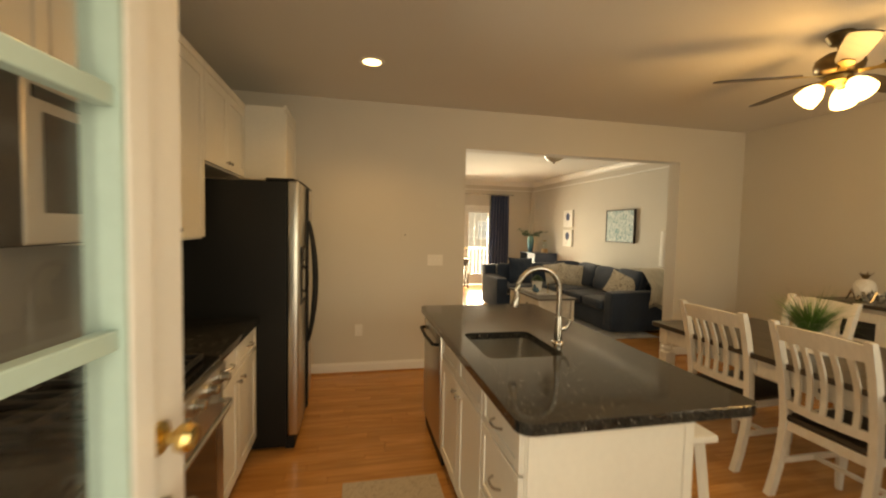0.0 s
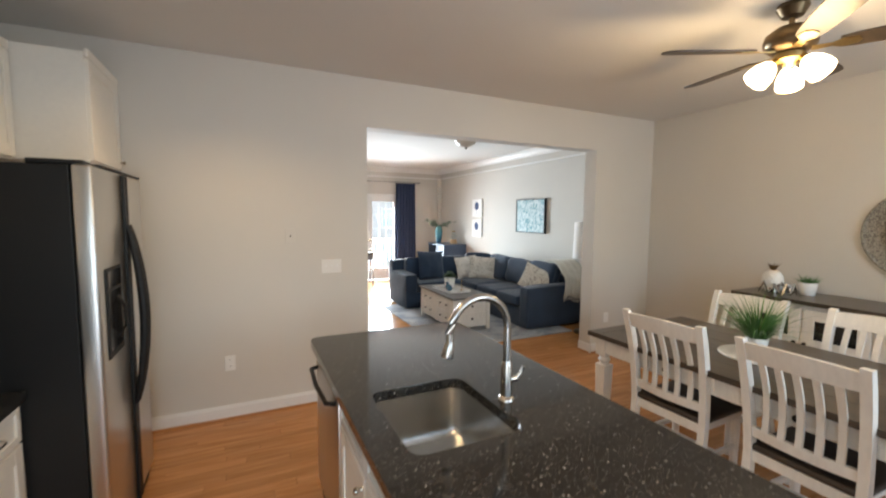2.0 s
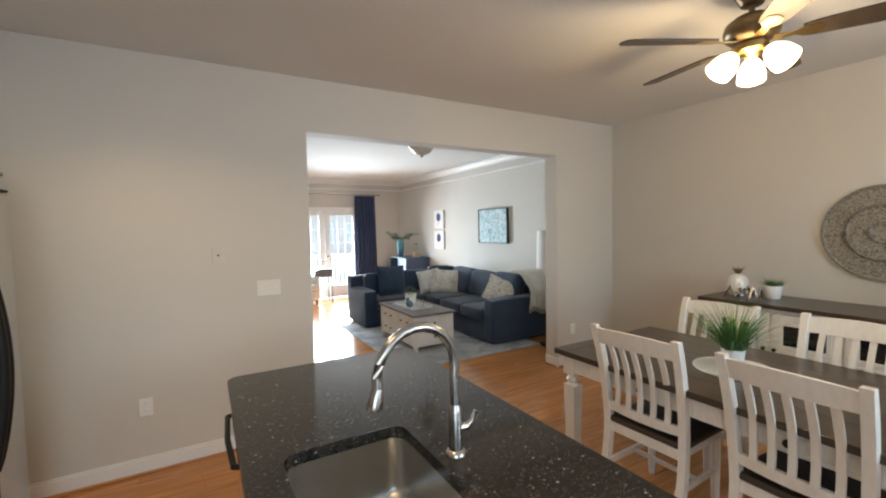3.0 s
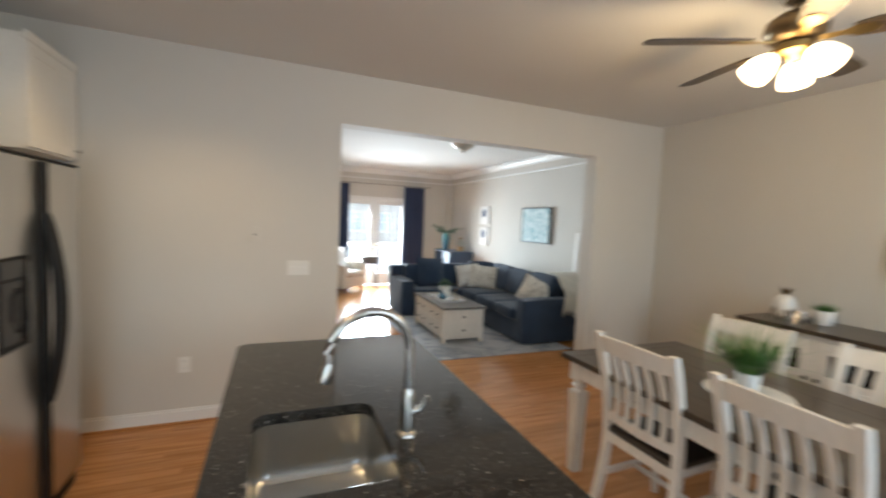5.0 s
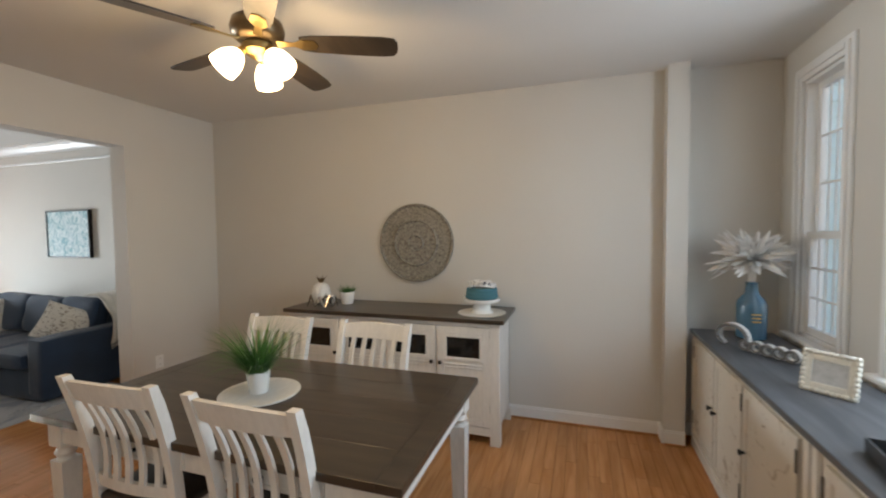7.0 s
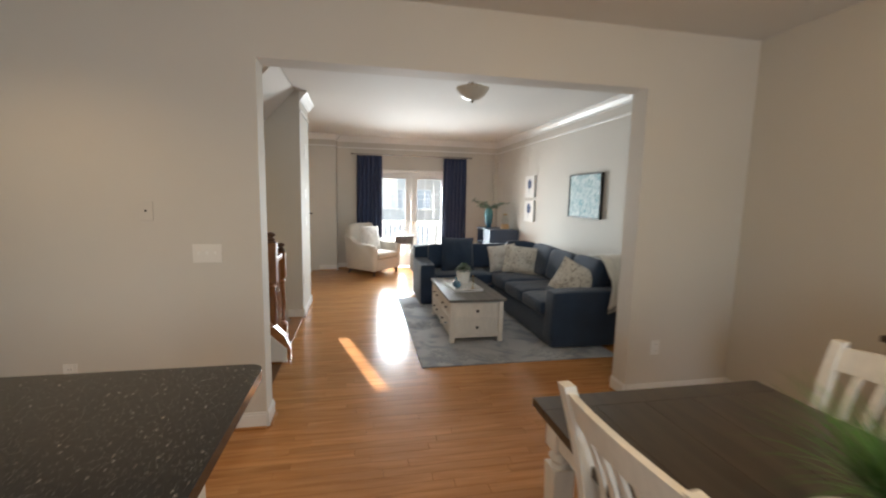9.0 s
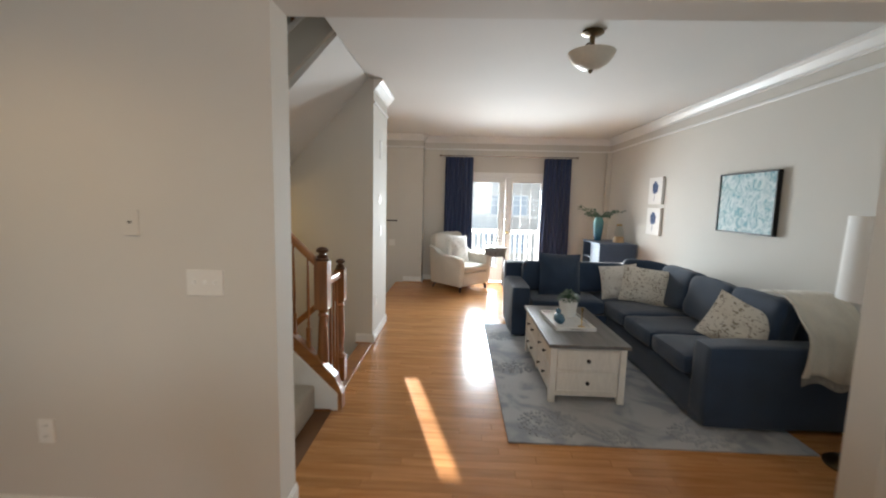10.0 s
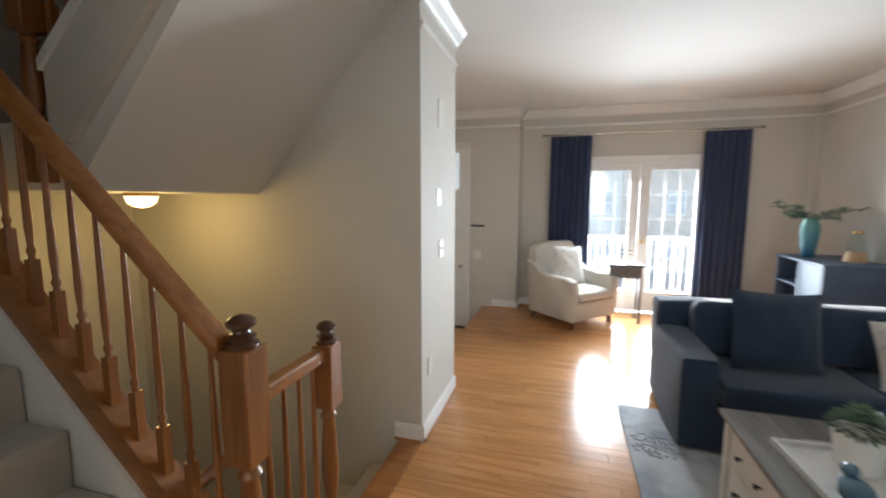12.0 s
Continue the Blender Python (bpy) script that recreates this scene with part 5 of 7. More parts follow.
# buffet against the party wall
bu = thing("buffet", "white distressed buffet with dark top and small glass doors", "buffet", (0, 0, 0))
BX0, BX1, BY0, BY1, BZ = 4.53, 5.06, 1.42, 3.24, 0.945
bm = bmesh.new()
box(bm, 4.495, 1.385, BZ - 0.032, BX1, 3.275, BZ, bevel=0.005)
part("top", bm, TABLE_TOP, bu, "dark brown wooden top")
blocks("body", FURNITURE_WHITE, [(BX0 + 0.02, BY0 + 0.02, 0.10, BX1, BY1 - 0.02, BZ - 0.033)], bu)
for ly in (BY0, BY1 - 0.075):
    blocks("corner_post", FURNITURE_WHITE, [(BX0, ly, 0.0, BX0 + 0.07, ly + 0.075, BZ - 0.034)], bu, bevel=0.004)
    blocks("back_foot", FURNITURE_WHITE, [(BX1 - 0.06, ly, 0.0, BX1 - 0.005, ly + 0.07, 0.10)], bu)
blocks("base_rail", FURNITURE_WHITE, [(BX0 + 0.006, BY0 + 0.075, 0.07, BX0 + 0.0195, BY1 - 0.075, 0.13)], bu)
blocks("cornice", FURNITURE_WHITE, [(BX0 - 0.01, BY0 - 0.005, BZ - 0.06, BX0 + 0.0195, BY1 + 0.005, BZ - 0.034)], bu, bevel=0.004)
dw_ = (BY1 - BY0 - 0.15 - 0.06) / 4
for i in range(4):
    a = BY0 + 0.075 + i * (dw_ + 0.02)
    b = a + dw_
    d = front_panel(bu, "door", "x", BX0 + 0.02, a, b, 0.135, BZ - 0.07, -1, FURNITURE_WHITE, 0.05, 0.018)
    blocks("door_window", DARK_GLASS, [(BX0 + 0.004, a + 0.075, 0.645, BX0 + 0.0085, b - 0.075, 0.795)], d)
    bm = bmesh.new()
    for c_ in ((a + 0.05, 0.62, a + 0.075, 0.82), (b - 0.075, 0.62, b - 0.05, 0.82), (a + 0.075, 0.795, b - 0.075, 0.82), (a + 0.075, 0.62, b - 0.075, 0.645)):
        box(bm, BX0 - 0.002, c_[0], c_[1], BX0 + 0.0085, c_[2], c_[3], bevel=0.003)
    part("window_frame", bm, FURNITURE_WHITE, d)
    for z in (0.585, 0.56):
        blocks("lattice_bar", FURNITURE_WHITE, [(BX0 + 0.0, a + 0.05, z, BX0 + 0.0085, b - 0.05, z + 0.010)], d)
    knob(d, BX0 + 0.002, b - 0.025 if i % 2 == 0 else a + 0.025, 0.60, -1, 0, BLACK_METAL, 0.015)
    for z in (0.25, 0.80):
        blocks("hinge", BLACK_METAL, [(BX0 + 0.001, (a - 0.010) if i % 2 == 0 else b, z, BX0 + 0.006, a if i % 2 == 0 else b + 0.010, z + 0.06)], d)

pa = thing("pineapple_ornament", "white ceramic pineapple with a brown crown on the buffet", "ornament", (4.80, 3.10, BZ))
bm = bmesh.new()
lathe(bm, [(0.040, 0), (0.060, 0.008), (0.076, 0.045), (0.080, 0.085), (0.074, 0.135), (0.054, 0.172), (0.024, 0.188)], 24)
for k in range(7):
    for j in range(12):
        z = 0.025 + 0.022 * k
        r0 = 0.081 * math.sin(math.pi * min(1, (z + 0.042) / 0.25)) ** 0.5
        a = 2 * math.pi * (j + 0.5 * (k % 2)) / 12
        lathe(bm, [(0.010, 0), (0.002, 0.006)], 4, m=Matrix.Translation((r0 * math.cos(a), r0 * math.sin(a), z)) @ Vector((math.cos(a), math.sin(a), 0)).to_track_quat("Z", "Y").to_matrix().to_4x4())
part("body", bm, WHITE_CERAMIC, pa, "", True)
bm = bmesh.new()
for k in range(26):
    a = k * 2.4
    leaf_blade(bm, (0.012 * math.cos(a), 0.012 * math.sin(a), 0.184), (math.cos(a) * 0.5, math.sin(a) * 0.5, 1), 0.05 + 0.02 * (k % 3), 0.018, 0.5)
part("crown", bm, BRONZE, pa, "bronze-brown leaf crown", True)
grass_plant("potted_grass", "small green plant in a white ribbed pot on the buffet", (4.845, 2.86, BZ), 0.068, 0.108, 130, 0.10, 0.009, LEAF_GRASS, 4, droop=0.9)

sv = thing("silver_ornament", "tangle of silver metal leaves on the buffet", "ornament", (4.70, 2.99, BZ))
rr = random.Random(3)
bm = bmesh.new()
for k in range(16):
    x, y = rr.uniform(-0.09, 0.09), rr.uniform(-0.11, 0.11)
    tube(bm, [(x, y, 0.004), (x + rr.uniform(-0.04, 0.04), y + rr.uniform(-0.04, 0.04), rr.uniform(0.04, 0.10)), (x + rr.uniform(-0.08, 0.08), y + rr.uniform(-0.08, 0.08), 0.006)], 0.007, 6, [0.004, 0.015, 0.004])
part("leaves", bm, SILVER, sv, "", True)

ck = thing("cake_stand", "white pedestal cake stand on a woven mat", "cake stand", (4.75, 1.60, BZ + 0.007))
bm = bmesh.new()
lathe(bm, [(0.088, 0), (0.085, 0.008), (0.072, 0.018), (0.068, 0.060), (0.075, 0.078), (0.135, 0.086), (0.142, 0.096), (0.142, 0.112), (0.130, 0.108)], 32)
part("pedestal", bm, WHITE_CERAMIC, ck, "", True)
tagged(part("round_mat", (lambda b: (lathe(b, [(0.183, 0.0), (0.188, 0.003), (0.186, 0.0065), (0.05, 0.006)], 36), b)[1])(bmesh.new()), CREAM, None, "", True), "round woven mat on the buffet", "mat").matrix_world = pose(4.75, 1.60, BZ + 0.0002)
tw = thing("folded_towels", "teal towel rolled in a ring with a white cloth on top", "towel", (4.75, 1.60, BZ + 0.118))
bm = bmesh.new()
for lv in range(3):
    pts = [((0.108 - 0.004 * lv) * math.cos(2 * math.pi * k / 28), (0.108 - 0.004 * lv) * math.sin(2 * math.pi * k / 28), 0.016 + 0.024 * lv) for k in range(29)]
    tube(bm, pts, 0.021, 8)
part("teal_roll", bm, surface("teal_towel_cloth", (0.06, 0.175, 0.21), 0.95, vary=0.15, grain=200, bump=0.6), tw, "teal rolled towel", True)
bm = bmesh.new()
cushion(bm, 0.21, 0.20, 0.07, pose(0.0, 0.0, 0.105, 4, 5, 20), n=8, power=2.6, wobble=0.07, seed=2.0)
part("white_cloth", bm, printed_cloth("white_cloth_with_black_print", (0.74, 0.73, 0.71), (0.05, 0.05, 0.06), 22, 0.60, 0.03), tw, "white cloth with black print", True)

# carved medallion on the wall
bm = bmesh.new()
SEG, prof = 120, []
for k in range(45):
    r = 0.352 * k / 44
    z = 0.022 if r < 0.205 else 0.014
    if 0.062 < r < 0.078:
        z += 0.018
    elif r < 0.062:
        z += 0.004 + 0.006 * (1 - r / 0.062)
    if 0.192 < r < 0.212 or r > 0.332:
        z += 0.016
    prof.append((max(r, 0.001), z))
rings = []
for k, (r, z) in enumerate(prof):
    ring = []
    for i in range(SEG):
        a = 2 * math.pi * i / SEG
        petals = 20 if r < 0.20 else 40
        d = (0.0016 * math.cos(petals * a) * math.cos(r * 260) + 0.004 * noise.noise(Vector((r * 60 * math.cos(a), r * 60 * math.sin(a), 2.0)))) * (1 if 0.05 < r < 0.345 else 0.3)
        ring.append(bm.verts.new((-(z + d), r * math.cos(a), r * math.sin(a))))
    rings.append(ring)
for a, b in zip(rings, rings[1:]):
    for i in range(SEG):
        bm.faces.new((a[i], a[(i + 1) % SEG], b[(i + 1) % SEG], b[i]))
bm.faces.new(rings[0])
rim = [bm.verts.new((-0.001, v.co.y, v.co.z)) for v in rings[-1]]
for i in range(SEG):
    bm.faces.new((rings[-1][i], rings[-1][(i + 1) % SEG], rim[(i + 1) % SEG], rim[i]))
bm.faces.new(rim)
MED = printed_cloth("grey_carved_wood", (0.33, 0.30, 0.25), (0.12, 0.105, 0.085), 60, 0.47, 0.12, 0.8)
tagged(part("wall_medallion", bm, MED, None, "", True), "round grey carved wooden medallion on the wall", "wall decoration").matrix_world = pose(EAST, 2.276, 1.484)

# ceiling fan
FX, FY = 3.27, 2.36
fan = thing("ceiling_fan", "ceiling fan with dark blades and three lit glass shades", "ceiling fan", (FX, FY, H))
bm = bmesh.new()
lathe(bm, [(0.07, 0.0), (0.075, -0.02), (0.05, -0.065), (0.018, -0.07)], 24)
part("canopy", bm, BRONZE, fan, "bronze canopy", True)
bm = bmesh.new()
lathe(bm, [(0.014, -0.065), (0.014, -0.13)], 12)
part("downrod", bm, BRONZE, fan)
bm = bmesh.new()
lathe(bm, [(0.03, -0.115), (0.075, -0.125), (0.115, -0.155), (0.125, -0.19), (0.118, -0.225), (0.09, -0.25), (0.06, -0.255)], 32)
part("motor", bm, BRONZE, fan, "bronze motor housing", True)
bm = bmesh.new()
lathe(bm, [(0.062, -0.2555), (0.072, -0.265), (0.07, -0.295), (0.045, -0.315), (0.02, -0.33)], 24)
lk = part("light_kit", bm, BRASS_DARK, fan, "antique brass light fitting", True)
for k in range(5):
    a = 7 + 72 * k
    m = pose(0, 0, -0.245, 0, 0, a) @ pose(0, 0, 0, -13, 0, 0)
    bm = bmesh.new()
    out = [(0.20, -0.045), (0.26, -0.058), (0.45, -0.068), (0.60, -0.070), (0.655, -0.062), (0.672, -0.035), (0.675, 0.0)]
    outline = out + [(x, -y) for x, y in reversed(out[:-1])]
    prism(bm, outline, -0.004, 0.004, m=m)
    bl = part("blade", bm, BLADE, fan, "dark wooden blade")
    bm = bmesh.new()
    prism(bm, [(0.09, -0.022), (0.17, -0.014), (0.21, -0.038), (0.27, -0.030), (0.285, 0.0), (0.27, 0.030), (0.21, 0.038), (0.17, 0.014), (0.09, 0.022)], -0.009, -0.0045, m=m)
    part("blade_bracket", bm, BRASS_DARK, bl, "antique brass bracket")
for k in range(3):
    a = radians(23 + 120 * k)
    m = Matrix.Translation((0.075 * math.cos(a), 0.075 * math.sin(a), -0.305)) @ Vector((math.cos(a) * 0.9, math.sin(a) * 0.9, -1)).to_track_quat("Z", "Y").to_matrix().to_4x4()
    bm = bmesh.new()
    lathe(bm, [(0.018, -0.02), (0.022, 0.015)], 14, m=m)
    ho = part("lamp_holder", bm, BRASS_DARK, lk, "", True)
    bm = bmesh.new()
    lathe(bm, [(0.024, 0.012), (0.040, 0.028), (0.058, 0.064), (0.064, 0.095), (0.066, 0.130), (0.062, 0.129), (0.046, 0.09)], 24, m=m)
    sh = part("glass_shade", bm, SHADE_GLOW, lk, "lit frosted glass shade", True)
    sh.visible_shadow = False

# long sideboard under the bay windows
sbd = thing("sideboard", "long distressed white sideboard with slate grey top", "sideboard", (0, 0, 0))
SX_0, SX_1, SYF, SYB, SZ = 2.45, 5.00, 0.075, -0.40, 0.86
bm = bmesh.new()
box(bm, SX_0 - 0.02, SYB, SZ - 0.03, SX_1 + 0.01, SYF + 0.03, SZ, bevel=0.004)
part("top", bm, SLATE_TOP, sbd, "slate grey wooden top")
blocks("body", FURNITURE_WHITE, [(SX_0, SYB + 0.005, 0.07, SX_1, SYF, SZ - 0.0305)], sbd)
blocks("plinth", FURNITURE_WHITE, [(SX_0 - 0.005, SYB + 0.01, 0.0, SX_1 + 0.005, SYF + 0.012, 0.0695)], sbd, bevel=0.004)
RUSTIC = printed_cloth("rubbed_white_paint", (0.66, 0.62, 0.55), (0.36, 0.29, 0.21), 11.0, 0.60, 0.14, 0.6)
cells = [(4.49, 4.94), (4.03, 4.47), (3.47, 4.01), (2.90, 3.29), (2.49, 2.88)]
for i, (a, b) in enumerate(cells):
    d = front_panel(sbd, "door", "y", SYF, a, b, 0.10, SZ - 0.065, 1, RUSTIC, 0.045, 0.018)
    kx = a + 0.03 if i in (0, 3) else b - 0.03
    knob(d, kx, SYF + 0.018, 0.47, 0, 1, BLACK_METAL, 0.016)
    for z in (0.19, 0.66):
        hx = b if i in (0, 3) else a
        blocks("hinge", BLACK_METAL, [(hx - 0.006, SYF + 0.0185, z, hx + 0.006, SYF + 0.022, z + 0.09)], d)
for a in (3.33, 3.385, 4.955, 2.46):
    blocks("fluted_post", FURNITURE_WHITE, [(a, SYF + 0.0005, 0.08, a + 0.035, SYF + 0.02, SZ - 0.032)], sbd, bevel=0.006)

va = thing("bottle_vase", "blue glass bottle vase holding white dried plumes", "vase", (4.80, -0.20, SZ))
bm = bmesh.new()
lathe(bm, [(0.072, 0), (0.085, 0.010), (0.087, 0.21), (0.080, 0.25), (0.040, 0.30), (0.034, 0.36), (0.041, 0.372), (0.034, 0.374)], 28)
part("bottle", bm, TEAL_GLAZE, va, "blue glass bottle", True)
blocks("label_bars", BRASS, [(-0.0885, -0.026, 0.12, -0.079, 0.026, 0.131), (-0.0885, -0.026, 0.143, -0.079, 0.026, 0.154), (-0.0885, -0.026, 0.166, -0.079, 0.026, 0.177)], va, "gold label lines")
bm = bmesh.new()
rr = random.Random(21)
for k in range(190):
    a, e = rr.uniform(0, 6.283), rr.uniform(-0.55, 1.5)
    L = rr.uniform(0.16, 0.31)
    d = Vector((math.cos(a), math.sin(a), e)).normalized()
    p = Vector((0, 0, 0.52))
    side = d.cross(Vector((rr.uniform(-1, 1), rr.uniform(-1, 1), 0.7))).normalized()
    up = side.cross(d).normalized()
    curl = rr.uniform(-0.5, 0.9)
    prev = None
    for j in range(11):
        u = j / 10
        q = p + d * L * u - Vector((0, 0, 1)) * L * 0.28 * u * u * max(curl, 0) + up * L * 0.12 * u * u * curl
        w = 0.021 * math.sin(math.pi * min(1, 0.12 + u)) ** 0.6 * (0.2 if u < 0.3 else 1) * (1 + 0.35 * rr.uniform(-1, 1))
        lift = up * w * 0.45
        row = (bm.verts.new(q + side * w + lift), bm.verts.new(q), bm.verts.new(q - side * w + lift))
        if prev:
            bm.faces.new((prev[0], row[0], row[1], prev[1]))
            bm.faces.new((prev[1], row[1], row[2], prev[2]))
        prev = row
for k in range(9):
    a = 0.7 * k
    tube(bm, [(0.012 * math.cos(a), 0.012 * math.sin(a), 0.33), (0.02 * math.cos(a), 0.02 * math.sin(a), 0.45), (0.05 * math.cos(a), 0.05 * math.sin(a), 0.56)], 0.004, 5)
part("plume_bunch", bm, FEATHER, va, "white feathery dried plumes")

wsn = thing("word_sign", "grey and white script word sign standing on the sideboard", "sign", (4.42, -0.10, SZ), turn=37)
for nm, dy, mt, ex in (("white_layer", 0.0, TRIM, 0.012), ("grey_layer", 0.026, surface("weathered_grey_wood", (0.16, 0.15, 0.14), 0.7, vary=0.25, grain=50), 0.010)):
    bm = bmesh.new()
    pts = [(0.13 - 0.09 * math.cos(2.2 + 4.6 * k / 18), dy, 0.075 + 0.068 * math.sin(2.2 + 4.6 * k / 18) * -1) for k in range(19)]
    tube(bm, pts, ex, 6)
    for q in range(5):
        cx = 0.05 - 0.062 * q
        tube(bm, [(cx + 0.03 * math.cos(6.3 * k / 14), dy, 0.038 + 0.028 * math.sin(6.3 * k / 14)) for k in range(15)], ex * 0.85, 6)
    part(nm, bm, mt, wsn, "", True)

pf = thing("photo_frame", "small cream ornate picture frame with a blank picture", "picture frame", (3.80, -0.15, SZ + 0.004), turn=48)
m = pose(0, 0, 0, 12, 0, 0) @ Matrix.Diagonal((0.74, 0.9, 0.9, 1.0))
bm = bmesh.new()
for s in (-1, 1):
    box(bm, s * 0.105 - 0.022, -0.012, 0.0, s * 0.105 + 0.022, 0.012, 0.195, bevel=0.007, m=m)
    box(bm, -0.083, -0.012, 0.0975 + s * 0.0755 - 0.022, 0.083, 0.012, 0.0975 + s * 0.0755 + 0.022, bevel=0.007, m=m)
for k in range(11):
    for s in (-1, 1):
        lathe(bm, [(0.013, -0.008), (0.014, 0.0), (0.008, 0.009), (0.001, 0.012)], 8, m=m @ pose(-0.12 + 0.024 * k, 0.01, 0.0975 + s * 0.092, -90, 0, 0))
for k in range(7):
    for s in (-1, 1):
        lathe(bm, [(0.013, -0.008), (0.014, 0.0), (0.008, 0.009), (0.001, 0.012)], 8, m=m @ pose(s * 0.122, 0.01, 0.025 + 0.024 * k, -90, 0, 0))
part("frame", bm, surface("antique_cream_paint", (0.62, 0.56, 0.46), 0.5, vary=0.15, scale=14, grain=60), pf, "antique cream scalloped frame", True)
bm = bmesh.new()
box(bm, -0.084, -0.006, 0.042, 0.084, 0.003, 0.153, m=m)
part("picture", bm, surface("pale_grey_print", (0.45, 0.44, 0.42), 0.4, vary=0.2, scale=20), pf, "pale grey picture")
bm = bmesh.new()
box(bm, -0.02, -0.085, 0.0, 0.02, -0.08, 0.15, m=pose(0, 0, 0, -16, 0, 0))
part("easel_back", bm, BLACK, pf)

ty = thing("desk_tray", "black open tray with a cord on the sideboard", "tray", (3.10, -0.10, SZ), turn=-8)
bm = bmesh.new()
for a in ((-0.16, -0.12, 0, 0.16, 0.12, 0.006), (-0.16, -0.12, 0.006, -0.154, 0.12, 0.05), (0.154, -0.12, 0.006, 0.16, 0.12, 0.05), (-0.154, -0.12, 0.006, 0.154, -0.114, 0.05), (-0.154, 0.114, 0.006, 0.154, 0.12, 0.05)):
    box(bm, *a)
part("tray_body", bm, surface("dark_grey_tray_plastic", (0.05, 0.055, 0.06), 0.4), ty)
co = thing("charging_cable", "white charging cable looping over the sideboard", "cable", (3.25, -0.22, SZ))
bm = bmesh.new()
tube(bm, [(0.12, -0.15, 0.004), (0.05, -0.02, 0.03), (-0.02, 0.06, 0.10), (-0.12, 0.08, 0.12), (-0.18, 0.03, 0.07), (-0.16, -0.04, 0.004), (-0.05, -0.1, 0.004)], 0.004, 8)
part("cord", bm, PLASTIC, co, "", True)


# ---- living room ----
RX0, RX1, RY0, RY1 = 2.655, 4.62, 5.38, 8.0
rug = thing("area_rug", "large blue-grey patterned area rug", "rug", (0, 0, 0))
bm = bmesh.new()
box(bm, RX0, RY0, 0.0005, RX1, RY1, 0.012, bevel=0.004)
part("rug_body", bm, RUG_PILE, rug)
# raised tufted rounds in the pile
rr = random.Random(8)
TUFT = surface("slate_blue_wool", (0.32, 0.34, 0.37), 0.95, vary=0.2, grain=200, bump=0.5)
for cx, cy, r in ((2.98, 5.62, 0.20), (3.95, 5.55, 0.16), (4.25, 5.75, 0.13), (2.85, 6.6, 0.16), (3.4, 5.48, 0.10), (2.82, 7.5, 0.14)):
    bm = bmesh.new()
    for k in range(int(900 * r)):
        a, q = rr.uniform(0, 6.283), r * math.sqrt(rr.random())
        x, y = cx + q * math.cos(a) * 1.2, cy + q * math.sin(a) * 0.95
        if RX0 + 0.02 < x < RX1 - 0.02 and y > RY0 + 0.02:
            lathe(bm, [(0.011, 0.012), (0.010, 0.0155), (0.004, 0.0165)], 5, (x, y, 0))
    tagged(part("tufted_round", bm, TUFT, rug, "darker tufted round"), kind="stuff")

ct = thing("coffee_table", "white coffee table with grey plank top and drawers", "coffee table", (0, 0, 0.0125))
CX0, CX1, CY0, CY1, CZ = 3.03, 3.61, 5.94, 7.08, 0.475
for i in range(4):
    a = CX0 - 0.02 + (CX1 - CX0 + 0.04) * i / 4
    blocks("plank", GREY_TOP, [(a + 0.0004, CY0 - 0.03, CZ - 0.028, a + (CX1 - CX0 + 0.04) / 4 - 0.0004, CY1 + 0.03, CZ)], ct, bevel=0.0015)
blocks("body", FURNITURE_WHITE, [(CX0 + 0.02, CY0 + 0.02, 0.05, CX1 - 0.02, CY1 - 0.02, CZ - 0.0285)], ct)
for lx in (CX0, CX1 - 0.05):
    for ly in (CY0, CY1 - 0.05):
        blocks("corner_post", FURNITURE_WHITE, [(lx, ly, 0.0, lx + 0.05, ly + 0.05, CZ - 0.0285)], ct, bevel=0.003)
for z0, z1 in ((0.265, 0.425), (0.085, 0.25)):
    d = front_panel(ct, "drawer", "y", CY0 + 0.02, CX0 + 0.055, CX1 - 0.055, z0, z1, -1, FURNITURE_WHITE, 0.016, 0.014)
    knob(d, (CX0 + CX1) / 2, CY0 + 0.006, (z0 + z1) / 2, 0, -1, BLACK_METAL, 0.016)
    for a, b in ((CY0 + 0.06, (CY0 + CY1) / 2 - 0.03), ((CY0 + CY1) / 2 + 0.03, CY1 - 0.06)):
        d = front_panel(ct, "drawer", "x", CX0 + 0.02, a, b, z0, z1, -1, FURNITURE_WHITE, 0.016, 0.014)
        for q in (0.3, 0.7):
            knob(d, CX0 + 0.006, a + (b - a) * q, (z0 + z1) / 2, -1, 0, BLACK_METAL, 0.013)
blocks("center_stile", FURNITURE_WHITE, [(CX0 + 0.004, (CY0 + CY1) / 2 - 0.025, 0.05, CX0 + 0.0195, (CY0 + CY1) / 2 + 0.025, CZ - 0.029)], ct)
CT = CZ + 0.0127
tr = thing("serving_tray", "white marble-look tray with metal handles on the coffee table", "tray", (3.295, 6.54, CT), turn=3)
bm = bmesh.new()
for a in ((-0.17, -0.28, 0, 0.17, 0.28, 0.010), (-0.17, -0.28, 0.0101, -0.158, 0.28, 0.032), (0.158, -0.28, 0.0101, 0.17, 0.28, 0.032), (-0.158, -0.28, 0.0101, 0.158, -0.268, 0.032), (-0.158, 0.268, 0.0101, 0.158, 0.28, 0.032)):
    box(bm, *a, bevel=0.002)
part("tray_body", bm, printed_cloth("white_marble", (0.72, 0.71, 0.70), (0.50, 0.50, 0.50), 6, 0.55, 0.2, 0.25), tr)
for s in (-1, 1):
    bm = bmesh.new()
    tube(bm, [(-0.05, s * 0.281, 0.02), (-0.045, s * 0.30, 0.024), (0.045, s * 0.30, 0.024), (0.05, s * 0.281, 0.02)], 0.004, 8)
    part("handle", bm, CHROME, tr, "", True)
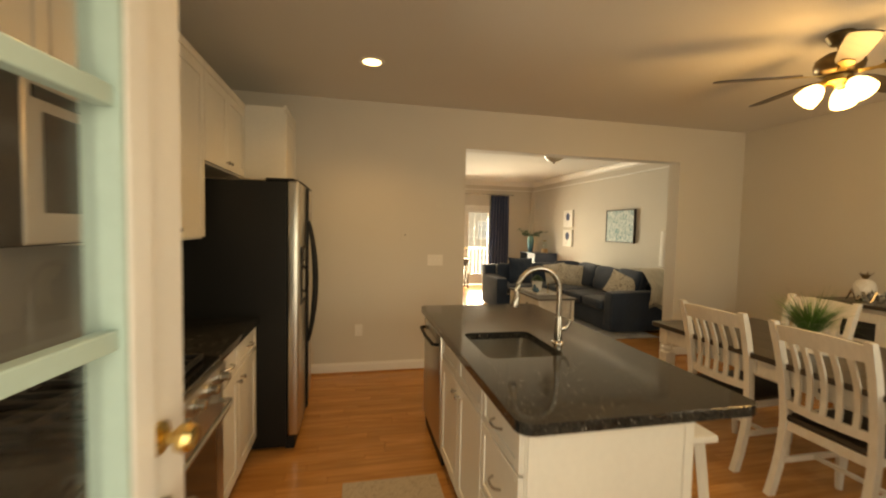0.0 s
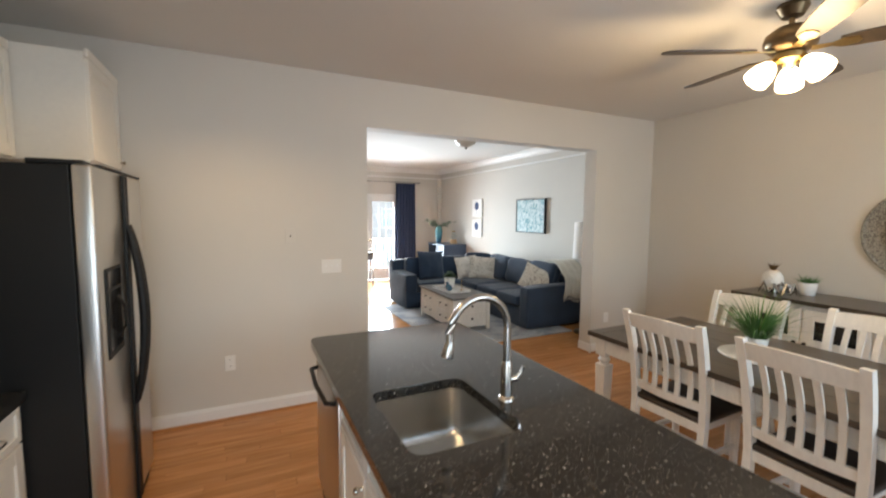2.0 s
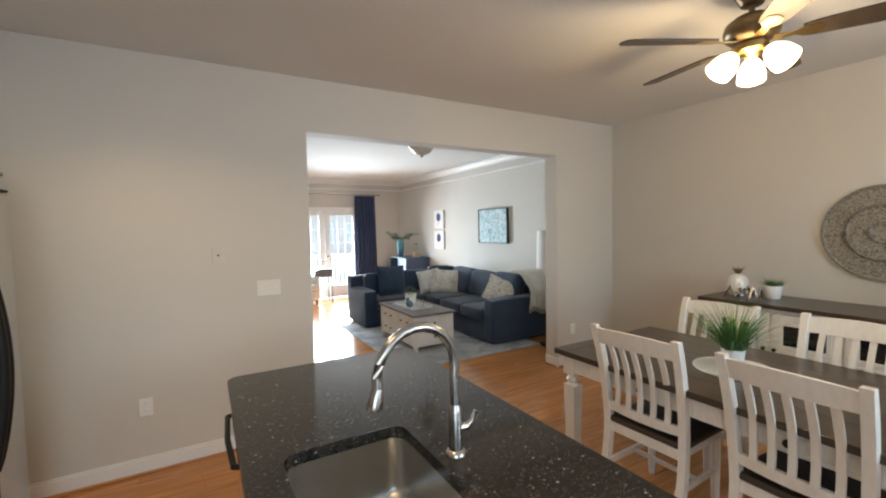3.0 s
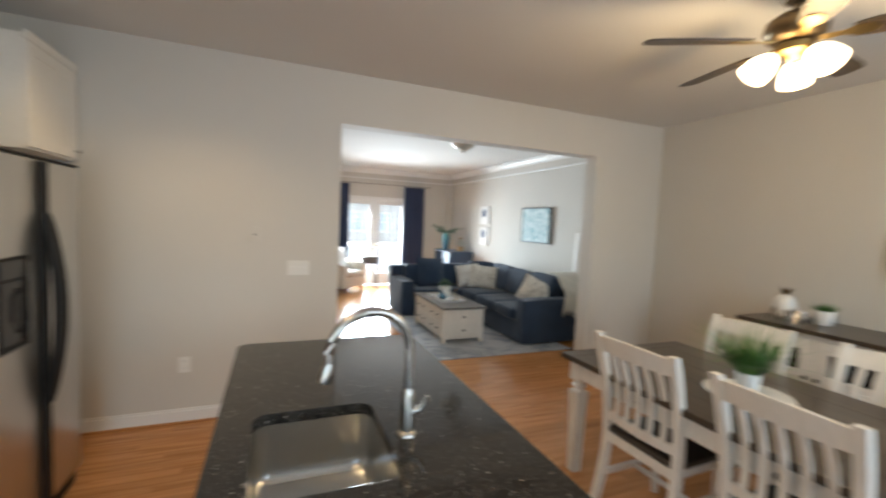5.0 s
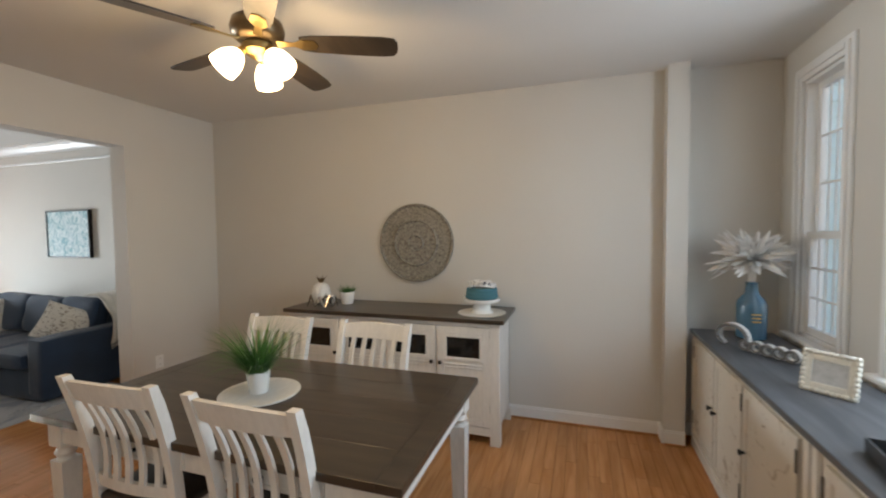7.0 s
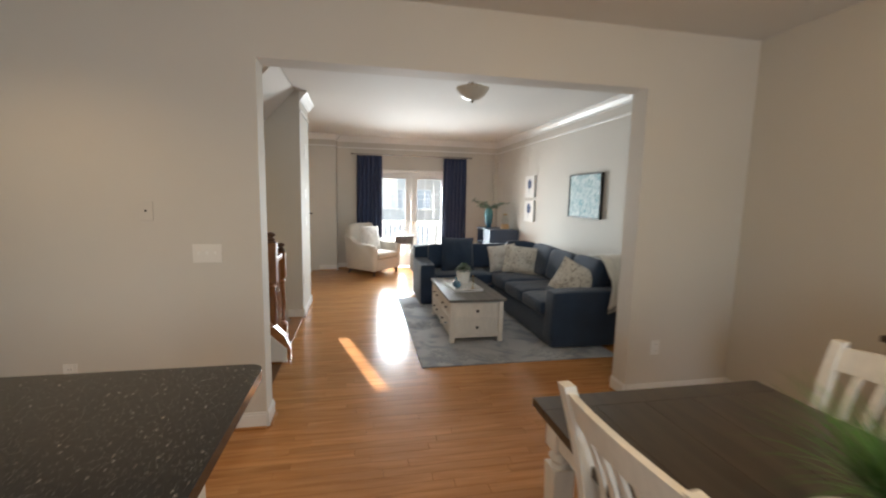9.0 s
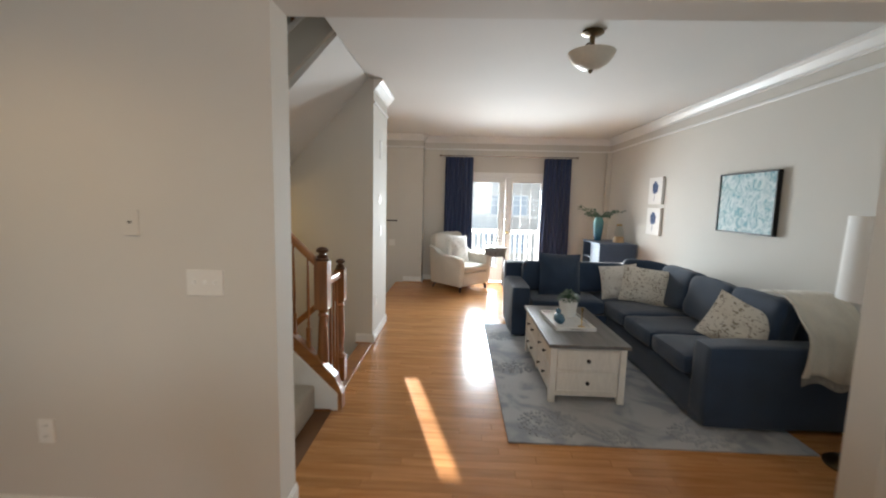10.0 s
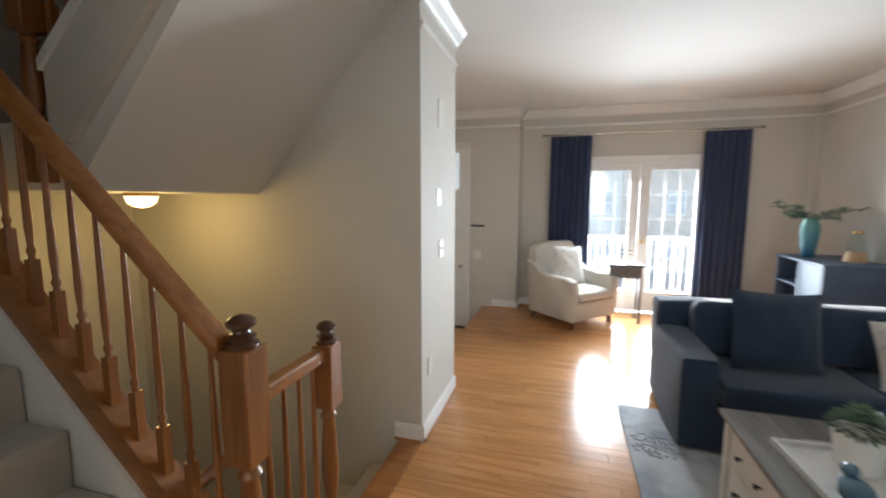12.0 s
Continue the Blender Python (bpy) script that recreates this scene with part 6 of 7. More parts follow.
tp = grass_plant("potted_succulent", "leafy green plant in a white footed pot", (3.35, 6.70, CT + 0.0105), 0.088, 0.15, 0 or 1, 0.05, 0.02, LEAF_DARK, 2)
bm = bmesh.new()
rr = random.Random(31)
for k in range(420):
    a, q = rr.uniform(0, 6.283), 0.092 * math.sqrt(rr.random())
    z = 0.14 + 0.095 * (1 - (q / 0.10) ** 2) * rr.uniform(0.5, 1.2)
    leaf_blade(bm, (q * math.cos(a), q * math.sin(a), z), (math.cos(a) * 0.9, math.sin(a) * 0.9, rr.uniform(0.1, 1.2)), rr.uniform(0.02, 0.04), 0.017, 0.6, 3)
part("leaf_cluster", bm, LEAF_DARK, tp, "dense small green leaves", True)
bl_ = thing("bird_ornament", "small blue glass bird ornament on the tray", "ornament", (3.21, 6.45, CT + 0.0105))
bm = bmesh.new()
cushion(bm, 0.09, 0.13, 0.09, pose(0, 0, 0.046, 8, 0, 10), n=7, power=2.1, wobble=0.02)
cushion(bm, 0.05, 0.06, 0.05, pose(0.0, 0.045, 0.10, 0, 0, 0), n=5, power=2.0, wobble=0.0)
part("body", bm, TEAL_GLAZE, bl_, "blue glass", True)
bm = bmesh.new()
lathe(bm, [(0.009, 0.0), (0.0005, 0.03)], 8, m=pose(0, 0.07, 0.10, -90, 0, 0))
part("beak", bm, TEAL_GLAZE, bl_)
cdl = thing("gold_candle_holder", "slim gold candle holder on the tray", "candle holder", (3.38, 6.36, CT + 0.0105))
bm = bmesh.new()
lathe(bm, [(0.032, 0), (0.03, 0.006), (0.006, 0.012), (0.005, 0.13), (0.010, 0.14), (0.011, 0.165), (0.008, 0.165)], 14)
part("stem", bm, BRASS, cdl, "", True)

# sectional sofa
sf = thing("sectional_sofa", "navy fabric sectional sofa with loose cushions", "sofa", (0, 0, 0))
SB = 0.0125


def soft_box(name, x0, y0, z0, x1, y1, z1, r=0.05, parent=None, label="", mat=NAVY, lumps=0.006, seed=0.0):
    """An upholstered block: generously rounded edges and slightly uneven faces."""
    bm = bmesh.new()
    box(bm, x0, y0, z0, x1, y1, z1)
    bmesh.ops.subdivide_edges(bm, edges=bm.edges[:], cuts=7, use_grid_fill=True)
    c = Vector(((x0 + x1) / 2, (y0 + y1) / 2, (z0 + z1) / 2))
    h = Vector(((x1 - x0) / 2, (y1 - y0) / 2, (z1 - z0) / 2))
    for v in bm.verts:
        p = v.co - c
        q = Vector([max(-h[i] + r, min(h[i] - r, p[i])) for i in range(3)])
        d = p - q
        if d.length > 1e-6:
            d = d.normalized() * r
        n = noise.noise(v.co * 3.1 + Vector((seed, seed, 0)))
        v.co = c + q + d + (d.normalized() if d.length else Vector((0, 0, 0))) * n * lumps * 2
    return part(name, bm, mat, parent, label, True)


XF, XB = 4.02, 5.09      # right wing: front and back of seat
YF, YB = 7.50, 8.42      # left wing
soft_box("base_right", XF, 5.62, 0.02, XB, 7.6, 0.30, 0.025, sf)
soft_box("base_corner", XF, 7.6, 0.02, XB, YB, 0.30, 0.025, sf)
soft_box("base_left", 2.93, YF, 0.02, XF, YB, 0.30, 0.025, sf)
soft_box("arm_near", XF, 5.61, 0.025, XB - 0.02, 5.84, 0.615, 0.045, sf, seed=1)
soft_box("arm_left", 2.925, YF, 0.025, 3.15, YB - 0.02, 0.60, 0.045, sf, seed=2)
soft_box("back_right", 4.85, 5.84, 0.30, XB, YB, 0.72, 0.05, sf, seed=3)
soft_box("back_left", 2.925, 8.17, 0.30, 4.85, YB, 0.79, 0.05, sf, seed=4)
for i, (a, b) in enumerate(((5.845, 6.40), (6.405, 7.0), (7.005, 7.60))):
    soft_box("seat_cushion", XF - 0.035, a, 0.30, 4.80, b, 0.465, 0.05, sf, "navy seat cushion", seed=5 + i)
soft_box("seat_cushion", XF - 0.03, 7.605, 0.30, 4.80, 8.15, 0.455, 0.045, sf, "navy seat cushion", seed=9)
soft_box("seat_cushion", 3.155, YF - 0.03, 0.30, XF - 0.035, 8.15, 0.465, 0.05, sf, "navy seat cushion", seed=10)


def pillow(bm, w, h, t, m, n=14, seed=0.0):
    """A thrown pillow: pinched edges, full middle, lying in its own x-z plane."""
    grid = {}
    for s in (-1, 1):
        for i in range(n + 1):
            for j in range(n + 1):
                u, v = -1 + 2 * i / n, -1 + 2 * j / n
                edge = (i in (0, n)) or (j in (0, n))
                if edge and s == 1:
                    grid[s, i, j] = grid[-1, i, j]
                    continue
                full = ((1 - abs(u) ** 2.4) * (1 - abs(v) ** 2.4)) ** 0.55
                pinch = 1 - 0.07 * (1 - abs(u)) * (abs(v) > 0.6) * abs(v) - 0.0
                pu = 1 - 0.06 * (1 - v * v)
                pv = 1 - 0.06 * (1 - u * u)
                k = 0.02 * noise.noise(Vector((u * 2 + seed, v * 2, s)))
                grid[s, i, j] = bm.verts.new(m @ Vector((u * w / 2 * pu, s * (t / 2) * full + k * full, v * h / 2 * pv)))
    for s in (-1, 1):
        for i in range(n):
            for j in range(n):
                q = [grid[s, i, j], grid[s, i + 1, j], grid[s, i + 1, j + 1], grid[s, i, j + 1]]
                bm.faces.new(q if s > 0 else list(reversed(q)))


def sofa_back_cushion(at, turn, w, h, t=0.20, lean=14, seed=0.0):
    bm = bmesh.new()
    cushion(bm, w, t, h, pose(*at, 0, 0, turn) @ pose(0, 0, h / 2, lean, 0, 0), n=12, power=6.0, wobble=0.010, seed=seed)
    return part("back_cushion", bm, NAVY, sf, "navy back cushion", True)


# right wing: cushions lean towards the wall (+x)
sofa_back_cushion((4.68, 6.12, 0.455), -90, 0.58, 0.44, 0.20, -16, 1)
sofa_back_cushion((4.69, 6.72, 0.455), -90, 0.62, 0.43, 0.20, -15, 2)
sofa_back_cushion((4.70, 7.35, 0.455), -90, 0.64, 0.44, 0.20, -17, 3)
sofa_back_cushion((4.62, 7.98, 0.455), -50, 0.56, 0.42, 0.20, -14, 4)
sofa_back_cushion((4.03, 8.05, 0.455), 0, 0.72, 0.38, 0.18, -12, 5)
sofa_back_cushion((3.33, 8.06, 0.455), 0, 0.42, 0.37, 0.18, -12, 6)


def throw_pillow(label, mat, at, turn, lean, roll, w, h, t, seed):
    bm = bmesh.new()
    pillow(bm, w, h, t, pose(0, 0, 0), seed=seed)
    o = tagged(part("throw_pillow", bm, mat, None, "", True), label, "pillow")
    o.matrix_world = pose(*at, 0, 0, turn) @ pose(0, 0, 0, lean, roll, 0)
    return o


throw_pillow("large square navy pillow on the sofa", NAVY, (3.54, 7.84, 0.70), 4, -14, 2, 0.52, 0.52, 0.20, 1)
throw_pillow("cream printed pillow in the sofa corner", PILLOW_PRINT, (4.42, 7.50, 0.655), -24, -20, 5, 0.52, 0.42, 0.16, 2)
throw_pillow("pale grey pillow behind a printed one on the sofa", PILLOW_PALE, (4.20, 7.70, 0.66), -14, -18, -8, 0.42, 0.40, 0.14, 3)
throw_pillow("cream printed pillow leaning on the sofa arm", PILLOW_PRINT, (4.45, 5.99, 0.655), -38, -30, 24, 0.46, 0.40, 0.15, 4)

# throw blanket over the near end
bm = bmesh.new()
path = [(6.15, 0.90), (6.0, 0.925), (5.88, 0.915), (5.78, 0.87), (5.70, 0.79), (5.62, 0.72), (5.585, 0.66), (5.575, 0.58), (5.57, 0.50), (5.565, 0.44)]
rows = []
NXS = 22
for i, (y, z) in enumerate(path):
    row = []
    for j in range(NXS + 1):
        u = j / NXS
        x = 4.69 + 0.38 * u - 0.010 * i * (1 - u)
        f = 0.030 * math.sin(u * 25 + i * 0.35 + 1.4 * math.sin(u * 7)) * (0.3 + 0.7 * i / len(path))
        row.append(bm.verts.new((x, y - abs(f) * (1 if i > 4 else 0.2), z + f * (0.7 if i < 5 else 0.1) + (0.03 * math.sin(u * 9) if i == len(path) - 1 else 0))))
    rows.append(row)
for a, b in zip(rows, rows[1:]):
    for j in range(NXS):
        bm.faces.new((a[j], a[j + 1], b[j + 1], b[j]))
blk = tagged(part("throw_blanket", bm, CREAM, None, "", True), "cream knitted throw blanket draped over the sofa", "blanket")
sd = blk.modifiers.new("thickness", "SOLIDIFY")
sd.thickness = 0.012
bm = bmesh.new()
for j in range(40):
    x = 4.60 + 0.47 * j / 39
    z = 0.43 + 0.03 * math.sin(j / 39 * 9)
    tube(bm, [(x, 5.562, z + 0.012), (x + 0.004, 5.556, z - 0.05)], 0.003, 4)
part("fringe", bm, CREAM, blk)

# armchair and side table by the doors
ac = thing("armchair", "off-white upholstered armchair with a printed pillow", "armchair", (2.36, 10.24, 0), turn=46)
AC = LINEN
soft_box("seat_base", -0.31, -0.37, 0.10, 0.31, 0.34, 0.33, 0.03, ac, "", AC)
soft_box("seat_cushion", -0.285, -0.40, 0.33, 0.285, 0.22, 0.46, 0.055, ac, "", AC, seed=2)
for s in (-1, 1):
    # rolled arm that sweeps down from the back to a scrolled front
    bm = bmesh.new()
    prof = [(0.36, 0.10), (-0.35, 0.10), (-0.37, 0.30), (-0.39, 0.50), (-0.37, 0.585), (-0.28, 0.615), (-0.10, 0.615), (0.06, 0.625), (0.18, 0.66), (0.28, 0.74), (0.40, 0.76)]
    rings = []
    for off, inset in ((0.0, 0.030), (0.012, 0.010), (0.035, 0.0), (0.085, 0.0), (0.108, 0.010), (0.12, 0.030)):
        cy, cz = sum(p[0] for p in prof) / len(prof), sum(p[1] for p in prof) / len(prof)
        ring = []
        for py, pz in prof:
            d = Vector((0, py - cy, pz - cz))
            d -= d.normalized() * inset
            ring.append(bm.verts.new((s * (0.285 + off + 0.02 * (pz > 0.5)), cy + d.y, cz + d.z)))
        rings.append(ring)
    n = len(prof)
    for r0, r1 in zip(rings, rings[1:]):
        for k in range(n):
            bm.faces.new((r0[k], r0[(k + 1) % n], r1[(k + 1) % n], r1[k]))
    bm.faces.new(rings[0])
    bm.faces.new(rings[-1])
    bmesh.ops.recalc_face_normals(bm, faces=bm.faces[:])
    part("arm", bm, AC, ac, "", True)
bm = bmesh.new()
cushion(bm, 0.74, 0.20, 0.74, pose(0, 0.31, 0.62, -13, 0, 0), n=12, power=5.5, wobble=0.006)
part("backrest", bm, AC, ac, "", True)
for sx in (-1, 1):
    for sy, dx in ((-0.32, 0.0), (0.30, 0.05)):
        bm = bmesh.new()
        tube(bm, [(sx * 0.34, sy + dx * 1.2, 0), (sx * 0.32, sy, 0.105)], 0.02, 8, [0.014, 0.026])
        part("leg", bm, DARK_OAK, ac, "dark turned leg", True)
throw_pillow("grey floral pillow on the armchair", PILLOW_PALE, (2.295, 10.275, 0.70), 46, -16, 5, 0.56, 0.52, 0.15, 7)

stb = thing("side_table", "small grey wooden side table by the french doors", "side table", (2.98, 10.42, 0))
blocks("top", GREY_TOP, [(-0.21, -0.17, 0.715, 0.21, 0.17, 0.74)], stb, bevel=0.004)
blocks("apron", GREY_TOP, [(-0.19, -0.15, 0.57, 0.19, 0.15, 0.7145)], stb, bevel=0.002)
dr = front_panel(stb, "drawer", "y", -0.15, -0.16, 0.16, 0.585, 0.70, -1, GREY_TOP, 0.015, 0.01)
knob(dr, 0, -0.16, 0.64, 0, -1, BLACK_METAL, 0.012)
for sx in (-1, 1):
    for sy in (-1, 1):
        blocks("leg", GREY_TOP, [(sx * 0.175 - 0.015, sy * 0.135 - 0.015, 0, sx * 0.175 + 0.015, sy * 0.135 + 0.015, 0.5695)], stb)
bst = thing("display_stand", "small black metal display stand on the side table", "stand", (2.95, 10.40, 0.7405))
bm = bmesh.new()
box(bm, -0.07, -0.05, 0, 0.09, 0.05, 0.012)
tube(bm, [(-0.03, 0, 0.01), (-0.03, 0, 0.24)], 0.006, 6)
tube(bm, [(-0.03, 0, 0.17), (0.13, 0, 0.16)], 0.006, 6)
tube(bm, [(-0.03, 0, 0.12), (0.12, 0, 0.11)], 0.005, 6)
part("frame", bm, BLACK_METAL, bst)

# blue-grey cabinet in the corner
cb = thing("storage_cabinet", "blue-grey open cabinet in the corner", "cabinet", (0, 0, 0))
QX0, QX1, QY0, QY1, QZ = 4.52, 5.09, 9.36, 10.22, 0.945
blocks("top", BLUE_CAB, [(QX0 - 0.01, QY0 - 0.01, QZ - 0.025, QX1, QY1 + 0.01, QZ)], cb, bevel=0.004)
blocks("side_panel", BLUE_CAB, [(QX0, QY0, 0, QX1, QY0 + 0.022, QZ - 0.0255)], cb, bevel=0.002)
blocks("side_panel", BLUE_CAB, [(QX0, QY1 - 0.022, 0, QX1, QY1, QZ - 0.0255)], cb, bevel=0.002)
blocks("back_panel", BLUE_CAB, [(QX1 - 0.015, QY0 + 0.0225, 0.05, QX1 - 0.001, QY1 - 0.0225, QZ - 0.0255)], cb)
blocks("divider", BLUE_CAB, [(QX0 + 0.005, 9.78, 0.05, QX1 - 0.0155, 9.80, QZ - 0.0255)], cb)
for z in (0.05, 0.36, 0.66):
    blocks("shelf", BLUE_CAB, [(QX0 + 0.006, 9.801, z, QX1 - 0.0155, QY1 - 0.0225, z + 0.018)], cb)
d = front_panel(cb, "door", "x", QX0 + 0.012, QY0 + 0.024, 9.779, 0.06, QZ - 0.03, -1, BLUE_CAB, 0.05, 0.016)
knob(d, QX0 - 0.004, 9.74, 0.55, -1, 0, CHROME, 0.013)
fv = thing("flower_vase", "teal glazed vase with eucalyptus branches", "vase", (4.68, 9.98, QZ))
bm = bmesh.new()
lathe(bm, [(0.050, 0), (0.055, 0.006), (0.072, 0.12), (0.086, 0.26), (0.082, 0.33), (0.060, 0.385), (0.068, 0.41), (0.058, 0.41), (0.052, 0.38)], 28)
m_, n_, l_, b_ = material("teal_to_green_glaze")
g_, tc_, sx_, rp_ = n_.new("ShaderNodeTexNoise"), n_.new("ShaderNodeTexCoord"), n_.new("ShaderNodeSeparateXYZ"), n_.new("ShaderNodeValToRGB")
l_.new(tc_.outputs["Generated"], sx_.inputs[0])
l_.new(sx_.outputs[2], rp_.inputs[0])
rp_.color_ramp.elements[0].color, rp_.color_ramp.elements[1].color = (0.015, 0.10, 0.19, 1), (0.13, 0.36, 0.36, 1)
l_.new(rp_.outputs[0], b_.inputs["Base Color"])
b_.inputs["Roughness"].default_value = 0.2
part("vase_body", bm, m_, fv, "teal glazed ceramic", True)
rr = random.Random(17)
bm, bs = bmesh.new(), bmesh.new()
for k in range(17):
    a = rr.uniform(0, 6.283)
    el = rr.uniform(0.0, 0.55)
    d = Vector((math.cos(a), math.sin(a) * 0.9, el)).normalized()
    L = rr.uniform(0.26, 0.42)
    pts = [Vector((0, 0, 0.37)) + d * L * u + Vector((0, 0, -0.07 * u * u + 0.10 * u)) for u in (0, 0.35, 0.7, 1.0)]
    tube(bs, pts, 0.0025, 5)
    for j in range(16):
        u = 0.25 + 0.75 * j / 15
        p = Vector((0, 0, 0.37)) + d * L * u + Vector((0, 0, -0.07 * u * u + 0.10 * u))
        w = Vector((rr.uniform(-1, 1), rr.uniform(-1, 1), rr.uniform(-0.3, 0.8)))
        leaf_blade(bm, p, w, rr.uniform(0.05, 0.085), 0.036, 0.4, 3)
part("leaves", bm, LEAF_EUC, fv, "grey-green leaves", True)
part("stems", bs, LEAF_DARK, fv)
lz = thing("glass_lantern", "clear glass jar lantern with a wooden base", "lantern", (4.93, 9.70, QZ))
bm = bmesh.new()
lathe(bm, [(0.09, 0), (0.09, 0.02), (0.075, 0.09), (0.07, 0.10)], 20)
part("base", bm, surface("light_tan_wood", (0.45, 0.28, 0.15), 0.5, vary=0.15), lz, "tan wooden base", True)
bm = bmesh.new()
lathe(bm, [(0.065, 0.101), (0.07, 0.18), (0.045, 0.235), (0.04, 0.27)], 20)
part("jar", bm, clear_glass("jar_glass", (0.93, 0.96, 0.95)), lz, "clear glass jar", True)
bm = bmesh.new()
lathe(bm, [(0.042, 0.2705), (0.045, 0.275), (0.045, 0.295), (0.01, 0.305)], 16)
part("lid", bm, BRASS, lz, "brass lid", True)

# pictures
pc = thing("framed_painting", "teal abstract painting in a thin black frame", "painting", (EAST_L, 7.02, 1.60))
hw, hh = 0.405, 0.298
bm = bmesh.new()
for a in ((-0.045, -hw, -hh, -0.001, -hw + 0.014, hh), (-0.045, hw - 0.014, -hh, -0.001, hw, hh), (-0.045, -hw + 0.014, hh - 0.014, -0.001, hw - 0.014, hh), (-0.045, -hw + 0.014, -hh, -0.001, hw - 0.014, -hh + 0.014)):
    box(bm, *a)
part("frame", bm, BLACK, pc, "thin black frame")
blocks("canvas", ART_TEAL, [(-0.036, -hw + 0.015, -hh + 0.015, -0.002, hw - 0.015, hh - 0.015)], pc, "teal and white abstract canvas")
for z in (1.765, 1.33):
    pc = thing("framed_print", "white canvas print of a single dark blue flower", "picture", (EAST_L, 8.90, z), group="flower prints")
    hw, hh = 0.20, 0.19
    bm = bmesh.new()
    box(bm, -0.035, -hw, -hh, -0.001, hw, hh, bevel=0.004)
    part("canvas", bm, PAPER, pc, "white canvas")
    bm = bmesh.new()
    for k in range(34):
        a, q = k * 2.4, 0.0125 * math.sqrt(k)
        cy, cz = q * math.cos(a), 0.045 + q * math.sin(a)
        prism(bm, [(cy + 0.018 * math.cos(a + t) * (1 + 0.5 * math.cos(t)), cz + 0.018 * math.sin(a + t) * (1 + 0.5 * math.cos(t))) for t in [6.283 * j / 9 for j in range(9)]], 0.0355 + 0.00002 * k, 0.0358 + 0.00002 * k, m=Matrix(((0, 0, -1, 0), (1, 0, 0, 0), (0, 1, 0, 0), (0, 0, 0, 1))))
    tube(bm, [(-0.0358, 0.01, -0.04), (-0.0358, 0.0, -0.09), (-0.0358, 0.03, -0.14)], 0.0025, 5)
    part("flower", bm, ART_BLUE, pc, "dark blue painted flower")


# curtains on their rod
def curtain(x0, x1):
    t = thing("curtain", "navy pleated floor-length curtain on a rod", "curtain", ((x0 + x1) / 2, 10.72, 0), group="curtains at the french doors")
    bm = bmesh.new()
    n, rows = 64, []
    w = x1 - x0
    for k, z in enumerate((0.015, 0.5, 1.0, 1.5, 2.0, 2.30, 2.375)):
        row = []
        spread = 1.0 + 0.05 * (1 - z / 2.4)
        for j in range(n + 1):
            u = j / n
            amp = 0.030 + 0.008 * math.sin(9 * u + z)
            row.append(bm.verts.new(((u - 0.5) * w * spread, amp * math.sin(u * 2 * math.pi * 6.5 + 0.35 * math.sin(z * 2)), z)))
        rows.append(row)
    for a, b in zip(rows, rows[1:]):
        for j in range(n):
            bm.faces.new((a[j], a[j + 1], b[j + 1], b[j]))
    c = part("panel", bm, NAVY_CURTAIN, t, "", True)
    s = c.modifiers.new("thickness", "SOLIDIFY")
    s.thickness = 0.004
    return t


curtain(2.03, 2.55)
curtain(3.86, 4.37)
rd = thing("curtain_rod", "thin brushed metal curtain rod above the doors", "curtain rod", (3.2, 10.72, 2.40))
bm = bmesh.new()
tube(bm, [(-1.25, 0, 0), (1.25, 0, 0)], 0.010, 10)
part("rod", bm, CHROME, rd, "", True)
for s in (-1, 1):
    bm = bmesh.new()
    lathe(bm, [(0.010, 0), (0.02, 0.01), (0.02, 0.03), (0.006, 0.04)], 12, m=pose(s * 1.25, 0, 0, 0, 90 * s, 0))
    part("finial", bm, CHROME, rd, "", True)
    blocks("bracket", CHROME, [(s * 1.18 - 0.006, 0, -0.012, s * 1.18 + 0.006, 0.13, 0.0)], rd)

# semi-flush lamp
sl_ = thing("semi_flush_lamp", "unlit frosted bowl ceiling lamp with bronze fittings", "lamp", (3.20, 5.95, H))
bm = bmesh.new()
lathe(bm, [(0.075, 0), (0.078, -0.015), (0.05, -0.03), (0.018, -0.035), (0.016, -0.12), (0.03, -0.13)], 24)
part("canopy", bm, BRONZE, sl_, "bronze canopy", True)
bm = bmesh.new()
lathe(bm, [(0.015, -0.262), (0.07, -0.25), (0.12, -0.215), (0.155, -0.165), (0.165, -0.145), (0.158, -0.144), (0.145, -0.165)], 32)
part("shade", bm, ALABASTER, sl_, "frosted glass bowl", True)
bm = bmesh.new()
lathe(bm, [(0.004, -0.285), (0.014, -0.275), (0.016, -0.262), (0.008, -0.255)], 12)
part("finial", bm, BRONZE, sl_, "", True)
for k in range(3):
    a = 2.094 * k
    bm = bmesh.new()
    tube(bm, [(0.02 * math.cos(a), 0.02 * math.sin(a), -0.10), (0.09 * math.cos(a), 0.09 * math.sin(a), -0.105), (0.162 * math.cos(a), 0.162 * math.sin(a), -0.146)], 0.006, 6)
    part("arm", bm, BRONZE, sl_)

# floor lamp behind the near end of the sofa
fl = thing("floor_lamp", "unlit floor lamp with a tall white drum shade beside the sofa", "lamp", (4.72, 5.28, 0))
bm = bmesh.new()
lathe(bm, [(0.001, 0.0), (0.135, 0.0), (0.138, 0.012), (0.125, 0.022), (0.03, 0.03), (0.014, 0.05)], 28)
part("base", bm, BRONZE, fl, "dark round foot", True)
bm = bmesh.new()
tube(bm, [(0, 0, 0.03), (0, 0, 1.30)], 0.011, 10)
part("pole", bm, BRONZE, fl, "dark metal pole", True)
bm = bmesh.new()
lathe(bm, [(0.176, 1.03), (0.163, 1.52), (0.160, 1.52), (0.173, 1.03), (0.176, 1.03)], 36)
shade = part("shade", bm, PAPER, fl, "white cloth drum shade", True)
bm = bmesh.new()
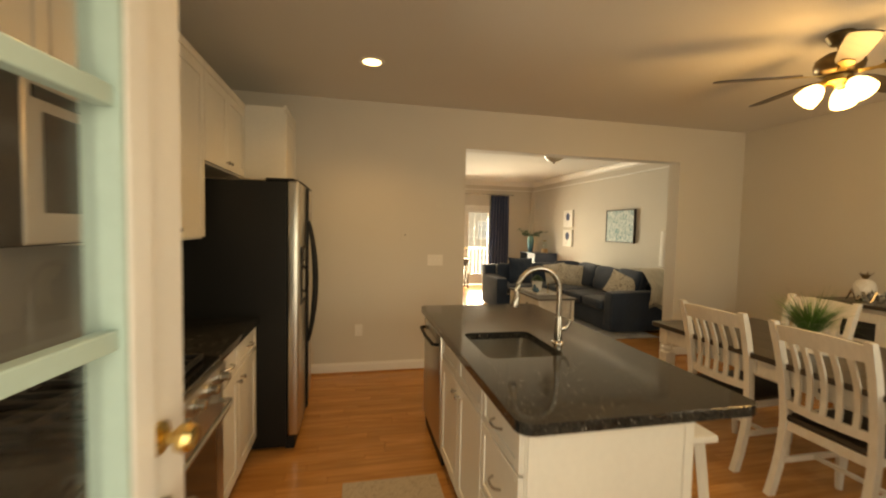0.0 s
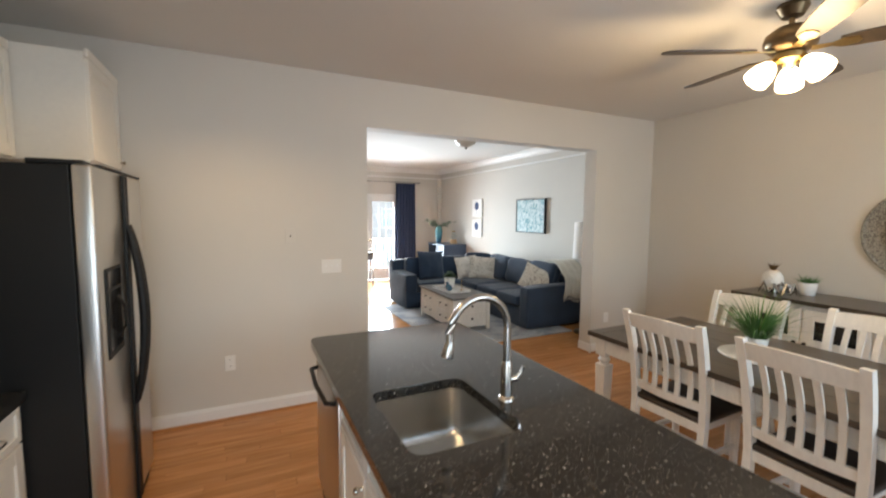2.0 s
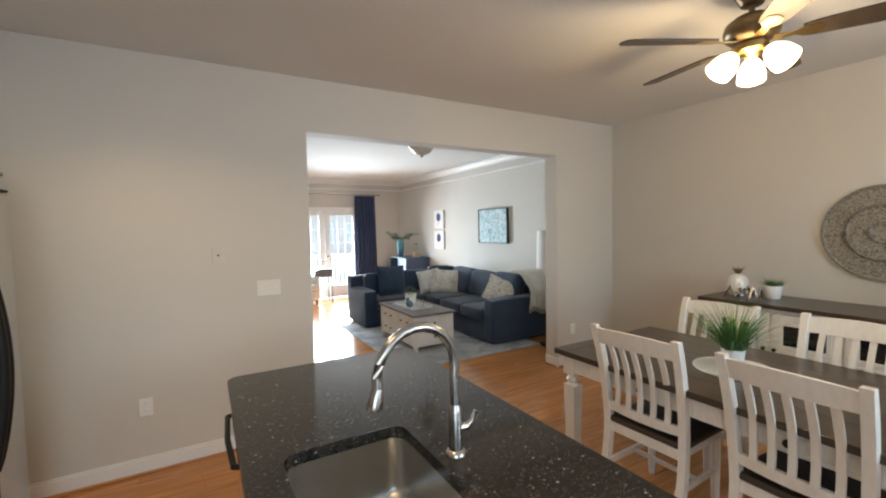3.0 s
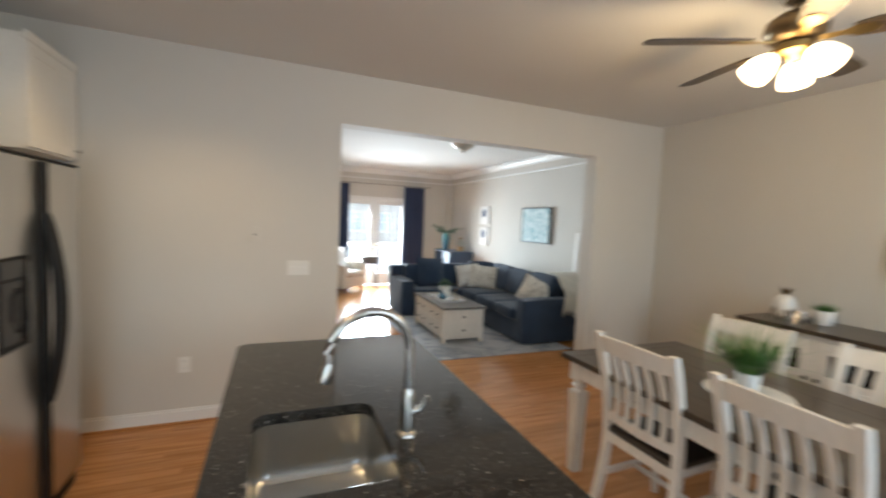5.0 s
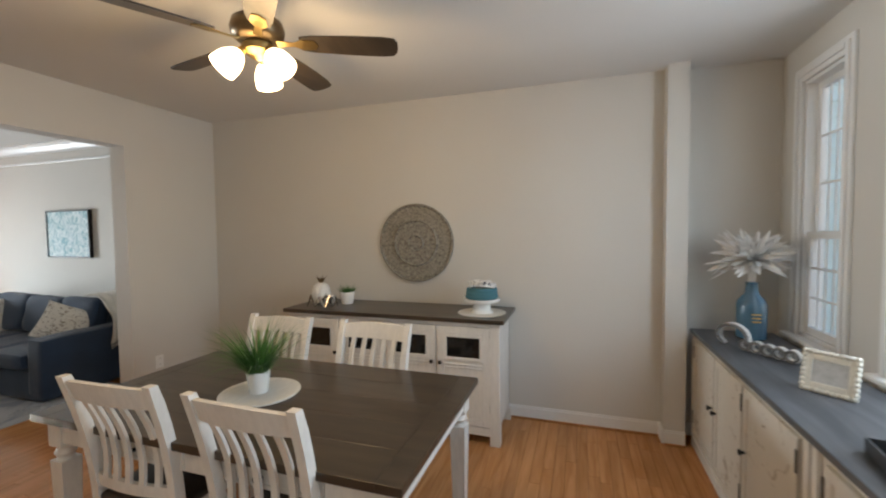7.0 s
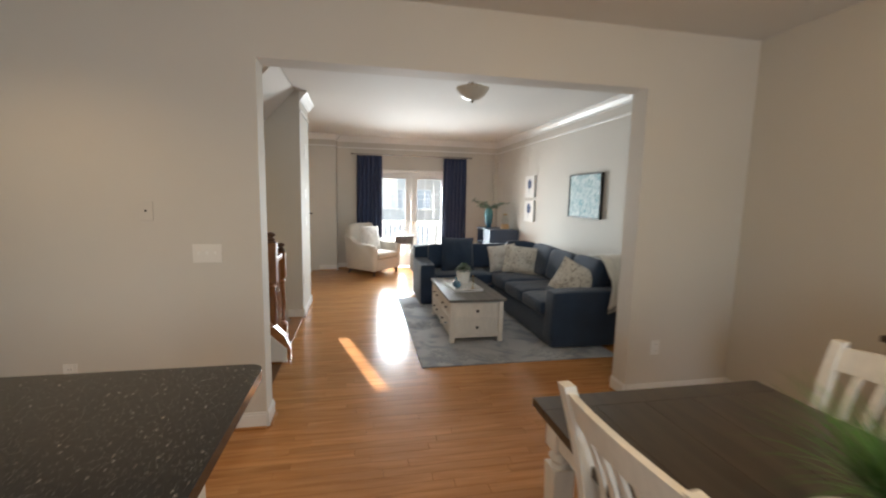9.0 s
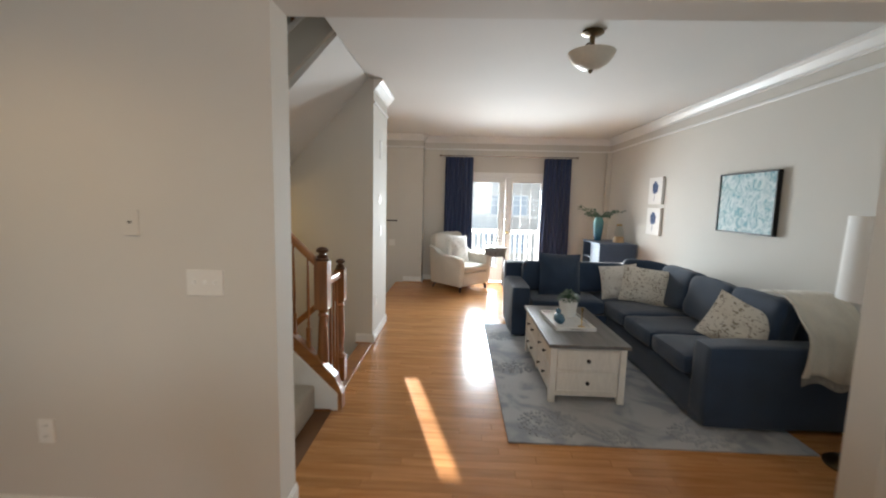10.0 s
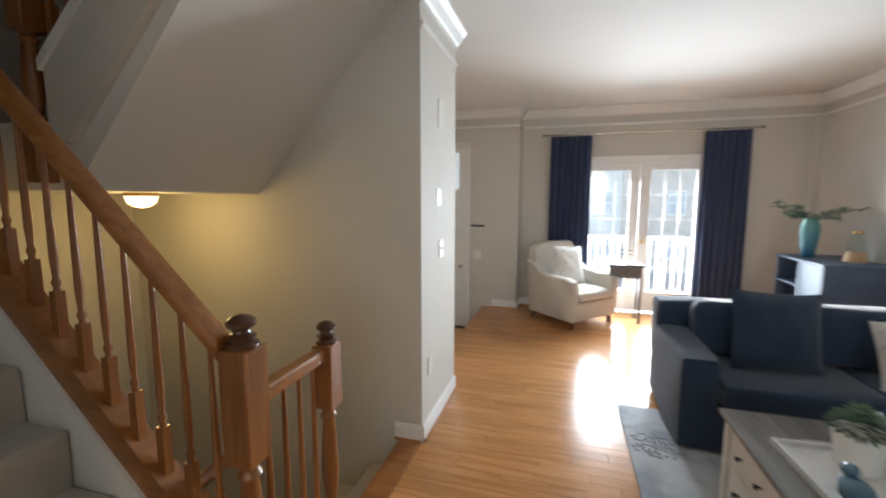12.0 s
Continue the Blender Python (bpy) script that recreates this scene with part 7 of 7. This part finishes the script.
for k in range(3):
    tube(bm, [(0, 0, 1.30), (0.163 * math.cos(2.094 * k), 0.163 * math.sin(2.094 * k), 1.30)], 0.003, 5)
part("spider", bm, BRONZE, shade)



# ---- outside ----
structure(blocks("ground", LAWN, [(-300, -300, -3.2, 300, 300, -3.0)]), "lawn and street level ground", "ground")
structure(blocks("entry_step", FLOOR_WOOD, [(0.85, 8.86, -0.339, 1.129, 9.6, -0.17)], bevel=0.004), "oak step down into the entry", "step")
structure(blocks("entry_riser", TRIM, [(1.1305, 8.86, -0.169, 1.142, 10.58, -0.0005)]), "white riser at the entry's edge", "trim")
structure(blocks("entry_floor", FLOOR_WOOD, [(-0.1, 8.85, -0.46, 1.13, 10.7, -0.34)]), "sunken entry floor", "floor")
structure(blocks("balcony_floor", TRIM, [(1.9, FAR + 0.18, -0.25, 4.6, FAR + 1.3, -0.05)]), "painted balcony floor", "balcony")
rl = thing("balcony_railing", "white balcony railing with square balusters", "railing", (0, 0, -0.05))
blocks("top_rail", TRIM, [(1.9, FAR + 1.2, 0.95, 4.6, FAR + 1.27, 1.0)], rl)
blocks("bottom_rail", TRIM, [(1.9, FAR + 1.215, 0.08, 4.6, FAR + 1.255, 0.13)], rl)
for i in range(23):
    x = 1.96 + 0.115 * i
    blocks("railing_baluster", TRIM, [(x - 0.015, FAR + 1.22, 0.0 if i % 11 == 0 else 0.13, x + 0.015, FAR + 1.25, 0.95)], rl)


def row_house(x, y, w, h, mat, label):
    t = thing("row_house", label, "house", (x, y, -3.0))
    blocks("wall", mat, [(-w / 2, 0, 0, w / 2, 8, h)], t)
    bm = bmesh.new()
    prism(bm, [(-0.3, h), (4.0, h + 2.2), (8.3, h)], -w / 2 - 0.2, w / 2 + 0.2, m=Matrix(((0, 0, 1, 0), (1, 0, 0, 0), (0, 1, 0, 0), (0, 0, 0, 1))))
    part("roof", bm, surface("grey_roof_shingle", (0.12, 0.115, 0.11), 0.9, vary=0.2), t, "grey shingle roof")
    for k in range(3):
        for z in (0.9, 3.6, 6.3):
            u = -w / 2 + w * (k + 0.5) / 3
            bm = bmesh.new()
            for a in ((u - 0.55, -0.06, z, u - 0.47, 0, z + 1.5), (u + 0.47, -0.06, z, u + 0.55, 0, z + 1.5), (u - 0.47, -0.06, z + 1.42, u + 0.47, 0, z + 1.5), (u - 0.47, -0.06, z, u + 0.47, 0, z + 0.08), (u - 0.02, -0.05, z + 0.08, u + 0.02, 0, z + 1.42), (u - 0.47, -0.049, z + 0.73, u - 0.02, 0, z + 0.78), (u + 0.02, -0.049, z + 0.73, u + 0.47, 0, z + 0.78)):
                box(bm, *a)
            f = part("window", bm, TRIM, t, "white window")
            blocks("pane", HOUSE_GLASS, [(u - 0.47, -0.02, z + 0.08, u + 0.47, -0.005, z + 1.42)], f)
    return t


# house panes: the sky's reflection is put into the pale base colour
HOUSE_GLASS = surface("glass_with_painted_sky_reflection", (0.50, 0.55, 0.60), 0.12, vary=0.1, bump=0)
BRICKY = surface("tan_brick_facade", (0.62, 0.56, 0.50), 0.85, vary=0.15, scale=2, grain=12)
PALE = surface("pale_siding_facade", (0.72, 0.71, 0.68), 0.7, vary=0.05)
for i in range(7):
    row_house(-16 + 6.2 * i, 33.0, 6.19, 8.5, PALE if i % 2 else BRICKY, "pale sided row house across the street" if i % 2 else "tan brick row house across the street")

# neighbour's wall with lapped siding beyond the bay, deck and rail
nb = thing("neighbour_wall", "pale green-grey lapped siding wall of the next house", "wall", (5.42, -0.72, -3.0))
blocks("sheathing", SIDING, [(0.03, -6.0, 0, 0.2, 0, 9.0)], nb)
for i in range(56):
    z = 1.6 + 0.115 * i
    bm = bmesh.new()
    prism(bm, [(0.029, z), (0.0, z), (0.018, z + 0.128), (0.029, z + 0.128)], 0.0, 6.0, m=Matrix(((1, 0, 0, 0), (0, 0, -1, 0), (0, 1, 0, 0), (0, 0, 0, 1))))
    part("siding_board", bm, SIDING, nb)
structure(blocks("deck", REDWOOD, [(-1.5, -4.0, -0.25, 5.4, -0.66, -0.10), (-0.9, -0.66, -0.25, 1.49, 0.19, -0.10)]), "red-brown stained deck", "deck")
dk = thing("deck_railing", "red-brown stained wooden deck railing", "railing", (0, 0, -0.10))
blocks("top_rail", REDWOOD, [(-1.5, -3.98, 1.0, 5.4, -3.86, 1.04)], dk)
blocks("mid_rail", REDWOOD, [(-1.5, -3.94, 0.85, 5.4, -3.90, 0.95)], dk)
blocks("low_rail", REDWOOD, [(-1.5, -3.94, 0.10, 5.4, -3.90, 0.18)], dk)
for i in range(46):
    x = -1.45 + 0.15 * i
    blocks("rail_slat", REDWOOD, [(x - 0.02, -3.9, 0.0, x + 0.02, -3.865, 0.85)], dk)


def tree(x, y, h, seed):
    r = random.Random(seed)
    t = thing("tree", "bare-edged green tree behind the house", "tree", (x, y, -3.0))
    bm = bmesh.new()
    tube(bm, [(0, 0, 0), (0.1, 0.05, h * 0.4), (0.0, 0.1, h * 0.9)], 0.2, 8, [0.24, 0.16, 0.03])
    for k in range(14):
        a, z = r.uniform(0, 6.28), h * r.uniform(0.35, 0.85)
        L = h * 0.32 * (1.1 - z / h) + 0.6
        tube(bm, [(0.05, 0.05, z), (L * 0.5 * math.cos(a), L * 0.5 * math.sin(a), z + 0.3 * L), (L * math.cos(a), L * math.sin(a), z + 0.5 * L)], 0.05, 5, [0.06, 0.035, 0.01])
    part("trunk", bm, surface("grey_bark", (0.12, 0.10, 0.085), 0.9, vary=0.25, grain=30, bump=0.6), t, "", True)
    bm = bmesh.new()
    for k in range(2600):
        a, q, z = r.uniform(0, 6.28), r.random() ** 0.5, r.uniform(0.38, 1.0)
        rad = h * 0.30 * math.sin(math.pi * min(1, (z - 0.3) / 0.75)) * q * r.uniform(0.7, 1.15)
        leaf_blade(bm, (rad * math.cos(a), rad * math.sin(a), h * z), (r.uniform(-1, 1), r.uniform(-1, 1), r.uniform(-0.5, 0.8)), 0.22, 0.13, 0.4, 2)
    part("crown", bm, LEAF_DARK, t, "green leaves")


for k, (x, y, h) in enumerate(((2.5, -22, 8), (-5, -25, 9), (8, -27, 8.5), (14, -24, 8), (-12, -26, 9))):
    tree(x, y, h, 40 + k)

# ---- oak floor boards, last ----
floor = structure(blocks("floor", SUBFLOOR, [(WEST, -0.47, -0.16, 5.13, NY1, -0.0125), (1.27, NY1, -0.16, EAST_L, 8.85, -0.0125), (1.13, 8.85, -0.46, EAST_L, FAR, -0.0125), (-0.1, 7.95, -0.16, 1.27, 8.85, -0.0125), (-0.14, 0.2, -0.16, 0.80, 0.38, -0.0125)]), "honey-coloured oak strip floor", "floor")
PW, LENGTHS = 0.0715, (0.45, 0.6, 0.75, 0.9, 1.1, 1.35)


def board_verts(x0, x1, y0, y1):
    e = 0.0006
    return [(x0, y0, -0.0124), (x1, y0, -0.0124), (x1, y1, -0.0124), (x0, y1, -0.0124), (x0 + e, y0 + e, 0), (x1 - e, y0 + e, 0), (x1 - e, y1 - e, 0), (x0 + e, y1 - e, 0)]


BOARD_FACES = [(4, 5, 6, 7), (0, 1, 5, 4), (1, 2, 6, 5), (2, 3, 7, 6), (3, 0, 4, 7)]
board_meshes = []
for L in LENGTHS:
    me = bpy.data.meshes.new("board")
    me.from_pydata(board_verts(0, L - 0.0003, 0, PW - 0.0003), [], BOARD_FACES)
    me.materials.append(FLOOR_WOOD)
    board_meshes.append(me)
rr = random.Random(77)
verts, faces, singles = [], [], 0
y = -0.47
while y < FAR - 0.01:
    y1 = min(y + PW - 0.0006, FAR)
    if y < NY1:
        x_lo, x_hi = WEST, 5.13
    elif y < 7.95:
        x_lo, x_hi = 1.401, EAST_L
    elif y < 8.85:
        x_lo, x_hi = -0.1, EAST_L
    elif y < 10.55:
        x_lo, x_hi = 1.13, EAST_L
    else:
        x_lo, x_hi = 1.62, EAST_L
    x = x_lo - rr.uniform(0, 0.4)
    while x < x_hi:
        k = rr.randrange(len(LENGTHS))
        x1 = x + LENGTHS[k]
        if x >= x_lo and x1 <= x_hi and 3.3 < y < 7.4 and x1 > 1.0 and singles < 300:
            o = new("board", board_meshes[k])
            o.location = (x, y, 0)
            o.parent = floor
            singles += 1
        else:
            a, b = max(x, x_lo), min(x1 - 0.0006, x_hi)
            if b - a > 0.02:
                s = len(verts)
                verts += board_verts(a, b, y, y1)
                faces += [tuple(s + q for q in f) for f in BOARD_FACES]
        x = x1
    y += PW
me = bpy.data.meshes.new("boards")
me.from_pydata(verts, [], faces)
me.materials.append(FLOOR_WOOD)
rest = new("boards", me)
rest.parent = floor
tagged(rest, kind="stuff")
